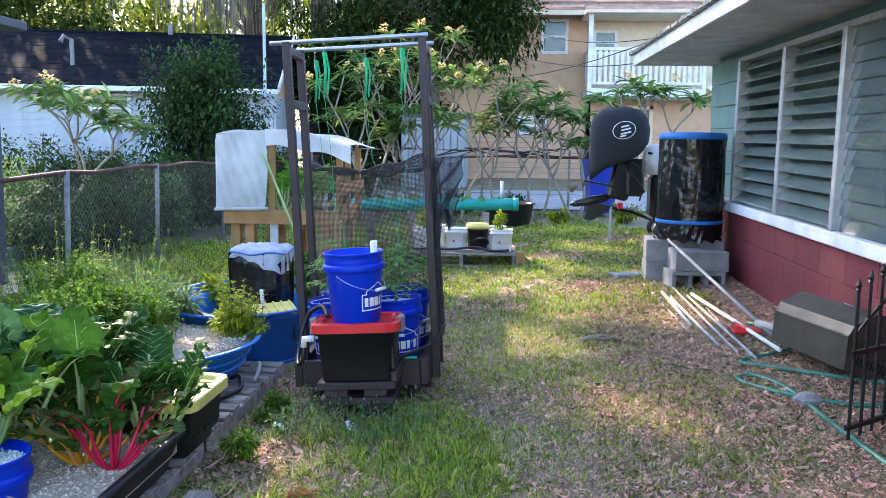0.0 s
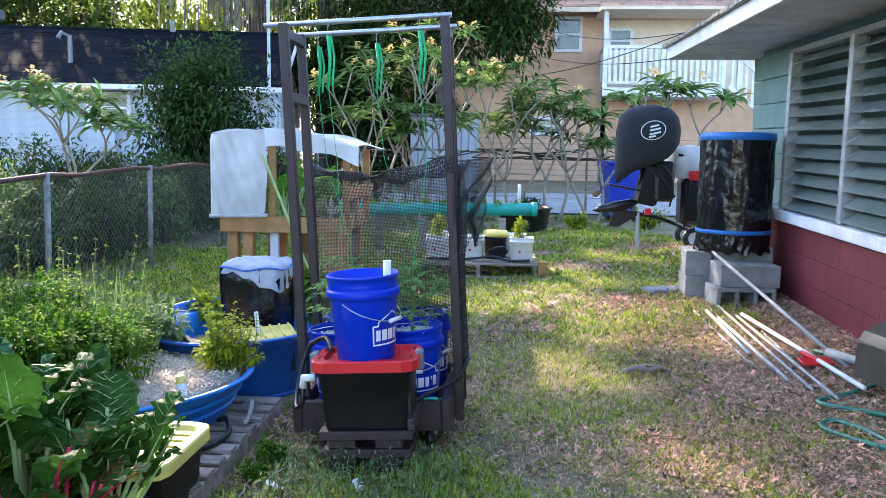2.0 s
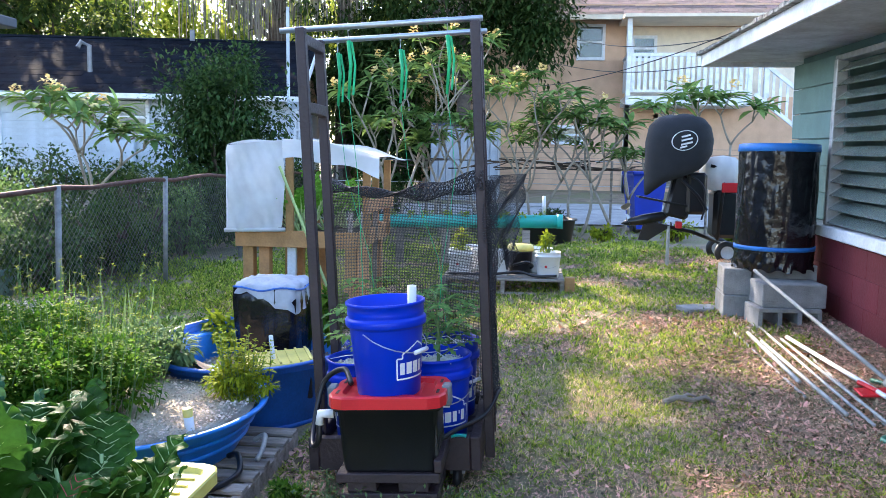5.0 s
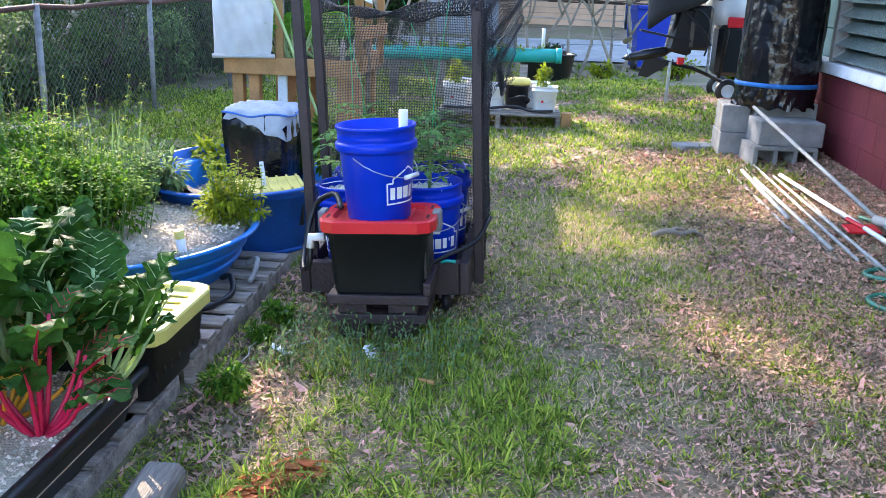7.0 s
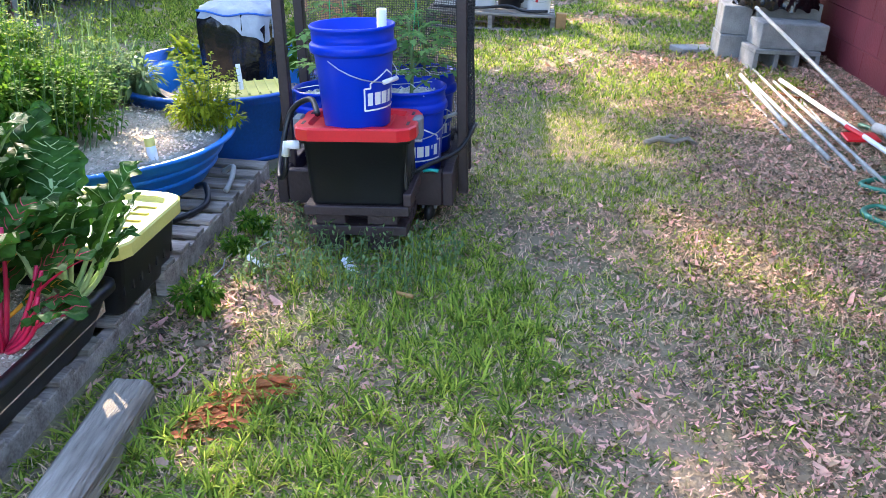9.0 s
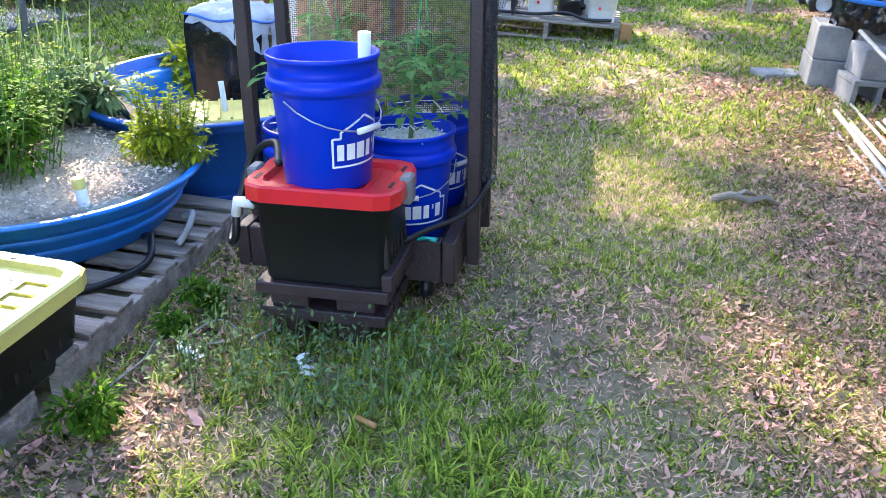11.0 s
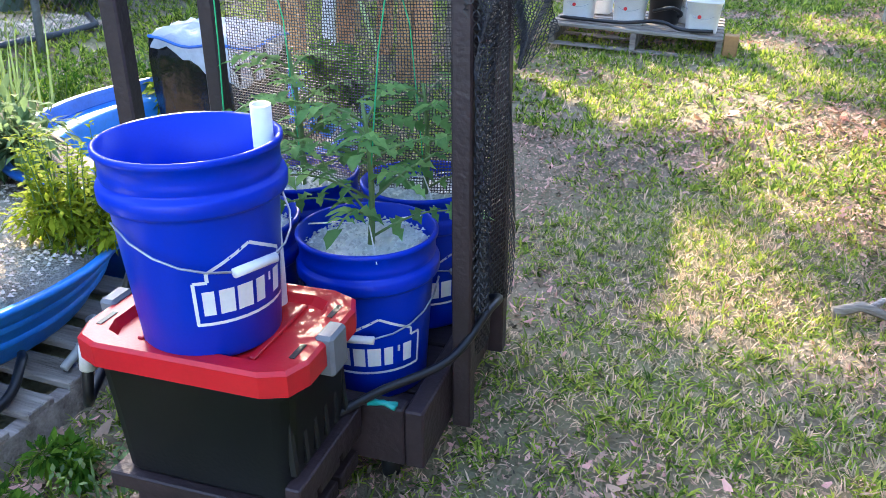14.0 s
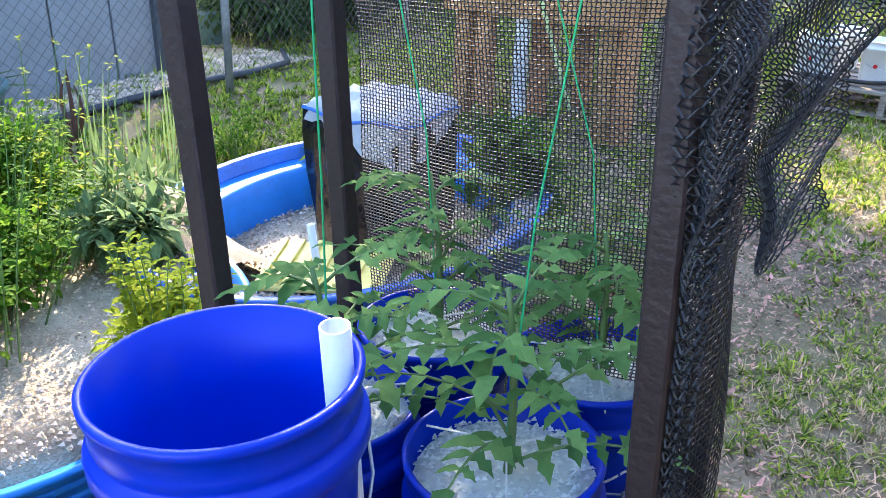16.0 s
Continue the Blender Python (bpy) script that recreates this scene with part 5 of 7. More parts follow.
def sprigs(m, seed, spread, hgt, n, size, material, lab, name):
    """Upright shoots, each with leaf pairs that shrink towards the tip."""
    rg = random.Random(seed)
    P = thing(name, m, lab, "plant")
    st, lv = bmesh.new(), Leaves()
    for _ in range(n):
        a, q = rg.uniform(0, 6.283), spread * math.sqrt(rg.random())
        b = Vector((q * math.cos(a), q * math.sin(a), 0.0))
        top = b + Vector((0.3 * q * math.cos(a) + rg.uniform(-0.04, 0.04), 0.3 * q * math.sin(a) + rg.uniform(-0.04, 0.04), hgt * rg.uniform(0.6, 1.08)))
        line = curve(b, (b + top) / 2 + Vector((rg.uniform(-0.02, 0.02), rg.uniform(-0.02, 0.02), 0.03)), top, 7)
        tube(line, 0.0028, 4, st, 0.001)
        for i in range(3, 8):
            s_ = size * (1.25 - 0.1 * i)
            a0 = rg.uniform(0, 6.283)
            for k in range(4):
                d = Vector((math.cos(a0 + k * 1.571), math.sin(a0 + k * 1.571), rg.uniform(0.2, 0.9)))
                lv.leaf(line[i] + Vector((0, 0, rg.uniform(-0.008, 0.008))), d, s_ * rg.uniform(0.7, 1.2), s_ * 0.5, 0.3, 0.3, 3, (0.2, 0.9, 0.8, 0.0))
    tagged(part("stem", st, M_STEMG, P), kind="stuff")
    lv.build("foliage", material, P)
    return P


bushy(pose(-1.42, 4.02, 0.2), 21, 0.15, 0.13, 0.10, 1700, 0.03, L_LIME, "lime-green bushy herb at the pool edge", "lime_herb", 0.42, 20, 22)
sprigs(pose(-1.40, 4.02, 0.2), 211, 0.09, 0.32, 34, 0.042, L_LIME, "upright lime-green marjoram sprigs at the pool edge", "marjoram")
bushy(pose(-2.08, 3.72, 0.2), 22, 0.40, 0.38, 0.19, 12000, 0.024, L_HERB, "dense green parsley mass in the pool planter", "parsley", 0.75, 26, 34)
sprigs(pose(-2.05, 3.72, 0.2), 221, 0.36, 0.46, 90, 0.03, L_HERB, "tall parsley stalks above the pool planter", "parsley")
bushy(pose(-1.98, 4.30, 0.2), 23, 0.22, 0.22, 0.15, 900, 0.07, L_SAGE, "grey-green sage with long leaves in the pool planter", "sage", 0.3)
bushy(pose(-2.35, 4.1, 0.12), 24, 0.42, 0.45, 0.27, 11000, 0.026, L_HERB, "tall lush basil and herb thicket behind the pool", "basil", 0.6, 22, 26)
bushy(pose(-2.15, 3.35, 0.1), 25, 0.38, 0.35, 0.26, 9000, 0.026, L_HERB, "dense green herb thicket beside the chard", "herb_plant", 0.55, 18, 22)
bushy(pose(-2.55, 3.0, 0.0), 26, 0.32, 0.32, 0.34, 2600, 0.065, L_BUSH, "dark green pepper bush at the bed edge", "pepper_bush", 0.45, 16, 20)
bushy(pose(-2.75, 3.7, 0.0), 27, 0.35, 0.4, 0.25, 3600, 0.036, L_LIME, "yellow-green herb thicket behind the beds", "lime_herb", 0.5, 14, 18)
bushy(pose(-1.95, 5.35, 0.14), 28, 0.2, 0.2, 0.12, 300, 0.06, L_LIME, "yellow-green squash seedling in the tub", "squash_plant", 0.7)
bushy(pose(-1.32, 5.42, 0.2), 29, 0.2, 0.2, 0.14, 420, 0.08, L_HERB, "green leafy vegetable in the deep tub", "leafy_green", 0.6)
for i, (x, y, s) in enumerate(((-2.3, 5.2, 0.12), (-2.85, 5.6, 0.16), (-1.05, 3.5, 0.07), (-2.5, 5.9, 0.2), (-2.0, 6.4, 0.16), (-1.03, 2.9, 0.09), (-1.08, 3.35, 0.05))):
    bushy(pose(x, y, h(x, y)), 40 + i, s, s, s * 0.8, int(350 + 900 * s), 0.03, L_HERB, "low green weed growing beside the beds", "weed", 0.4, 8, 8)

sprigs(pose(-2.35, 4.1, 0.12), 241, 0.4, 0.66, 70, 0.034, L_LIME, "flowering basil spikes above the herb thicket", "basil")

# tall grassy spikes beside the herbs
gl = Leaves()
rg = random.Random(91)
for k in range(60):
    x, y = rg.uniform(-2.75, -2.35), rg.uniform(4.5, 5.0)
    gl.leaf((x, y, h(x, y)), (rg.uniform(-0.25, 0.25), rg.uniform(-0.25, 0.25), 1), rg.uniform(0.4, 0.75), 0.012, rg.uniform(0, 0.2), 0.2, 4, (0.8, 1, 0.7, 0))
tagged(gl.build("lemongrass", L_SAGE), "tall thin lemongrass blades behind the tub", "plant", kind="stuff")


# ---------------------------------------------------------------- right side: blocks, barrel, pipes, hose, grill, gate
def cinder(m, L=0.40, W=0.19, H_=0.19, lab="grey concrete hollow block under the wrapped barrel", lying=False):
    C = thing("concrete_block", m, lab, "block", "concrete blocks")
    b = bmesh.new()
    e = 0.028
    if lying:
        # cores open towards the front
        box(0, L, 0, W, 0, e, 0.004, b), box(0, L, 0, W, H_ - e, H_, 0.004, b)
        for x in (0, L / 3 - e / 3, 2 * L / 3 - e * 2 / 3, L - e):
            box(x, x + e, 0.002, W - 0.002, e, H_ - e, 0, b)
    else:
        box(0, L, 0, W, 0, H_, 0.006, b)
    part("block_body", b, M_CONC, C)
    return C


zb = 0.17
cinder(pose(1.39, 6.18, zb, 0, 0, 4), 0.42, 0.30, 0.165, lying=True)
cinder(pose(1.42, 6.22, zb + 0.166, 0, 0, 2), 0.42, 0.30, 0.16)
cinder(pose(1.44, 6.58, zb - 0.005, 0, 0, 86), 0.39, 0.19, 0.19)
cinder(pose(1.44, 6.60, zb + 0.186, 0, 0, 84), 0.39, 0.19, 0.19)
cinder(pose(1.46, 6.55, zb + 0.02, 0, 0, 2), 0.42, 0.35, 0.40)
sl = thing("paving_slab", pose(1.05, 6.78, h(1.1, 6.8), 0, 0, 20), "reddish-grey concrete paver lying in the leaves", "paver")
part("slab", box(0, 0.3, 0, 0.2, 0.0, 0.04, 0.006), M_CONC, sl)


def barrel():
    B = thing("wrapped_barrel", pose(1.615, 6.72, 0.59), "tall barrel wrapped in black plastic with blue taped lid", "barrel")
    rg = random.Random(3)
    b = bmesh.new()
    rings, n = [], 120

    def wrinkle(a, z):
        c, s = math.cos(a), math.sin(a)
        return 0.009 * noise.noise(Vector((7 * c, 7 * s, z * 5 + 2 * c))) + 0.006 * abs(noise.noise(Vector((11 * c + 6 * z, 11 * s, z * 9)))) + 0.003 * noise.noise(Vector((24 * c, 24 * s + 9 * z, z * 30)))

    for k in range(49):
        z = 0.06 + 0.75 * k / 48
        r = 0.268
        rings.append([b.verts.new(((r + wrinkle(a, z)) * math.cos(a), (r + wrinkle(a, z)) * math.sin(a), z)) for a in [2 * math.pi * i / n for i in range(n)]])
    for p, q in zip(rings, rings[1:]):
        for i in range(n):
            b.faces.new((p[i], p[(i + 1) % n], q[(i + 1) % n], q[i]))
    part("wrap", b, M_BAG, B, "shiny wrinkled black plastic wrap", True)
    lid = lathe([(0, 0.855), (0.255, 0.855), (0.276, 0.848), (0.279, 0.80), (0.272, 0.798)], 48)
    part("lid", lid, M_TAPE, B, "blue taped lid", True)
    part("tape_band", lathe([(0.273, 0.10), (0.279, 0.10), (0.279, 0.13), (0.273, 0.13)], 48), M_TAPE, B, "blue tape band", True)
    t = bmesh.new()
    rings = []
    for k in range(7):
        z = 0.11 - 0.15 * k / 6
        ring = []
        for i in range(n):
            a = 2 * math.pi * i / n
            r = 0.270 + 0.008 * (k / 6) * math.sin(i * 1.3 + k) + 0.02 * noise.noise(Vector((5 * math.cos(a), 5 * math.sin(a), z * 20))) * (k / 3)
            ring.append(t.verts.new((r * math.cos(a), r * math.sin(a), z - (0.012 * math.sin(i * 0.7) if k == 6 else 0))))
        rings.append(ring)
    for p, q in zip(rings, rings[1:]):
        for i in range(n):
            t.faces.new((p[i], q[i], q[(i + 1) % n], p[(i + 1) % n]))
    part("skirt", t, M_BAG, B, "loose gathered hem of the black wrap", True)


barrel()


def rod(name, a, b, r, material, lab, cat, n=10):
    T = thing(name, pose(*a), lab, cat)
    part("shaft", tube([(0, 0, 0), tuple(Vector(b) - Vector(a))], r, n), material, T, "", True)
    return T


rod("downspout_pipe", (1.33, 6.12, 0.60), (1.66, 4.55, 0.20), 0.011, M_PVC, "white pvc drain pipe leaning down from the barrel", "pipe")
rod("downspout_pipe", (1.62, 4.72, 0.235), (1.85, 4.25, 0.23), 0.024, M_PVC, "white pvc pipe end on the ground", "pipe")
rg = random.Random(12)
for i in range(7):
    x0, y0 = 1.22 + 0.045 * i + rg.uniform(-0.02, 0.02), 6.15 + rg.uniform(-0.4, 0.15)
    x1, y1 = 1.22 + 0.07 * i * 0.5 + rg.uniform(-0.03, 0.03), 3.75 + rg.uniform(-0.05, 0.6) + (0.9 if i in (0, 1) else 0)
    r = rg.choice((0.008, 0.010, 0.013))
    rod("pvc_pipe", (x0, y0, h(x0, y0) + r + 0.012 * (i % 3)), (x1, y1, h(x1, y1) + r + 0.012 * (i % 3)), r, (M_PVC, M_PVC, M_PVC, M_OLDWOOD)[i % 4], "weathered white pvc pipe lying on dead leaves" if i % 4 < 3 else "weathered wooden pole lying among the pipes", "pipe")
rod("pvc_pipe", (1.45, 5.75, 0.235), (1.56, 4.1, 0.215), 0.012, M_WHITE, "thin white pvc pipe lying by the wall", "pipe")
rk = thing("shovel", pose(1.52, 4.62, h(1.5, 4.6) + 0.01, 0, 0, 10), "red metal rake head lying by the pipes", "tool")
part("blade", box(-0.085, 0.085, -0.05, 0.03, 0.0, 0.012, 0.004), M_RED, rk, m=pose(0, 0, 0.03, 14, 0, 0))
part("socket", tube([(0, -0.03, 0.045), (-0.03, 0.08, 0.06)], 0.012, 8), M_RED, rk)
hose_thing("extension_cord", [(1.46 + 0.09 * math.cos(t * 1.1) + 0.01 * t, 5.55 + 0.12 * math.sin(t * 1.1), h(1.45, 5.5) + 0.015 + 0.002 * t) for t in range(9)], 0.004, M_ORANGE, "orange-red extension cord coiled on the leaves", "cord")


def gh(x, y, z=0.014):
    return (x, y, h(x, y) + z)


hose_thing("garden_hose", [gh(1.62, 4.9), gh(1.72, 4.62), gh(1.70, 4.3), gh(1.52, 4.15), gh(1.34, 4.05), gh(1.5, 3.88), gh(1.72, 3.68), gh(1.95, 3.5)], 0.0125, M_HOSE, "green garden hose snaking over dead leaves")
hose_thing("garden_hose", [gh(1.9, 3.2), gh(1.62, 3.28), gh(1.42, 3.45), gh(1.28, 3.65), gh(1.25, 3.76), gh(1.33, 3.80), gh(1.42, 3.6), gh(1.44, 3.3), gh(1.46, 2.9), gh(1.5, 2.5), gh(1.6, 2.2)], 0.0125, M_HOSE, "green garden hose looped on the ground")


def grill():
    G = thing("gas_grill", pose(1.73, 3.9, h(1.72, 3.95) + 0.03, 0, 20, 12) @ Matrix.Scale(0.86, 4), "grey-brown metal gas grill firebox lying tipped on the ground", "grill")

    def loft(rows):
        b = bmesh.new()
        rs = [[b.verts.new(p) for p in r] for r in rows]
        for p, q in zip(rs, rs[1:]):
            for i in range(len(p) - 1):
                b.faces.new((p[i], p[i + 1], q[i + 1], q[i]))
        b.faces.new(rs[0]), b.faces.new(rs[-1][::-1])
        return b

    prof = [(-0.2, 0.19), (-0.19, 0.25), (-0.08, 0.36), (0.08, 0.37), (0.2, 0.24), (0.2, 0.19)]
    part("hood", loft([[(x, y, z) for x, z in prof + [prof[0]]][:-1] + [(prof[0][0], y, prof[0][1])] for y in (-0.38, 0.38)]), M_GREY_GRILL, G, "hinged grey-brown hood")
    low = [(-0.2, 0.18), (0.2, 0.18), (0.15, 0.0), (-0.15, 0.0)]
    part("firebox", loft([[(x, y, z) for x, z in low] + [(low[0][0], y, low[0][1])] for y in (-0.38, 0.38)]), M_GREY_GRILL, G, "dark firebox tub")
    part("rim", box(-0.215, 0.215, -0.395, 0.395, 0.178, 0.192, 0.004), M_GREY_GRILL, G)
    for k in range(9):
        part("vent_slot", box(-0.10 + k * 0.022, -0.09 + k * 0.022, -0.384, -0.38, 0.05, 0.1), M_IRON, G)
    part("badge", lathe([(0, 0.003), (0.03, 0.003), (0.03, 0)], 16), M_STEEL, G, m=pose(0.0, 0.0, 0.366))
    part("handle", tube([(0.19, -0.3, 0.25), (0.25, -0.3, 0.27), (0.25, 0.3, 0.27), (0.19, 0.3, 0.25)], 0.01, 8), M_WHITE, G, "white tube handle", True)


grill()


def iron_gate():
    G = thing("iron_gate", pose(1.43, 2.86, h(1.45, 2.9), 0, 0, 38), "black wrought iron garden gate panel leaning by the grill", "gate")
    n = 7
    for k in range(n):
        x = k * 0.085
        top = 0.52 + 0.17 * math.sin(math.pi * (0.2 + 0.4 * k / (n - 1)) )
        part("bar", tube([(x, 0, 0.02), (x, 0, top)], 0.007, 6), M_IRON, G)
        part("finial", lathe([(0, 0.05), (0.012, 0.018), (0.007, 0.008), (0.012, 0)], 8), M_IRON, G, m=pose(x, 0, top))
    for z in (0.06, 0.36):
        part("rail", box(-0.02, n * 0.085 - 0.06, -0.007, 0.007, z, z + 0.02), M_IRON, G)
    part("arch", tube([(0.51 * t, 0, 0.44 + 0.2 * math.sin(math.pi * t * 0.55)) for t in [i / 10 for i in range(11)]], 0.008, 6), M_IRON, G)


iron_gate()
st_ = thing("stone", pose(1.45, 3.35, h(1.45, 3.35)), "rough grey stone beside the hose", "stone")
part("rock", lathe([(0, 0.06), (0.04, 0.055), (0.07, 0.03), (0.06, 0.0), (0, 0)], 9, sy=0.7), M_CONC, st_)


# ---------------------------------------------------------------- outboard motor on a trolley
def outboard():
    O = thing("outboard_motor", pose(1.33, 9.3, h(1.3, 9.3), 0, 0, 0), "black outboard motor with canvas cowl cover on a trolley", "motor")
    b = bmesh.new()
    rings = []
    for k, (z, x0, x1, d) in enumerate(((0.90, -0.31, 0.26, 0.16), (0.98, -0.32, 0.31, 0.18), (1.10, -0.32, 0.35, 0.19), (1.3, -0.32, 0.36, 0.2), (1.44, -0.29, 0.33, 0.19), (1.525, -0.2, 0.27, 0.15), (1.56, -0.08, 0.15, 0.08))):
        ring = []
        for i in range(28):
            a = 2 * math.pi * i / 28
            cx, rx_ = (x0 + x1) / 2, (x1 - x0) / 2
            c, s = math.cos(a), math.sin(a)
            ring.append(b.verts.new((cx + rx_ * math.copysign(abs(c) ** 0.7, c), d * math.copysign(abs(s) ** 0.7, s), z + 0.015 * math.sin(3 * a + k) + (0.16, 0.12, 0.06, 0, 0, 0, 0)[k] * c)))
        rings.append(ring)
    for p, q in zip(rings, rings[1:]):
        for i in range(28):
            b.faces.new((p[i], p[(i + 1) % 28], q[(i + 1) % 28], q[i]))
    b.faces.new(rings[0][::-1]), b.faces.new(rings[-1])
    CO = part("cowl_cover", b, M_COVER, O, "black canvas cowl cover with a white oval emblem", True)
    em = bmesh.new()
    lathe([(0, 0.004), (0.8, 0.004), (0.8, 0.0)], 32, em, sx=0.165, sy=0.125)
    part("emblem", em, M_WHITE, CO, "white oval emblem", m=pose(0.04, -0.200, 1.30, 90, -14, 0))
    em2 = bmesh.new()
    lathe([(0, 0.004), (0.74, 0.004), (0.74, 0.0)], 32, em2, sx=0.165, sy=0.125)
    part("emblem_field", em2, M_COVER, CO, m=pose(0.04, -0.203, 1.30, 90, -14, 0))
    for k, (xx, zz, w) in enumerate(((0.11, 1.375, 0.09), (0.12, 1.34, 0.11), (0.12, 1.30, 0.12), (0.09, 1.265, 0.07))):
        part("emblem_bar", box(-w / 2, w / 2, -0.004, 0, -0.009, 0.009), M_WHITE, CO, m=pose(xx - 0.06, -0.209, zz - 0.03, 0, -14, 0))
    part("leg", box(-0.22, 0.02, -0.09, 0.09, 0.5, 0.95, 0.03), M_ENGINE, O, "black engine leg", m=pose(0, 0, 0, 0, 12, 0))
    part("bracket", box(0.1, 0.3, -0.13, 0.13, 0.55, 0.98, 0.03), M_ENGINE, O, "black clamp bracket")
    part("cavitation_plate", box(-0.5, 0.0, -0.12, 0.12, 0.635, 0.655, 0.005), M_ENGINE, O, m=pose(0, 0, 0, 0, 10, 0))
    part("gearcase", lathe([(0, -0.33), (0.035, -0.26), (0.055, -0.1), (0.05, 0.1), (0, 0.2)], 16), M_ENGINE, O, "torpedo gearcase", True, m=pose(-0.22, 0, 0.50, 0, 78, 0))
    sk = bmesh.new()
    q = [sk.verts.new(p) for p in ((-0.3, -0.008, 0.47), (-0.02, -0.008, 0.42), (-0.26, -0.008, 0.26), (-0.36, -0.008, 0.27), (-0.3, 0.008, 0.47), (-0.02, 0.008, 0.42), (-0.26, 0.008, 0.26), (-0.36, 0.008, 0.27))]
    for f in ((0, 1, 2, 3), (7, 6, 5, 4), (0, 4, 5, 1), (1, 5, 6, 2), (2, 6, 7, 3), (3, 7, 4, 0)):
        sk.faces.new([q[i] for i in f])
    part("skeg", sk, M_ENGINE, O, "black skeg fin")
    for k in range(3):
        p = Leaves()
        a = k * 2.094 + 0.4
        p.leaf((0, 0.03 * math.cos(a), 0.03 * math.sin(a)), (0.25, math.cos(a), math.sin(a)), 0.13, 0.11, 0, 0.3, 4, (0.5, 1, 1, 0.6, 0.1))
        p.build("propeller_blade", M_STEEL, O, pose(-0.50, 0, 0.56, 0, -10, 0))
    part("tiller", tube([(0.05, -0.1, 0.9), (0.2, -0.16, 0.75), (0.3, -0.16, 0.6)], 0.015, 8), M_ENGINE, O)
    part("cable", tube(curve((0.1, -0.12, 0.95), (0.35, -0.2, 0.9), (0.25, -0.15, 0.5), 8), 0.01, 6), M_IRON, O)
    part("trolley_frame", tube([(-0.3, 0, 0.46), (0.2, 0.1, 0.36), (0.62, 0.4, 0.2)], 0.02, 8), M_IRON, O, "black trolley frame", True)
    part("trolley_frame", tube([(0.45, 0, 0.28), (0.5, 0, 1.02), (0.35, 0, 1.05)], 0.018, 8), M_IRON, O, "", True)
    part("clamp", box(0.02, 0.08, -0.05, 0.03, 0.4, 0.47, 0.006), M_RED, O, "red clamp block")
    for y in (0.3, 0.75):
        W = part("wheel", lathe([(0.07, -0.035), (0.105, -0.035), (0.125, -0.02), (0.125, 0.02), (0.105, 0.035), (0.07, 0.035)], 28), M_BLACKP, O, "black rubber trolley tyre", True, m=pose(0.62, y, 0.125, 90, 0, 0))
        part("rim", lathe([(0, -0.02), (0.06, -0.022), (0.072, -0.03), (0.072, 0.03), (0.06, 0.022), (0, 0.02)], 20), M_WPAINT, W, "white wheel rim", True)
    part("axle", tube([(0.62, 0.3, 0.125), (0.62, 0.75, 0.125)], 0.014, 8), M_STEEL, O)
    part("support_leg", tube([(-0.05, 0, 0.42), (-0.05, 0, 0.0)], 0.018, 8), M_STEEL, O, "steel support leg")
    t = bmesh.new()
    rings = []
    for r, z in ((0.0, 1.16), (0.12, 1.14), (0.18, 1.05), (0.2, 0.95), (0.17, 0.86), (0.12, 0.8), (0, 0.78)):
        rings.append([t.verts.new((0, 0, z))] if r == 0 else [t.verts.new(((r + 0.015 * math.sin(i * 1.7 + z * 20)) * math.cos(i * 0.2618) * 1.15, (r + 0.015 * math.cos(i * 2.3)) * math.sin(i * 0.2618), z)) for i in range(24)])
    for p, q in zip(rings, rings[1:]):
        for i in range(24):
            j = (i + 1) % 24
            if len(p) == 1:
                t.faces.new((p[0], q[i], q[j]))
            elif len(q) == 1:
                t.faces.new((p[i], q[0], p[j]))
            else:
                t.faces.new((p[i], q[i], q[j], p[j]))
    part("bagged_powerhead", t, M_SHEET, O, "cream sheet tied over a second engine head", True, m=pose(0.50, 0.15, 0.0))
    part("red_panel", box(0.46, 0.62, -0.06, -0.03, 0.78, 0.88, 0.01), M_RED, O, "red and white panel")
    part("engine_block", box(0.4, 0.66, 0.0, 0.3, 0.3, 0.8, 0.04), M_ENGINE, O, "black second engine block")


outboard()


def wheelie_bin():
    B = thing("wheeled_bin", pose(1.78, 15.1, h(1.5, 15.1), 0, 0, 10), "royal-blue wheeled refuse bin by the lane", "bin")
    b = bmesh.new()
    lo = [b.verts.new(p) for p in ((-0.2, -0.25, 0.06), (0.2, -0.25, 0.06), (0.2, 0.25, 0.06), (-0.2, 0.25, 0.06))]
    hi = [b.verts.new(p) for p in ((-0.29, -0.33, 0.98), (0.29, -0.33, 0.98), (0.29, 0.33, 0.98), (-0.29, 0.33, 0.98))]
    b.faces.new(lo[::-1]), b.faces.new(hi)
    for i in range(4):
        b.faces.new((lo[i], lo[(i + 1) % 4], hi[(i + 1) % 4], hi[i]))
    part("bin_body", b, M_BINBLUE, B, "royal-blue tapering body")
    part("lid", box(-0.31, 0.31, -0.36, 0.35, 0.98, 1.05, 0.02), M_BINBLUE, B)
    for x in (-0.24, 0.24):
        part("wheel", lathe([(0, -0.03), (0.11, -0.03), (0.12, 0), (0.11, 0.03), (0, 0.03)], 20), M_BLACKP, B, "black wheel", m=pose(x, -0.22, 0.12, 0, 90, 0))


wheelie_bin()


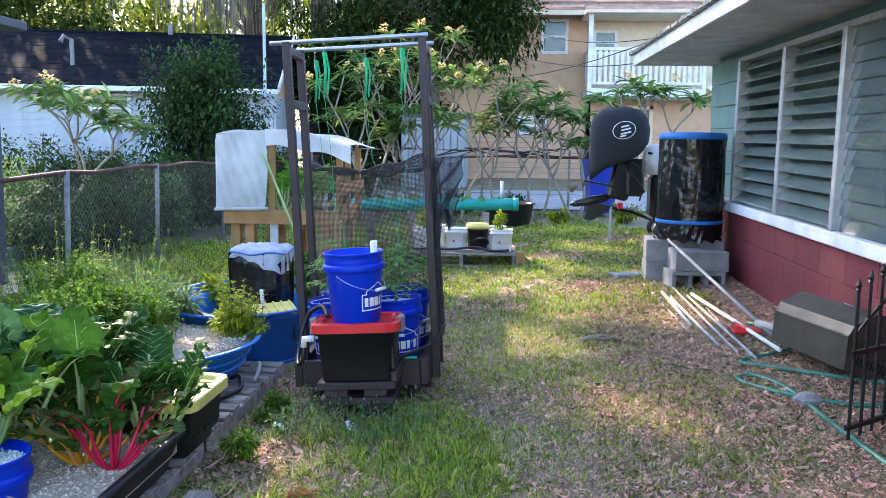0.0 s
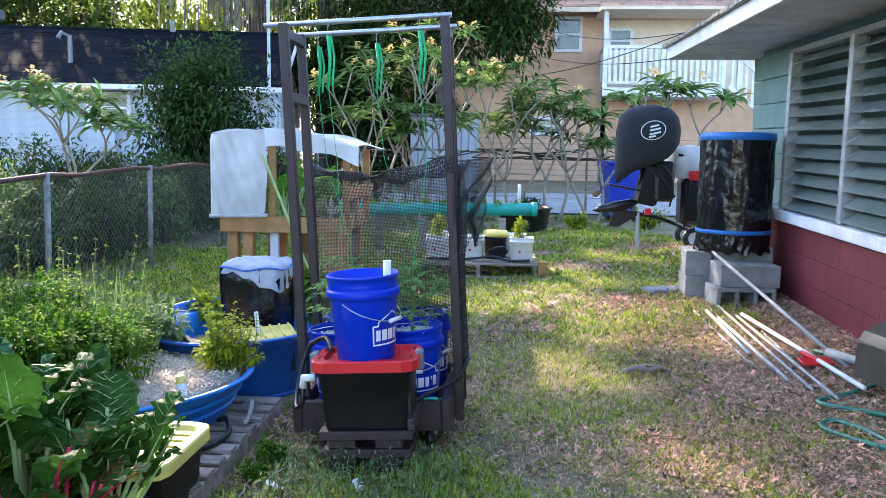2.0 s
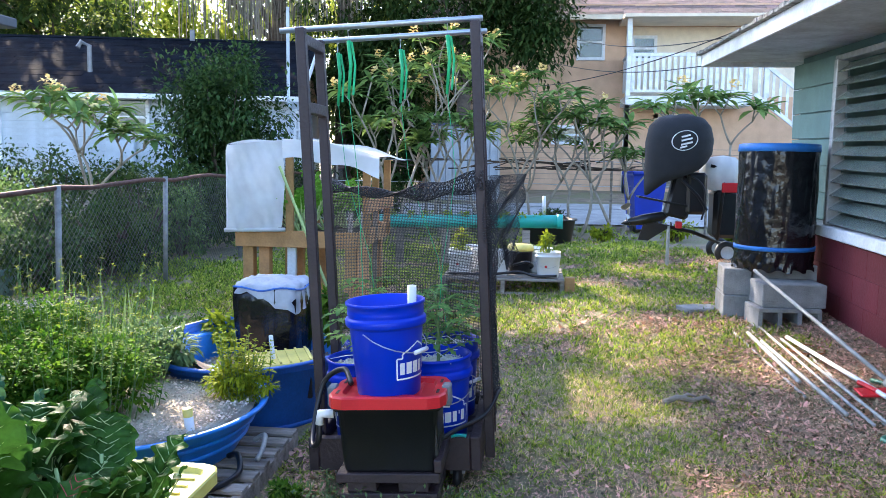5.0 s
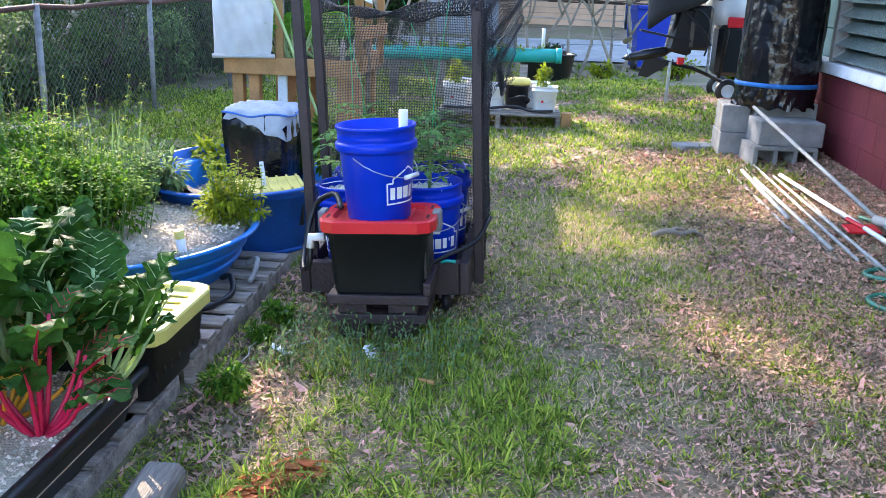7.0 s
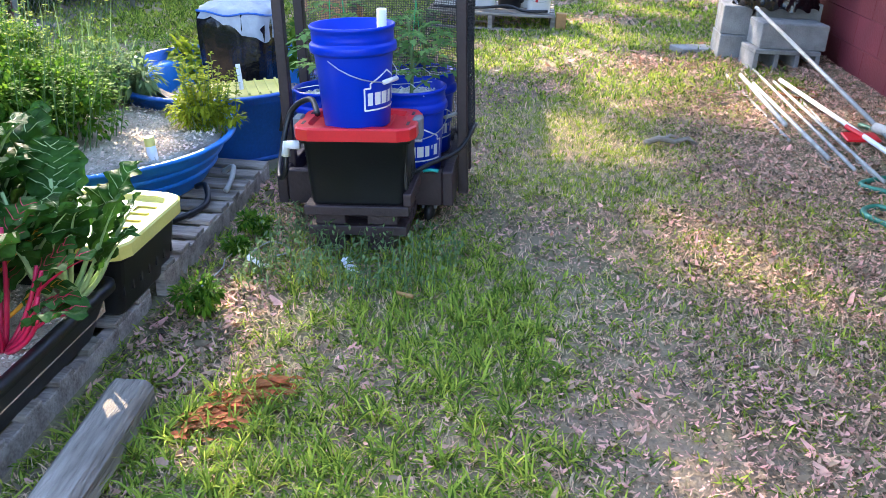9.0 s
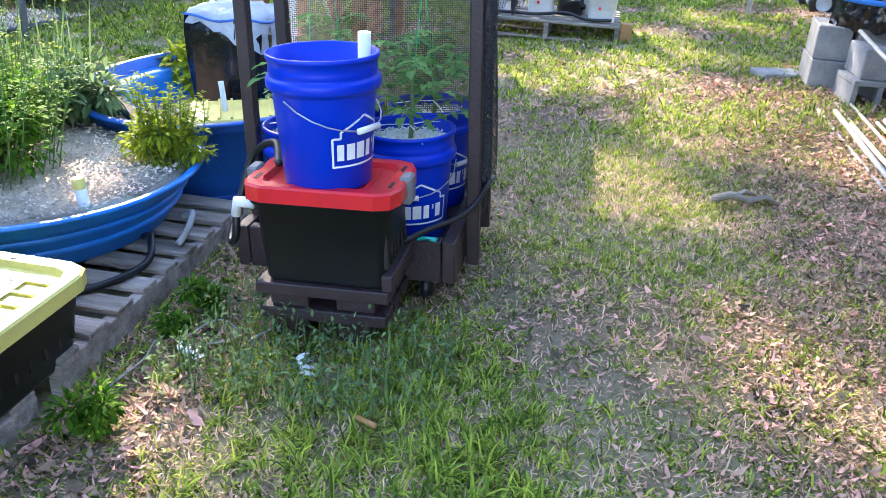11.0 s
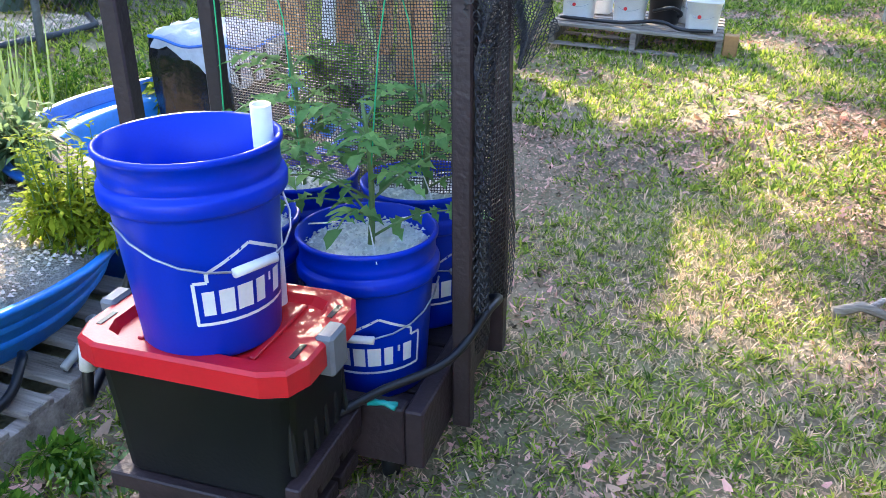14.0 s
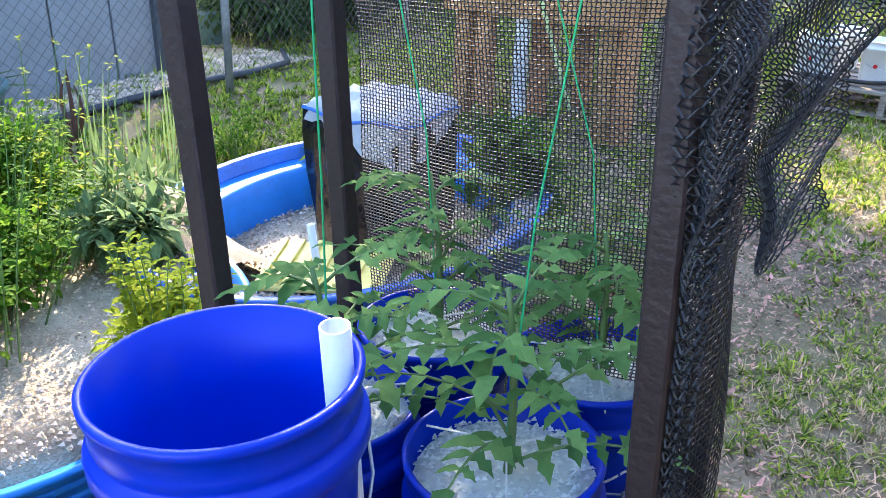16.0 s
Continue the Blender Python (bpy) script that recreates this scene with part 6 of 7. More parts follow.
# ---------------------------------------------------------------- middle: pallet with white buckets, teal pipe, trough, bench
pallet(pose(-0.95, 8.0, h(-0.3, 8.1) + 0.02), 3, 1.12, 0.85, "wooden pallet carrying white growing buckets", M_OLDWOOD, 0.02, 0.13, 7)
pe = thing("pallet_end_block", pose(0.175, 8.02, h(0.2, 8.1)), "sunlit raw wood end block of the pallet", "wood")
part("offcut", box(0, 0.09, 0, 0.09, 0, 0.14, 0.005), M_PINE, pe)
PZ = h(-0.3, 8.1) + 0.152


def white_bucket(m, lab, hz=0.235, r=0.115, square=True, body=M_WHITE, lid=None):
    B = thing("growing_bucket", m, lab, "bucket", "white growing buckets")
    n = 40
    b = bmesh.new()
    prof = [(0.0, 0.0), (0.86, 0.0), (0.88, 0.01), (0.97, hz * 0.8), (1.03, hz * 0.81), (1.03, hz * 0.86), (0.98, hz * 0.87), (1.0, hz * 0.98), (1.03, hz * 0.985), (1.03, hz), (0.95, hz), (0.9, hz * 0.9), (0, hz * 0.9)]
    rings = []
    for q, z in prof:
        if q == 0:
            rings.append([b.verts.new((0, 0, z))])
            continue
        rg_ = []
        for i in range(n):
            a = 2 * math.pi * i / n
            c, s = math.cos(a), math.sin(a)
            p = 0.55 if square else 1.0
            rg_.append(b.verts.new((r * q * math.copysign(abs(c) ** p, c), r * q * math.copysign(abs(s) ** p, s), z)))
        rings.append(rg_)
    for p, q in zip(rings, rings[1:]):
        for i in range(n):
            j = (i + 1) % n
            if len(p) == 1:
                b.faces.new((p[0], q[j], q[i]))
            elif len(q) == 1:
                b.faces.new((p[i], p[j], q[0]))
            else:
                b.faces.new((p[i], p[j], q[j], q[i]))
    part("bucket_body", b, body, B, "", True)
    if lid:
        part("lid", lathe([(0, hz + 0.03), (r * 1.0, hz + 0.025), (r * 1.12, hz + 0.0), (r * 1.12, hz - 0.03), (r, hz - 0.03)], 32), lid, B, "yellow lid", True)
    else:
        part("bail", tube([(r * 1.06 * math.cos(t), -r * 1.06 * math.sin(t) * 0.9 - 0.01, hz * 0.82 - 0.1 * math.sin(t)) for t in [i * math.pi / 10 for i in range(11)]], 0.002, 5), M_STEEL, B)
        part("sticker", lathe([(0, 0.002), (0.012, 0.002), (0.012, 0)], 16), M_RED, B, "small round red sticker", m=pose(-0.02, -r * 1.0 - 0.004, hz * 0.45, 90, 0, 0))
    return B


for i, (x, y) in enumerate(((-0.80, 8.25), (-0.46, 8.27), (0.02, 8.22), (-0.05, 8.55), (-0.72, 8.6))):
    white_bucket(pose(x, y, PZ), "white square growing bucket with bail handle on the pallet")
    if i in (0, 2):
        bushy(pose(x, y, PZ + 0.215), 60 + i, 0.09, 0.09, 0.11, 260, 0.05, L_LIME, "small lime-green seedling in a white bucket", "seedling", 0.4, 8, 8)
white_bucket(pose(-0.24, 8.42, PZ), "black reservoir bucket with a yellow lid on the pallet", 0.25, 0.115, False, M_BLACKP, M_YELLOW2)
hose_thing("feed_hose", [(-0.9, 8.12, PZ + 0.02), (-0.5, 8.06, PZ + 0.03), (-0.25, 8.12, PZ + 0.05), (-0.1, 8.08, PZ + 0.02), (0.1, 8.06, PZ + 0.03)], 0.012, M_BLACKP, "black feed hose along the pallet edge")
hose_thing("feed_hose", [(-0.3, 8.2, PZ + 0.1), (-0.18, 8.14, PZ + 0.14), (-0.12, 8.3, PZ + 0.08), (-0.2, 8.5, PZ + 0.02)], 0.012, M_BLACKP, "black feed hose between the buckets")

tp = thing("growing_pipe", pose(-1.95, 10.2, 0.565, 0, 0, 0.5), "long teal pvc growing pipe on short posts", "pipe")
part("pipe", tube([(0, 0, 0), (2.12, 0, 0.035)], 0.078, 20), M_TEAL, tp, "teal pvc pipe", True)
part("end_cap", tube([(2.10, 0, 0.035), (2.17, 0, 0.036)], 0.085, 20), M_TEAL, tp, "", True)
part("coupling", tube([(0.95, 0, 0.015), (1.05, 0, 0.017)], 0.083, 20), M_TEAL, tp, "", True)
for x in (0.25, 0.8, 1.75):
    part("support_post", box(x - 0.045, x + 0.045, -0.045, 0.045, -0.49, -0.077, 0.005), M_OLDWOOD, tp)
part("standpipe", tube([(1.95, 0.02, 0.1), (1.95, 0.02, 0.33)], 0.02, 10), M_WHITE, tp, "white standpipe", True)
for i in range(9):
    bushy(pose(-1.8 + i * 0.22, 10.2, 0.63), 70 + i, 0.09, 0.06, 0.04, 60, 0.05, L_LIME, "small lettuce seedling in the teal pipe", "seedling", 0.5, 4, 5)
tr = thing("water_trough", pose(0.1, 12.6, h(0.1, 12.6)), "round black rubber water trough on the grass", "trough")
part("trough_shell", lathe([(0, 0), (0.32, 0), (0.34, 0.02), (0.39, 0.34), (0.42, 0.35), (0.42, 0.37), (0.38, 0.37), (0.33, 0.05), (0, 0.05)], 40), M_BLACKP, tr, "", True)
part("water", lathe([(0, 0.31), (0.375, 0.31), (0.37, 0.29)], 32), M_CONC, tr, "pale filling")


def bench():
    B = thing("potting_bench", pose(-2.45, 6.75, h(-2, 7)), "raised pine planter bench with plastic sheet cover", "bench")
    W, D, top = 1.0, 1.25, 0.72
    part("apron", box(0, W, 0, 0.038, top - 0.13, top, 0.004), M_PINE, B)
    part("apron", box(0, W, D - 0.038, D, top - 0.13, top, 0.004), M_PINE, B)
    part("apron", box(W - 0.038, W, 0.039, D - 0.039, top - 0.13, top, 0.004), M_PINE, B)
    part("apron", box(0, 0.038, 0.039, D - 0.039, top - 0.13, top, 0.004), M_PINE, B)
    part("bed", box(0.04, W - 0.04, 0.04, D - 0.04, top - 0.12, top - 0.03), M_EARTH, B)
    for x, y in ((0.04, 0.02), (0.17, 0.02), (W - 0.14, 0.02), (W - 0.05, 0.05), (0.04, D - 0.12), (W - 0.14, D - 0.12), (0.5, 0.6), (0.36, 0.3)):
        part("leg", box(x, x + 0.085, y + 0.04, y + 0.125, 0, top - 0.131, 0.004), M_PINE, B)
    part("leg", box(0.40, 0.47, 0.06, 0.1, 0, top - 0.131, 0.004), M_WPAINT, B, "white painted leg")
    for x, y, hz in ((0.40, 0.06, 1.36), (W - 0.03, 0.25, 1.25), (W - 0.03, D - 0.08, 1.28), (W - 0.14, D - 0.05, 1.28)):
        part("upright", box(x, x + 0.06, y - 0.04, y, top - 0.1, hz, 0.004), M_PINE, B)
    part("side_rail", box(W + 0.002, W + 0.036, 0.1, D + 0.05, 0.86, 0.96, 0.004), M_PINE, B, "pale pine side rail")
    part("stay", tube([(0.38, -0.06, 1.22), (0.80, -0.08, 0.2)], 0.012, 6), M_STEMW, B, "thin green prop stick")
    for x in (0.88, 0.93, 0.98):
        part("picket", box(x, x + 0.035, 0.1 + (x - 0.88) * 5, 0.12 + (x - 0.88) * 5, 0.02, 0.86), M_WPAINT if x == 0.93 else M_OLDWOOD, B)
    # plastic sheet: front curtain at one end and a roof over the rest
    vs, fs = [], []
    n = 16
    for j in range(n + 1):
        for i in range(n + 1):
            u, v = i / n, j / n
            vs.append((-0.04 + 0.43 * u - 0.02 * v * (1 - u) + 0.03 * u * math.sin(3 * v), -0.05 + 0.024 * math.sin(9 * u + 2 * v) - 0.012 * math.sin(14 * v + 5 * u) + 0.008 * math.sin(31 * u - 17 * v), 1.378 + 0.045 * u - 0.67 * v))
    for j in range(n + 1):
        for i in range(n + 1):
            u, v = i / n, j / n
            vs.append((-0.045 + 1.20 * u, -0.05 + 1.35 * v, 1.34 + 0.09 * math.sin(math.pi * (0.15 + 0.8 * u)) - 0.12 * (u - 0.5) * (u > 0.5) + 0.014 * math.sin(13 * u + 5 * v)))
    for j in range(n + 1):
        for i in range(n + 1):
            u, v = i / n, j / n
            vs.append((0.40 + 0.755 * u, -0.055 + 0.012 * math.sin(12 * u), 1.43 - 0.13 * u * u - 0.15 * v + 0.014 * v * math.sin(11 * u)))
    for j in range(n + 1):
        for i in range(n + 1):
            u, v = i / n, j / n
            vs.append((-0.05 + 0.008 * math.sin(8 * u), -0.05 + 1.3 * u, 1.34 - 0.6 * v))
    for o, (nm, lab) in enumerate((("curtain", "creased white plastic curtain"), ("cover_sheet", "translucent white plastic roof sheet"), ("valance", "hanging edge of the plastic sheet"), ("end_sheet", "plastic sheet closing the bench end"))):
        fs = []
        for j in range(n):
            for i in range(n):
                a = j * (n + 1) + i
                fs.append((a, a + 1, a + n + 2, a + n + 1))
        tagged(soup(nm, vs[o * (n + 1) ** 2:(o + 1) * (n + 1) ** 2], fs, M_SHEET, B, smooth=True), lab)
    part("hem_roll", tube([(-0.06, -0.06, 0.72), (0.42, -0.06, 0.735)], 0.016, 8), M_SHEET, B, "", True)
    return B


bench()
for i, (x, y) in enumerate(((-1.98, 7.0), (-1.85, 7.3), (-2.15, 7.35), (-1.75, 7.6))):
    chard(pose(x, y, h(-2, 7) + 0.68), 80 + i, M_STEMW, 13, "bright green leafy vegetable growing in the bench", L_LETTUCE, 1.5, "leafy_green", 1.2)


# ---------------------------------------------------------------- chain-link fence and gravel border
def chain_fence():
    F = thing("chain_link_fence", pose(-3.75, 3.0, 0.0), "old chain-link fence with a rusty top rail", "fence")
    L = 13.0
    rail = [(0.02 * math.sin(k * 1.3), k * L / 26, h(-3.75, 3 + k * L / 26) + 1.03 + 0.015 * math.sin(k * 2.1)) for k in range(27)]
    part("top_rail", tube(rail, 0.02, 8), M_RUST, F, "rusty vine-wrapped top rail", True)
    for y in (1.4, 3.45, 5.3, 7.4, 9.6, 12.0):
        z = h(-3.75, 3 + y)
        part("post", tube([(0, y, z - 0.05), (0.02, y, z + 1.06)], 0.024, 10), M_OLDSTEEL, F, "grey galvanised post", True)
    vs, fs = [], []
    p, r = 0.065, 0.0014

    def wire(a, b):
        i0 = len(vs)
        vs.extend([(a[0] - r, a[1], a[2]), (a[0] + r, a[1] - r, a[2]), (a[0] + r, a[1] + r, a[2]), (b[0] - r, b[1], b[2]), (b[0] + r, b[1] - r, b[2]), (b[0] + r, b[1] + r, b[2])])
        fs.extend([(i0, i0 + 1, i0 + 4, i0 + 3), (i0 + 1, i0 + 2, i0 + 5, i0 + 4), (i0 + 2, i0, i0 + 3, i0 + 5)])

    n = int(L / p)
    for k in range(-16, n):
        for s in (1, -1):
            y0, y1 = (k * p, k * p + 1.0) if s > 0 else (k * p + 1.0, k * p)
            za, zb = 0.0, 1.0
            a, b = Vector((0, y0, za)), Vector((0, y1, zb))
            lo, hi = (0, L)
            t0 = max(0, min(1, (lo - y0) / (y1 - y0))) if s > 0 else max(0, min(1, (hi - y0) / (y1 - y0)))
            t1 = max(0, min(1, (hi - y0) / (y1 - y0))) if s > 0 else max(0, min(1, (lo - y0) / (y1 - y0)))
            if t1 <= t0:
                continue
            A, B = a.lerp(b, t0), a.lerp(b, t1)
            g = h(-3.75, 3 + (A.y + B.y) / 2) + 0.03
            wire((A.x, A.y, A.z + g), (B.x, B.y, B.z + g))
    tagged(soup("mesh_wire", vs, fs, M_WIRE, F), "diamond wire mesh", kind="stuff")
    return F


chain_fence()


def back_fence():
    F = thing("wire_fence", pose(-3.6, 14.9, h(0, 14.9)), "low wire fence tangled with dry vines by the lane", "fence")
    for k in range(5):
        part("post", tube([(k * 1.6, 0, 0), (k * 1.6, 0, 1.22)], 0.022, 8), M_OLDWOOD, F)
    rg = random.Random(6)
    for z in (1.2, 0.8, 0.4):
        part("wire", tube([(k * 0.4, 0.01 * math.sin(k), z + rg.uniform(-0.02, 0.02)) for k in range(17)], 0.006, 5), M_STEEL, F)
    for k in range(16):
        x = rg.uniform(0.5, 6.3)
        part("vine_stem", tube([(x + i * 0.25 * rg.choice((-1, 1)), rg.uniform(-0.05, 0.05), 1.16 + 0.08 * math.sin(i + k) - 0.02 * i * rg.random()) for i in range(4)], 0.012, 5), M_BARK, F)
    return F


back_fence()

rg = random.Random(31)
G = thing("gravel_border", pose(-4.35, 5.6, 0.0), "pale gravel strip with black curved edging", "gravel border")
vs, fs = [], []
nn = 20
for k in range(nn + 1):
    y = -3.2 + 5.0 * k / nn
    wid = 0.34 if y < 0.8 else 0.34 + 0.2 * (y - 0.8)
    if y > 1.4:
        wid *= max(0.05, math.cos((y - 1.4) * 3.2))
    z = h(-4.2, 5.6 + y) + 0.016
    vs += [(-0.5, y, z), (wid, y, z)]
fs = [(2 * k, 2 * k + 1, 2 * k + 3, 2 * k + 2) for k in range(nn)]
soup("gravel_bed", vs, fs, M_GRAVEL, G)
part("edging", tube([(vs[2 * k + 1][0], vs[2 * k + 1][1], vs[2 * k + 1][2] + 0.02) for k in range(nn + 1)], 0.02, 6), M_SLATE, G, "black plastic edging", True)
sv, sf = [], []
for _ in range(5000):
    k = rg.randrange(nn)
    u = rg.random()
    a, b = vs[2 * k], vs[2 * k + 1]
    c = Vector((max(a[0] + 0.4, a[0]) + (b[0] - a[0] - 0.4) * u, a[1] + rg.random() * 0.25, a[2] + 0.006))
    s = rg.uniform(0.008, 0.018)
    i0 = len(sv)
    for p in (Vector((1, 0.2, 0)), Vector((-0.6, 0.8, 0)), Vector((-0.5, -0.9, 0.1)), Vector((0.1, 0.1, 1))):
        sv.append(tuple(c + s * p))
    sf += [(i0, i0 + 1, i0 + 3), (i0 + 1, i0 + 2, i0 + 3), (i0 + 2, i0, i0 + 3)]
tagged(soup("stone", sv, sf, M_STONE, G), kind="stuff")

for x, y, s in ((-4.85, 7.35, 1.0), (-4.05, 5.05, 1.15)):
    P = thing("plant_pot", pose(x, y, h(x, y) + 0.015), "teal glazed pot with spiky pale succulent leaves", "pot")
    part("pot", lathe([(0, 0), (0.10 * s, 0), (0.15 * s, 0.2 * s), (0.17 * s, 0.22 * s), (0.17 * s, 0.25 * s), (0.14 * s, 0.25 * s), (0.13 * s, 0.2 * s), (0, 0.2 * s)], 28), M_POT, P, "", True)
    lv = Leaves()
    for k in range(34):
        d = rdir(rg, 0.25, 1)
        lv.leaf((0, 0, 0.2 * s), d, rg.uniform(0.2, 0.36) * s, 0.03, rg.uniform(0.1, 0.6), 0.4, 4, (0.8, 1, 0.6, 0))
    lv.build("succulent", L_SAGE, P)


# ---------------------------------------------------------------- shrubs and trees
def plumeria(m, seed, hgt, spread, lab, flowers=4, branch=4):
    rg = random.Random(seed)
    T = thing("plumeria_tree", m, lab, "tree")
    tr, lv = bmesh.new(), Leaves()
    tips = []

    def grow(p, d, ln, r, depth):
        q = p + d * ln
        mid = p + d * ln * 0.5 + 0.2 * ln * rdir(rg)
        tube(curve(p, mid, q, 4), r, 7, tr, r * 0.75)
        if depth == 0:
            tips.append((q, d))
            return
        n = rg.choice((2, 2, 3))
        a0 = rg.uniform(0, 6.28)
        for k in range(n):
            a = a0 + k * 6.283 / n
            side = Vector((math.cos(a), math.sin(a), 0))
            e = (d * 0.75 + side * spread + Vector((0, 0, 0.45))).normalized()
            grow(q, e, ln * rg.uniform(0.6, 0.85), r * 0.72, depth - 1)

    for b in range(branch):
        a = b * 6.283 / branch + rg.uniform(-0.4, 0.4)
        lean = rg.uniform(0.12, 0.5)
        grow(Vector((0.04 * math.cos(a), 0.04 * math.sin(a), -0.03)), Vector((lean * math.cos(a), lean * math.sin(a), 1)).normalized(), hgt * rg.uniform(0.24, 0.42), 0.028, rg.choice((2, 2, 3)))
    for q, d in tips:
        for k in range(rg.randrange(11, 20)):
            a = k * 2.4
            e = (d * rg.uniform(0.1, 0.9) + Vector((math.cos(a), math.sin(a), rg.uniform(-0.2, 0.4)))).normalized()
            ln = rg.uniform(0.24, 0.40)
            lv.leaf(q - d * rg.uniform(0, 0.12), e, ln, ln * 0.24, rg.uniform(0.2, 0.6), 0.35, 4, (0.12, 0.7, 1.0, 0.75, 0.0))
    rg.shuffle(tips)
    for q, d in sorted(tips, key=lambda t: -t[0].z)[:flowers]:
        fl = Leaves()
        for k in range(22):
            c = q + d * 0.1 + 0.055 * rdir(rg)
            fl.leaf(c, rdir(rg, -0.2, 1), 0.065, 0.05, 0.2, 0.2, 2, (0.3, 1, 0.3))
        tagged(fl.build("blossom", M_FLOWER, T), kind="stuff")
    part("branch", tr, M_PALEBARK, T, "smooth pale forked branches", True)
    lv.build("foliage", L_PLUM, T)
    return T


plumeria(pose(-5.55, 9.6, h(-5.5, 9.6)), 103, 2.2, 0.85, "plumeria tree with long leaves and cream flowers by the fence", 6, 1)
for i, (x, y, hg_) in enumerate(((-2.35, 13.6, 3.2), (-1.6, 14.0, 3.1), (-0.75, 13.7, 2.9), (-0.1, 14.2, 2.7), (0.6, 13.9, 2.5), (1.25, 14.0, 2.4))):
    plumeria(pose(x, y, h(x, y)), 110 + i, hg_, 0.62, "plumeria tree with pale trunks and cream flowers", (10, 8, 7, 6, 4, 3)[i], (3, 3, 2, 2, 2, 2)[i])
plumeria(pose(2.55, 11.6, h(2.4, 11.6)), 131, 2.0, 0.7, "young sunlit plumeria beside the house corner", 3, 2)


def shrub(m, seed, rx, ry, rz, n, size, material, lab, name="shrub", clumps=40, width=0.5):
    rg = random.Random(seed)
    S = thing(name, m, lab, "shrub")
    tr = bmesh.new()
    for k in range(9):
        d = rdir(rg, 0.4, 1)
        tube(curve((0.05 * d.x, 0.05 * d.y, -0.05), (0.3 * d.x * rx, 0.3 * d.y * ry, rz * 0.8), (0.75 * d.x * rx, 0.75 * d.y * ry, rz * (1 + 0.6 * d.z)), 5), 0.03, 6, tr, 0.008)
    tagged(part("stem", tr, M_BARK, S), kind="stuff")
    lv = Leaves()
    clump_leaves(rg, lv, (0, 0, rz), rx, ry, rz, n, size, width, 0.3, clumps)
    lv.build("crown", material, S)
    return S


for x, y, z_, rz_ in ((-3.5, 21.5, 0.5, 1.6), (-4.4, 23.0, 0.5, 1.9), (-2.3, 22.0, 0.5, 1.4), (-5.1, 25.0, 0.5, 2.1), (-6.0, 27.0, 0.5, 2.3), (-3.6, 26.0, 0.5, 2.3)):
    shrub(pose(x, y, z_), int(200 + y * 3), 1.2, 0.9, rz_, 6000, 0.14, L_OAK, "dark leafy undergrowth between the two houses", "undergrowth", 40)
shrub(pose(-4.75, 12.4, h(-4.7, 12.4) + 0.1), 201, 1.08, 1.0, 1.5, 19000, 0.085, L_BUSH, "tall rounded dark green privet bush", "privet_bush", 90)
for i, (x, y, rx_, rz_) in enumerate(((-6.6, 11.2, 0.9, 0.7), (-5.3, 11.0, 0.9, 0.62), (-7.9, 11.6, 1.0, 0.75), (-4.45, 10.9, 0.6, 0.68), (-9.4, 12.0, 1.0, 0.6), (-3.9, 13.6, 0.7, 0.65), (-4.3, 14.6, 0.8, 0.7), (-3.0, 15.0, 0.9, 0.5), (-6.0, 15.6, 1.0, 0.7), (-8.2, 15.8, 1.1, 0.6))):
    shrub(pose(x, y, h(x, y)), 210 + i, rx_, 0.6, rz_, 3600, 0.075, L_VINE if i % 2 else L_BUSH, "tangled green vine and fern undergrowth behind the fence", "undergrowth", 30)
for i, (x, y, rx_, rz_) in enumerate(((-4.5, 8.6, 0.55, 0.42), (-4.65, 9.6, 0.6, 0.5), (-4.5, 10.4, 0.5, 0.48), (-4.6, 11.3, 0.6, 0.52), (-5.3, 8.9, 0.6, 0.42), (-6.3, 9.9, 0.8, 0.5), (-4.5, 12.3, 0.5, 0.5), (-4.6, 7.7, 0.5, 0.36), (-5.8, 8.2, 0.7, 0.4))):
    shrub(pose(x, y, h(x, y)), 250 + i, rx_, 0.55, rz_, 4200, 0.06, (L_VINE, L_BUSH, L_PLUM)[i % 3], "tangled vines and ferns growing against the wire fence", "undergrowth", 26)
for i, (x, y, s) in enumerate(((0.2, 14.7, 0.4), (-0.9, 15.1, 0.45), (1.9, 12.6, 0.3), (2.3, 10.6, 0.28), (0.9, 12.9, 0.2))):
    shrub(pose(x, y, h(x, y)), 230 + i, s, s * 0.8, s * 0.6, 700, 0.06, L_LIME if i > 1 else L_VINE, "low leafy weeds at the yard edge", "weed", 10)


GAPS = [(0.13, 7.0, 0.45), (0.55, 7.6, 0.3), (1.15, 8.9, 0.42), (0.95, 6.05, 0.5), (1.9, 10.2, 0.5), (0.4, 8.4, 0.3), (-1.7, 3.3, 0.75), (-2.0, 4.0, 0.7), (-1.8, 2.3, 0.35), (0.25, 4.8, 0.32), (0.55, 5.6, 0.28), (1.2, 5.3, 0.3), (-1.0, 12.0, 0.6), (0.8, 12.3, 0.8), (1.9, 9.3, 0.5)]
GAPS += [(random.Random(k).uniform(-1.0, 1.7), random.Random(k + 50).uniform(2.6, 11.5), random.Random(k + 90).uniform(0.13, 0.24)) for k in range(30) if k < 12 or random.Random(k + 50).uniform(2.6, 11.5) > 4.6]


def thin(lv, m):
    """Opens sky gaps in a crown: leaves near a few sunbeams are left out."""
    v = np.array([m @ Vector(p) for p in lv.v])
    f = np.array(lv.f)
    c = v[f[:, 0]]
    keep = np.ones(len(f), bool)
    d = np.array(SUN_DIR)
    for x, y, r in GAPS:
        o = c - np.array((x, y, h(x, y)))
        keep &= np.linalg.norm(o - np.outer(o @ d, d), axis=1) > r
    lv.f = [tuple(int(i) for i in q) for q in f[keep]]


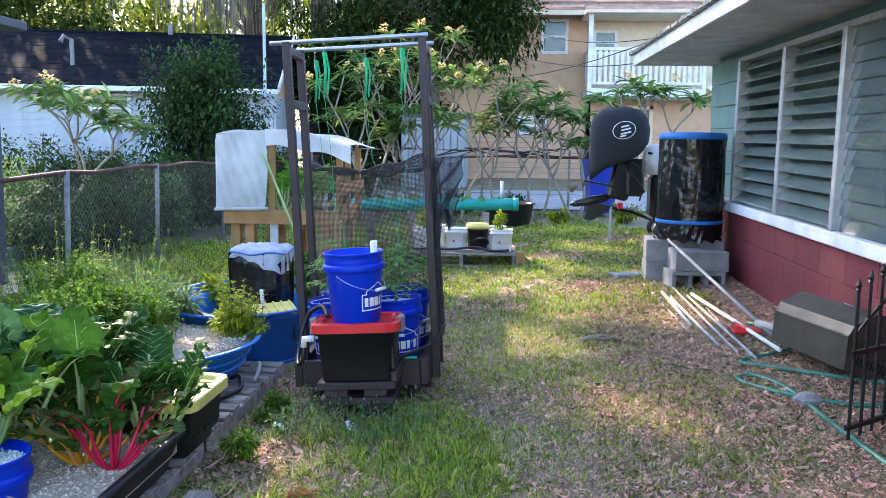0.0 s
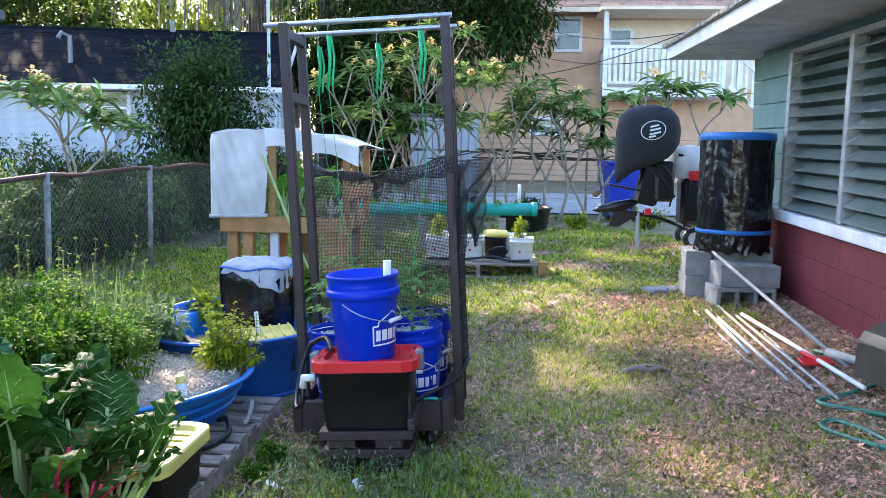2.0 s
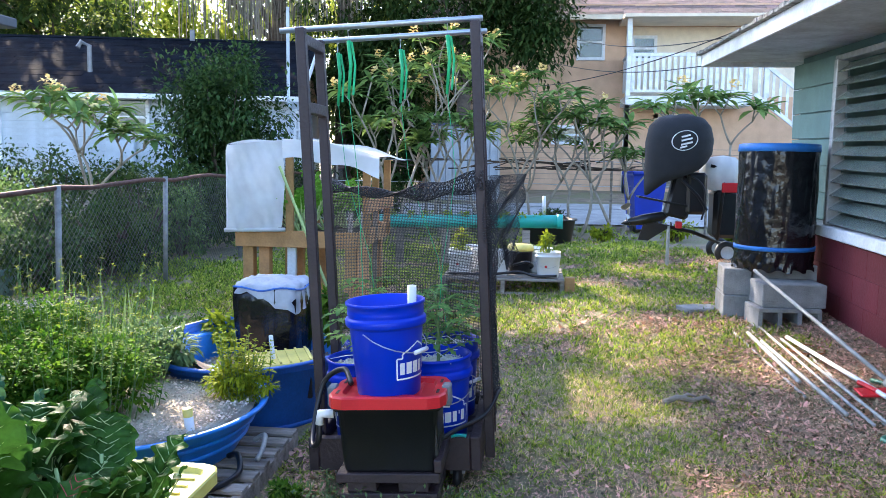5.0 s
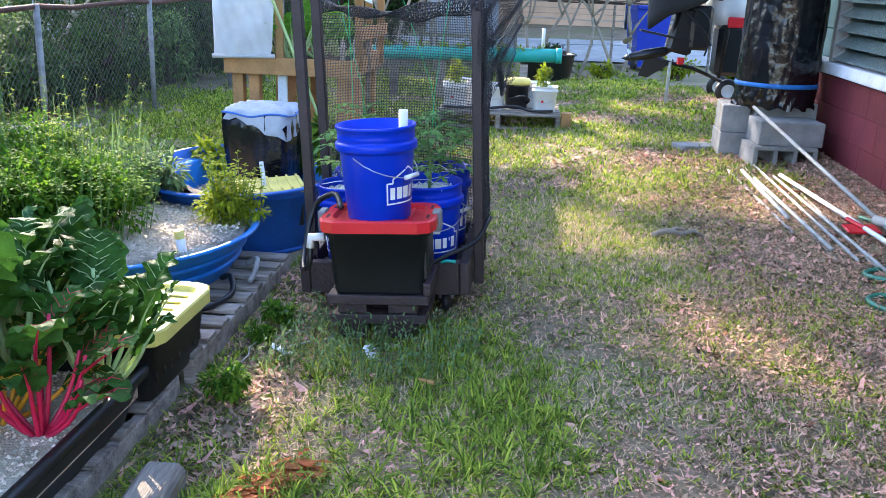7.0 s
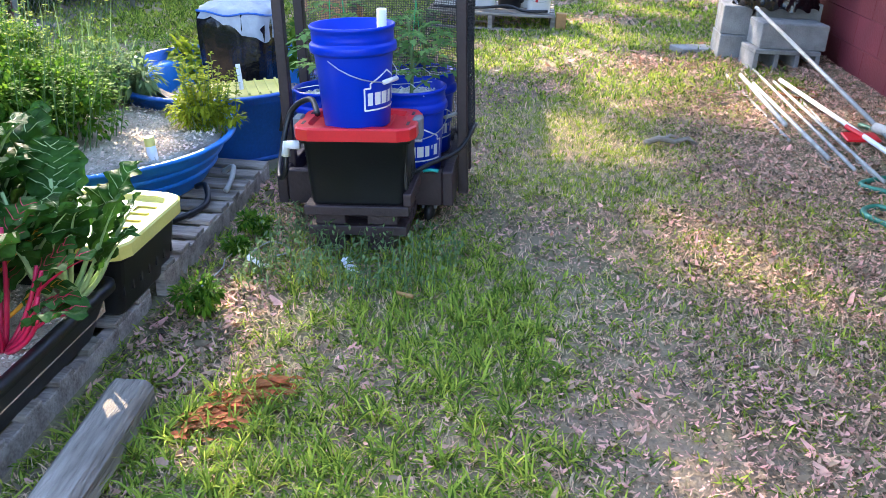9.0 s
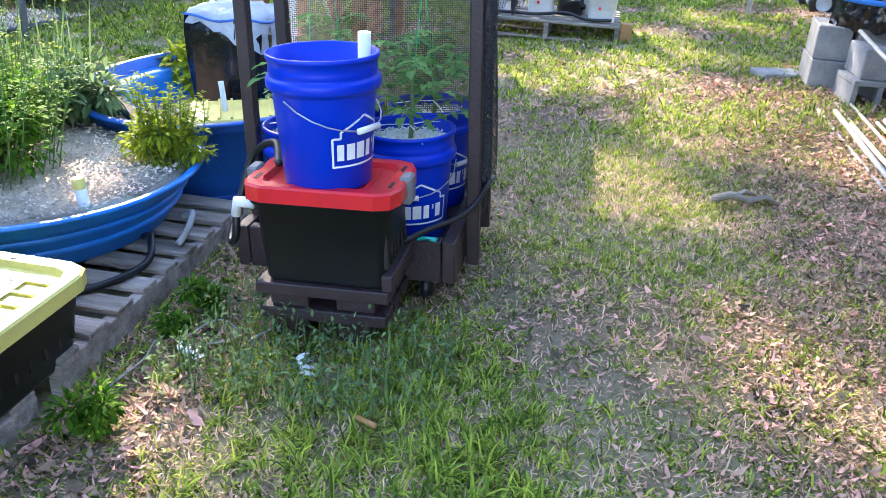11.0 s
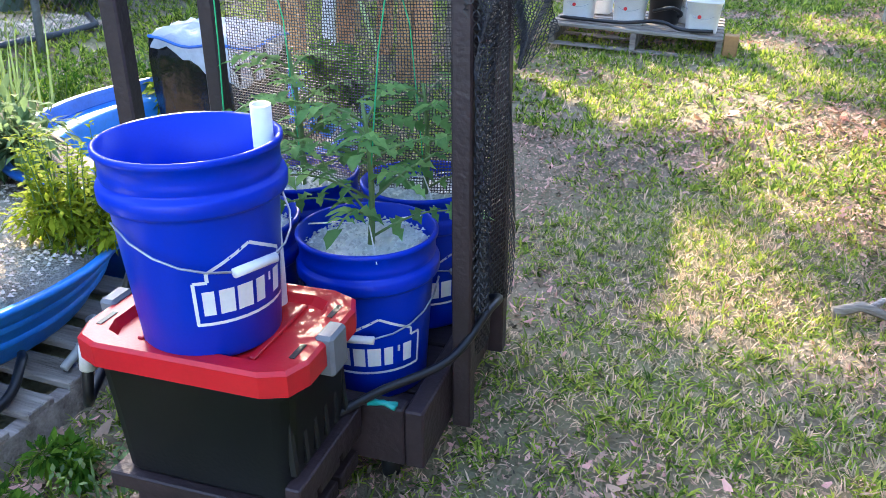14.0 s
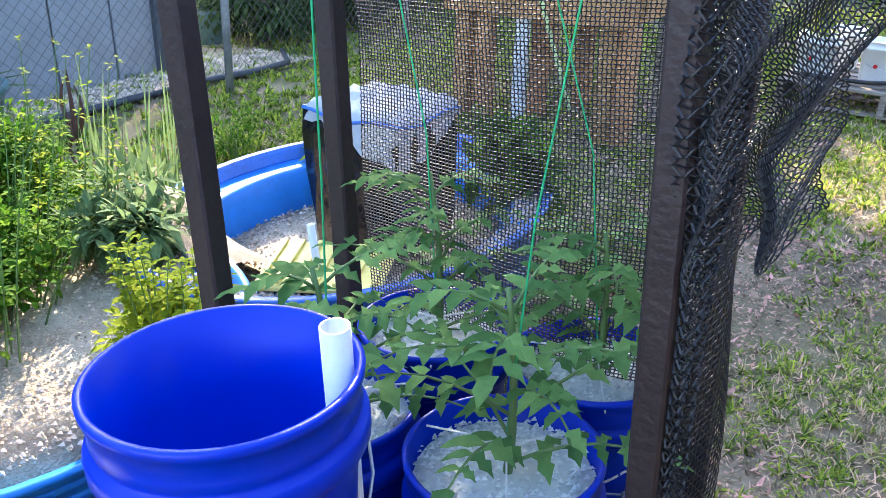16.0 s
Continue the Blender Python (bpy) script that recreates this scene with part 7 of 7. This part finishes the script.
def tree(m, seed, hgt, trunk_r, blobs, n, size, material, lab, limbs=7, name="oak_tree", width=0.5, clumps=60):
    rg = random.Random(seed)
    T = thing(name, m, lab, "tree")
    tr = bmesh.new()
    base = [(0, 0, -0.2), (0.1, 0, hgt * 0.3), (0.0, 0.1, hgt * 0.6)]
    tube(curve(*base, 8), trunk_r, 14, tr, trunk_r * 0.6)
    lv = Leaves()
    per = n // len(blobs)
    for cx, cy, cz, rx_, ry_, rz_ in blobs:
        s = Vector((0, 0.05, hgt * rg.uniform(0.35, 0.6)))
        tube(curve(s, Vector((cx * 0.4, cy * 0.4, cz * 0.9)), (cx, cy, cz), 8), trunk_r * 0.26, 8, tr, trunk_r * 0.06)
        for _ in range(limbs):
            d = rdir(rg)
            tube([(cx, cy, cz), (cx + d.x * rx_ * 0.7, cy + d.y * ry_ * 0.7, cz + d.z * rz_ * 0.7)], trunk_r * 0.06, 5, tr, trunk_r * 0.02)
        clump_leaves(rg, lv, (cx, cy, cz), rx_, ry_, rz_, per, size, width, 0.25, clumps)
    part("trunk", tr, M_BARK, T, "rough dark bark trunk with limbs", True)
    thin(lv, m)
    lv.build("crown", material, T)
    return T


tree(pose(-1.9, 20.6, h(-1.3, 20.6)), 301, 7.0, 0.22, [(-0.6, 0, 4.8, 2.4, 1.5, 2.4), (1.5, 0, 4.5, 1.6, 1.2, 2.0), (-2.4, 0.6, 5.2, 2.0, 1.5, 2.5), (0.4, 0, 7.6, 2.8, 2.0, 1.8), (-2.6, 1, 3.0, 1.6, 1.0, 1.4)], 40000, 0.16, L_OAK, "dense dark green magnolia between the houses", 6, "magnolia_tree", 0.45, 90)
OAK = pose(-5.4, 23.0, h(-5, 23))
tree(OAK, 302, 12.0, 0.27, [(-4, -2, 9.5, 4.0, 4.0, 2.2), (2, 1, 10.5, 4.5, 4, 2.4), (-1, -3, 12.0, 4.5, 4, 2.2), (-8, 0, 11.5, 4.6, 4, 3.2), (5, 0, 12, 4, 4, 2.2), (-3, 4, 8.2, 4.5, 3, 2.0)], 24000, 0.30, L_OAK, "old live oak with moss hanging from its limbs", 8, "oak_tree", 0.45, 60)
tree(pose(-8.0, 25.5, h(-8, 25)), 303, 11.0, 0.33, [(-3, 0, 8.5, 4.0, 3.5, 2.4), (2, 1, 9.0, 4, 3, 2.2), (-7, 0, 8.0, 4, 3, 2.4), (0, 0, 12.0, 5, 4, 2.4)], 16000, 0.30, L_OAK, "old live oak with a thick leaning trunk", 8, "oak_tree", 0.45, 50)
# distant trees, their sunlit look carried by the bright leaf colour
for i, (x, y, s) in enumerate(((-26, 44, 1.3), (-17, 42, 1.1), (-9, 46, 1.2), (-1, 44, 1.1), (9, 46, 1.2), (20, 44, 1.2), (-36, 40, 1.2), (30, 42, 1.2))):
    tree(pose(x, y, 0.5), 320 + i, 8.0 * s, 0.3, [(0, 0, 4.5 * s, 4.5, 3, 3.0), (-2.5, 0, 7.2 * s, 3.5, 3, 2.6), (2.5, 0, 6.8 * s, 3.5, 3, 2.6)], 5200, 0.5, L_FAR, "distant tree with sunlight painted into its yellow-green leaves", 5, "far_tree", 0.5, 40)
tree(pose(-16.5, 27.5, 0.5), 340, 8.0, 0.25, [(0, 0, 5.5, 3.2, 2.5, 2.2), (-3.5, 0, 6.8, 3.2, 2.5, 2.4)], 7000, 0.28, L_OAK, "dark green tree behind the white cottage", 6, "far_tree", 0.5, 40)

# spanish moss hanging in curtains
ms = Leaves()
rg = random.Random(44)
for k in range(230):
    t = rg.random()
    if k % 3:
        c = Vector((rg.uniform(-11.5, 0.8), rg.uniform(20.2, 25), rg.uniform(6.0, 8.6)))
    else:
        c = Vector((rg.uniform(-9.5, -4.5), rg.uniform(21, 24), rg.uniform(5.2, 6.8)))
    for j in range(5):
        p = c + Vector((rg.uniform(-0.16, 0.16), rg.uniform(-0.1, 0.1), 0))
        ms.leaf(p, (rg.uniform(-0.06, 0.06), rg.uniform(-0.06, 0.06), -1), rg.uniform(0.4, 1.6), 0.034, 0, 0.4, 5, (0.3, 1, 0.7, 0.9, 0.5, 0), up=(0, 1, 0), wave=0.8)
tagged(ms.build("spanish_moss", M_MOSS), "grey spanish moss hanging from the oak limbs", "moss", kind="stuff")


# ---------------------------------------------------------------- grass, dead leaves and litter
def fast_mesh(name, verts, quads, material):
    me = bpy.data.meshes.new(name)
    nv, nf = len(verts), len(quads)
    me.vertices.add(nv)
    me.vertices.foreach_set("co", verts.astype(np.float32).ravel())
    me.loops.add(nf * 4)
    me.loops.foreach_set("vertex_index", quads.astype(np.int32).ravel())
    me.polygons.add(nf)
    me.polygons.foreach_set("loop_start", np.arange(0, nf * 4, 4, dtype=np.int32))
    me.materials.append(material)
    me.update(calc_edges=True)
    return new(name, me)


def hv(x, y):
    k = np.where(x > 0, 0.1, 0.045)
    fade = np.where(x > 0, np.clip(1 - (y - 9) / 6, 0, 1), 1.0)
    return np.maximum(k * np.minimum(x, 2.6) * fade, -0.06) + 0.02 * (np.clip(y, -2, 9) - 3.74) + 0.45 * np.clip((y - 15) / 6, 0, 1)


rs = np.random.RandomState(9)
GX, GY, CELL = 180, 300, 0.06
patch = np.array([[noise.fractal(Vector((i * CELL * 1.1, j * CELL * 1.1, 7.0)), 1.0, 2.0, 4) for i in range(GX)] for j in range(GY)])


def patch_at(x, y):
    return patch[np.clip(((y + 2) / CELL).astype(int), 0, GY - 1), np.clip(((x + 7.5) / CELL).astype(int), 0, GX - 1)]


def lawn(n, x0, x1, y0, y1, length, width, bias, seed):
    r = np.random.RandomState(seed)
    x, y = r.uniform(x0, x1, n), r.uniform(y0, y1, n)
    wall = np.clip((x - 0.82 + 0.12 * np.clip(5 - y, -3, 3)) / 0.7, 0, 1)
    edge = np.minimum(np.minimum(x - x0, x1 - x), np.minimum(y - y0, y1 - y))
    soft = np.clip(0.6 - edge * 1.6, 0, 1) * (bias > 0.13)
    bed = (x < -1.2) & (x > -2.8) & (y > 1.2) & (y < 5.6)
    keep = (patch_at(x, y) + bias - 0.8 * wall - soft + r.uniform(-0.4, 0.4, n) > 0) & ~bed & ~((x > 1.9))
    x, y = x[keep], y[keep]
    m = len(x)
    # tufts: pull blades towards random centres
    x += 0.02 * np.sin(x * 71) * np.cos(y * 53)
    z = hv(x, y)
    a = r.uniform(0, 2 * np.pi, m)
    ln = length * r.uniform(0.45, 1.3, m)
    lean = r.uniform(0.35, 1.4, m)
    dx, dy = np.cos(a) * np.sin(lean), np.sin(a) * np.sin(lean)
    dz = np.cos(lean)
    w = width * r.uniform(0.6, 1.3, m) / 2
    px, py = -np.sin(a) * w, np.cos(a) * w
    v = np.zeros((m, 6, 3))
    for i, (t, ww, sag) in enumerate(((0, 1.0, 0), (0.55, 0.85, 0.06), (1.0, 0.12, 0.32))):
        cx, cy, cz = x + dx * ln * t, y + dy * ln * t, z + dz * ln * t - sag * ln * np.sin(lean)
        v[:, 2 * i] = np.stack([cx - px * ww, cy - py * ww, np.maximum(cz, z - 0.005)], 1)
        v[:, 2 * i + 1] = np.stack([cx + px * ww, cy + py * ww, np.maximum(cz, z - 0.005)], 1)
    b = np.arange(m)[:, None] * 6
    q = np.concatenate([b + np.array([[0, 1, 3, 2]]), b + np.array([[2, 3, 5, 4]])])
    return v.reshape(-1, 3), q


def merge(parts_):
    vs, qs, o = [], [], 0
    for v, q in parts_:
        vs.append(v)
        qs.append(q + o)
        o += len(v)
    return np.concatenate(vs), np.concatenate(qs)


def tufts(n, x0, x1, y0, y1, length, width, bias, seed, blades=9, lo=0.35, hi=1.35, round_=0.0):
    """Crowns of grass: blades spring from a shared foot and arch outwards."""
    r = np.random.RandomState(seed)
    x, y = r.uniform(x0, x1, n), r.uniform(y0, y1, n)
    wall = np.clip((x - 0.95 + 0.12 * np.clip(5 - y, -3, 3)) / 0.7, 0, 1)
    keep = (patch_at(x, y) + bias - 0.75 * wall - round_ * np.hypot((2 * x - x0 - x1) / (x1 - x0), (2 * y - y0 - y1) / (y1 - y0)) ** 2 + r.uniform(-0.3, 0.3, n) > 0) & ~((x < -1.2) & (x > -2.8) & (y > 1.2) & (y < 5.6)) & (x < 1.9)
    x, y = np.repeat(x[keep], blades), np.repeat(y[keep], blades)
    m = len(x)
    vigour = np.repeat(r.uniform(0.6, 1.25, m // blades), blades)
    x, y = x + r.normal(0, 0.007, m), y + r.normal(0, 0.007, m)
    z = hv(x, y) - 0.004
    a = r.uniform(0, 2 * np.pi, m)
    ln = length * vigour * r.uniform(0.5, 1.25, m)
    lean = r.uniform(lo, hi, m)
    w = width * r.uniform(0.6, 1.2, m) / 2
    px, py = -np.sin(a) * w, np.cos(a) * w
    twist = r.uniform(-0.5, 0.5, m) * w
    v = np.zeros((m, 8, 3))
    for i, (t, ww, bend) in enumerate(((0, 0.7, 0), (0.4, 1.0, 0.25), (0.75, 0.8, 0.6), (1.0, 0.08, 1.0))):
        g = np.minimum(lean * (0.55 + 0.6 * bend), 1.62)
        cx, cy = x + np.cos(a) * np.sin(g) * ln * t, y + np.sin(a) * np.sin(g) * ln * t
        cz = np.maximum(z + np.cos(g) * ln * t, z + 0.004)
        v[:, 2 * i] = np.stack([cx - px * ww, cy - py * ww, cz + twist * ww], 1)
        v[:, 2 * i + 1] = np.stack([cx + px * ww, cy + py * ww, cz - twist * ww], 1)
    b = np.arange(m)[:, None] * 8
    q = np.concatenate([b + np.array([[k, k + 1, k + 3, k + 2]]) for k in (0, 2, 4)])
    return v.reshape(-1, 3), q


gvv, gqq = merge([tufts(12500, -1.2, 1.9, 1.0, 5.8, 0.036, 0.0052, 0.36, 1, 8, 0.5, 1.5), tufts(1700, -1.15, 0.45, 1.2, 3.0, 0.07, 0.0055, 0.45, 4, 11, 0.35, 1.35, 0.75), tufts(900, -1.15, 0.1, 2.9, 3.7, 0.055, 0.0045, 0.4, 6, 10, 0.3, 1.3, 0.7), tufts(15000, -3.5, 1.9, 5.6, 12.5, 0.048, 0.0085, 0.4, 2, 8),
                  tufts(3600, -7.5, 2.2, 8.0, 15.4, 0.075, 0.014, 0.25, 3, 8), tufts(7000, -7.4, -2.75, 4.0, 10.0, 0.06, 0.011, 0.3, 5, 8)])
svv, sqq = merge([tufts(1500, -1.2, 1.7, 1.0, 6.0, 0.03, 0.0055, -0.12, 41, 16, 0.2, 1.2), tufts(900, -0.9, 1.6, 6.0, 11.5, 0.04, 0.009, -0.05, 42, 12, 0.2, 1.2)])
tagged(fast_mesh("clover", svv, sqq, L_CLOVER), "bright yellow-green weeds and clover in the lawn", "weeds", kind="stuff")
dvv, dqq = merge([lawn(150000, -1.2, 1.9, 1.0, 5.6, 0.032, 0.0038, 0.16, 21), lawn(80000, -3.5, 1.9, 5.4, 12.5, 0.04, 0.007, 0.05, 22)])
tagged(fast_mesh("dry_grass", dvv, dqq, L_DRY), "dry straw-coloured thatch between the green grass", "grass", kind="stuff")
tagged(fast_mesh("grass", gvv, gqq, L_GRASS), "short patchy green turf grass", "grass", kind="stuff")


def litter(n, x0, x1, y0, y1, size, bias, seed, wallward):
    r = np.random.RandomState(seed)
    x, y = r.uniform(x0, x1, n), r.uniform(y0, y1, n)
    wall = np.clip((x - 0.3 + 0.12 * np.clip(5 - y, -3, 3)) / 0.9, 0, 1)
    keep = (-patch_at(x, y) + bias + wallward * wall + r.uniform(-0.35, 0.35, n) > 0) & (x < 1.93) & ~((x < -1.19) & (x > -2.6) & (y < 5.5))
    x, y = x[keep], y[keep]
    m = len(x)
    z = hv(x, y) + r.uniform(0.004, 0.018, m)
    a = r.uniform(0, 2 * np.pi, m)
    ln = size * r.choice([0.5, 0.75, 1.0, 1.7], m, p=[0.4, 0.36, 0.2, 0.04]) * r.uniform(0.7, 1.3, m)
    w = ln * r.uniform(0.16, 0.55, m)
    tilt = r.normal(0, 0.35, m)
    tilt2 = r.normal(0, 0.5, m)
    cx, sx = np.cos(a), np.sin(a)
    v = np.zeros((m, 6, 3))
    for i, (t, ww, up) in enumerate(((-0.5, 0.35, 0.12), (0.05, 1.0, 0.0), (0.5, 0.1, 0.2))):
        px, py = x + cx * ln * t, y + sx * ln * t
        pz = z + ln * t * tilt + up * ln
        for s, o in ((-0.5, 0), (0.5, 1)):
            v[:, 2 * i + o] = np.stack([px - sx * w * ww * s, py + cx * w * ww * s, pz + w * ww * s * tilt2], 1)
    b = np.arange(m)[:, None] * 6
    q = np.concatenate([b + np.array([[0, 1, 3, 2]]), b + np.array([[2, 3, 5, 4]])])
    return v.reshape(-1, 3), q


lvv, lqq = merge([litter(170000, -1.2, 1.93, 0.8, 6.5, 0.018, -0.17, 11, 0.85), litter(36000, 0.5, 1.93, 1.2, 7.0, 0.025, -0.5, 14, 1.2), litter(30000, -1.6, 1.93, 6.0, 11, 0.034, -0.18, 12, 0.6), litter(8000, -1.35, -0.8, 1.2, 4.4, 0.03, 0.25, 13, 0.0)])
tagged(fast_mesh("dead_leaves", lvv, lqq, L_STRAW), "scattered dry brown oak leaves on the soil", "leaves", kind="stuff")

# bits of pale cord and bark beside the pallet
for i, pts in enumerate((((-1.02, 3.32), (-0.97, 3.42), (-0.90, 3.40), (-0.88, 3.33), (-0.95, 3.30)), ((-1.10, 3.05), (-1.07, 3.18), (-1.09, 3.28), (-1.06, 3.36)), ((-0.84, 3.34), (-0.78, 3.42), (-0.72, 3.38), (-0.69, 3.41)))):
    hose_thing("garden_twine", [(x, y, h(x, y) + 0.018 + 0.008 * (k % 2)) for k, (x, y) in enumerate(pts)], 0.0025, M_PVC, "loose pale twine lying in the weeds by the pallet", "twine")

# single pieces of litter
dl = Leaves()
rg = random.Random(66)
for k in range(150):
    t = rg.random()
    x, y = -0.86 + 0.16 * t + rg.gauss(0, 0.025), 2.3 + 0.22 * t + rg.gauss(0, 0.03)
    dl.leaf((x, y, h(x, y) + rg.uniform(0.008, 0.035)), (1 + rg.uniform(-0.7, 0.7), 0.7 + rg.uniform(-0.8, 0.8), rg.uniform(-0.2, 0.3)), rg.uniform(0.03, 0.09), 0.014, 0.25, 0.5, 4, (0.5, 1, 0.7, 0.9, 0.2), wave=0.4)
tagged(dl.build("dried_frond", M_ORANGE), "curled orange-brown dried fern frond on the grass", "dead leaves", kind="stuff")
for x, y, a in ((-0.64, 3.22, 30), (-0.95, 3.22, 80)):
    S = thing("paper_scrap", pose(x, y, h(x, y) + 0.02, 10, -6, a), "torn white paper scrap lying in the grass", "litter")
    lv = Leaves()
    for k in range(4):
        lv.leaf((0, 0.012 * k, 0.004 * k), (1, 0.4 * (k - 1.5), 0.25), 0.045, 0.02, 0.3, 0.3, 3, (0.6, 1, 0.7, 0.2))
    lv.build("scrap", M_WHITE, S)
rod("wood_chip", (-0.44, 3.06, h(-0.4, 3) + 0.025), (-0.38, 3.03, h(-0.4, 3) + 0.03), 0.008, M_PINE, "pale broken stick lying in the grass", "stick", 6)
kb = thing("gnarled_wood", pose(0.66, 4.66, h(0.66, 4.66) + 0.015), "grey gnarled piece of root wood on the lawn", "wood")
part("root", tube([(-0.12, 0, 0.0), (-0.05, 0.02, 0.025), (0.02, -0.01, 0.02), (0.09, 0.03, 0.03), (0.14, 0.02, 0.0)], 0.018, 7, None, 0.008), M_OLDWOOD, kb, "", True)
part("root", tube([(-0.03, 0.02, 0.02), (0.01, 0.07, 0.03), (0.06, 0.09, 0.01)], 0.012, 6, None, 0.005), M_OLDWOOD, kb, "", True)
wr = Leaves()
for k in range(220):
    x, y = rg.uniform(-1.0, -0.25), rg.uniform(3.05, 3.6)
    if x > -0.83 and y > 3.42:
        continue
    wr.leaf((x, y, h(x, y)), (rg.uniform(-0.4, 0.4), rg.uniform(-0.4, 0.4), 1), rg.uniform(0.08, 0.17), 0.006, 0.1, 0.2, 3, (0.6, 0.7, 0.9, 0.0))
    for j in range(6):
        wr.leaf((x + rg.uniform(-0.03, 0.03), y + rg.uniform(-0.03, 0.03), h(x, y) + rg.uniform(0.03, 0.14)), rdir(rg), 0.02, 0.01, 0.1, 0.2, 2, (0.2, 1, 0.1))
tagged(wr.build("seeding_weeds", L_SAGE), "thin seeding weeds in front of the cart", "weeds", kind="stuff")

for i, (a, b) in enumerate((((0.4, 22.6, 4.6), (3.2, 9.5, 2.9)), ((0.2, 22.6, 3.9), (3.4, 9.5, 2.7)), ((-1.0, 22.5, 3.2), (3.6, 9.8, 3.4)))):
    C = thing("power_cable", pose(*a), "thin black overhead cable sagging between the houses", "cable")
    d = Vector(b) - Vector(a)
    part("strand", tube([tuple(d * (k / 12) - Vector((0, 0, 0.35 * math.sin(math.pi * k / 12)))) for k in range(13)], 0.008, 5), M_IRON, C)
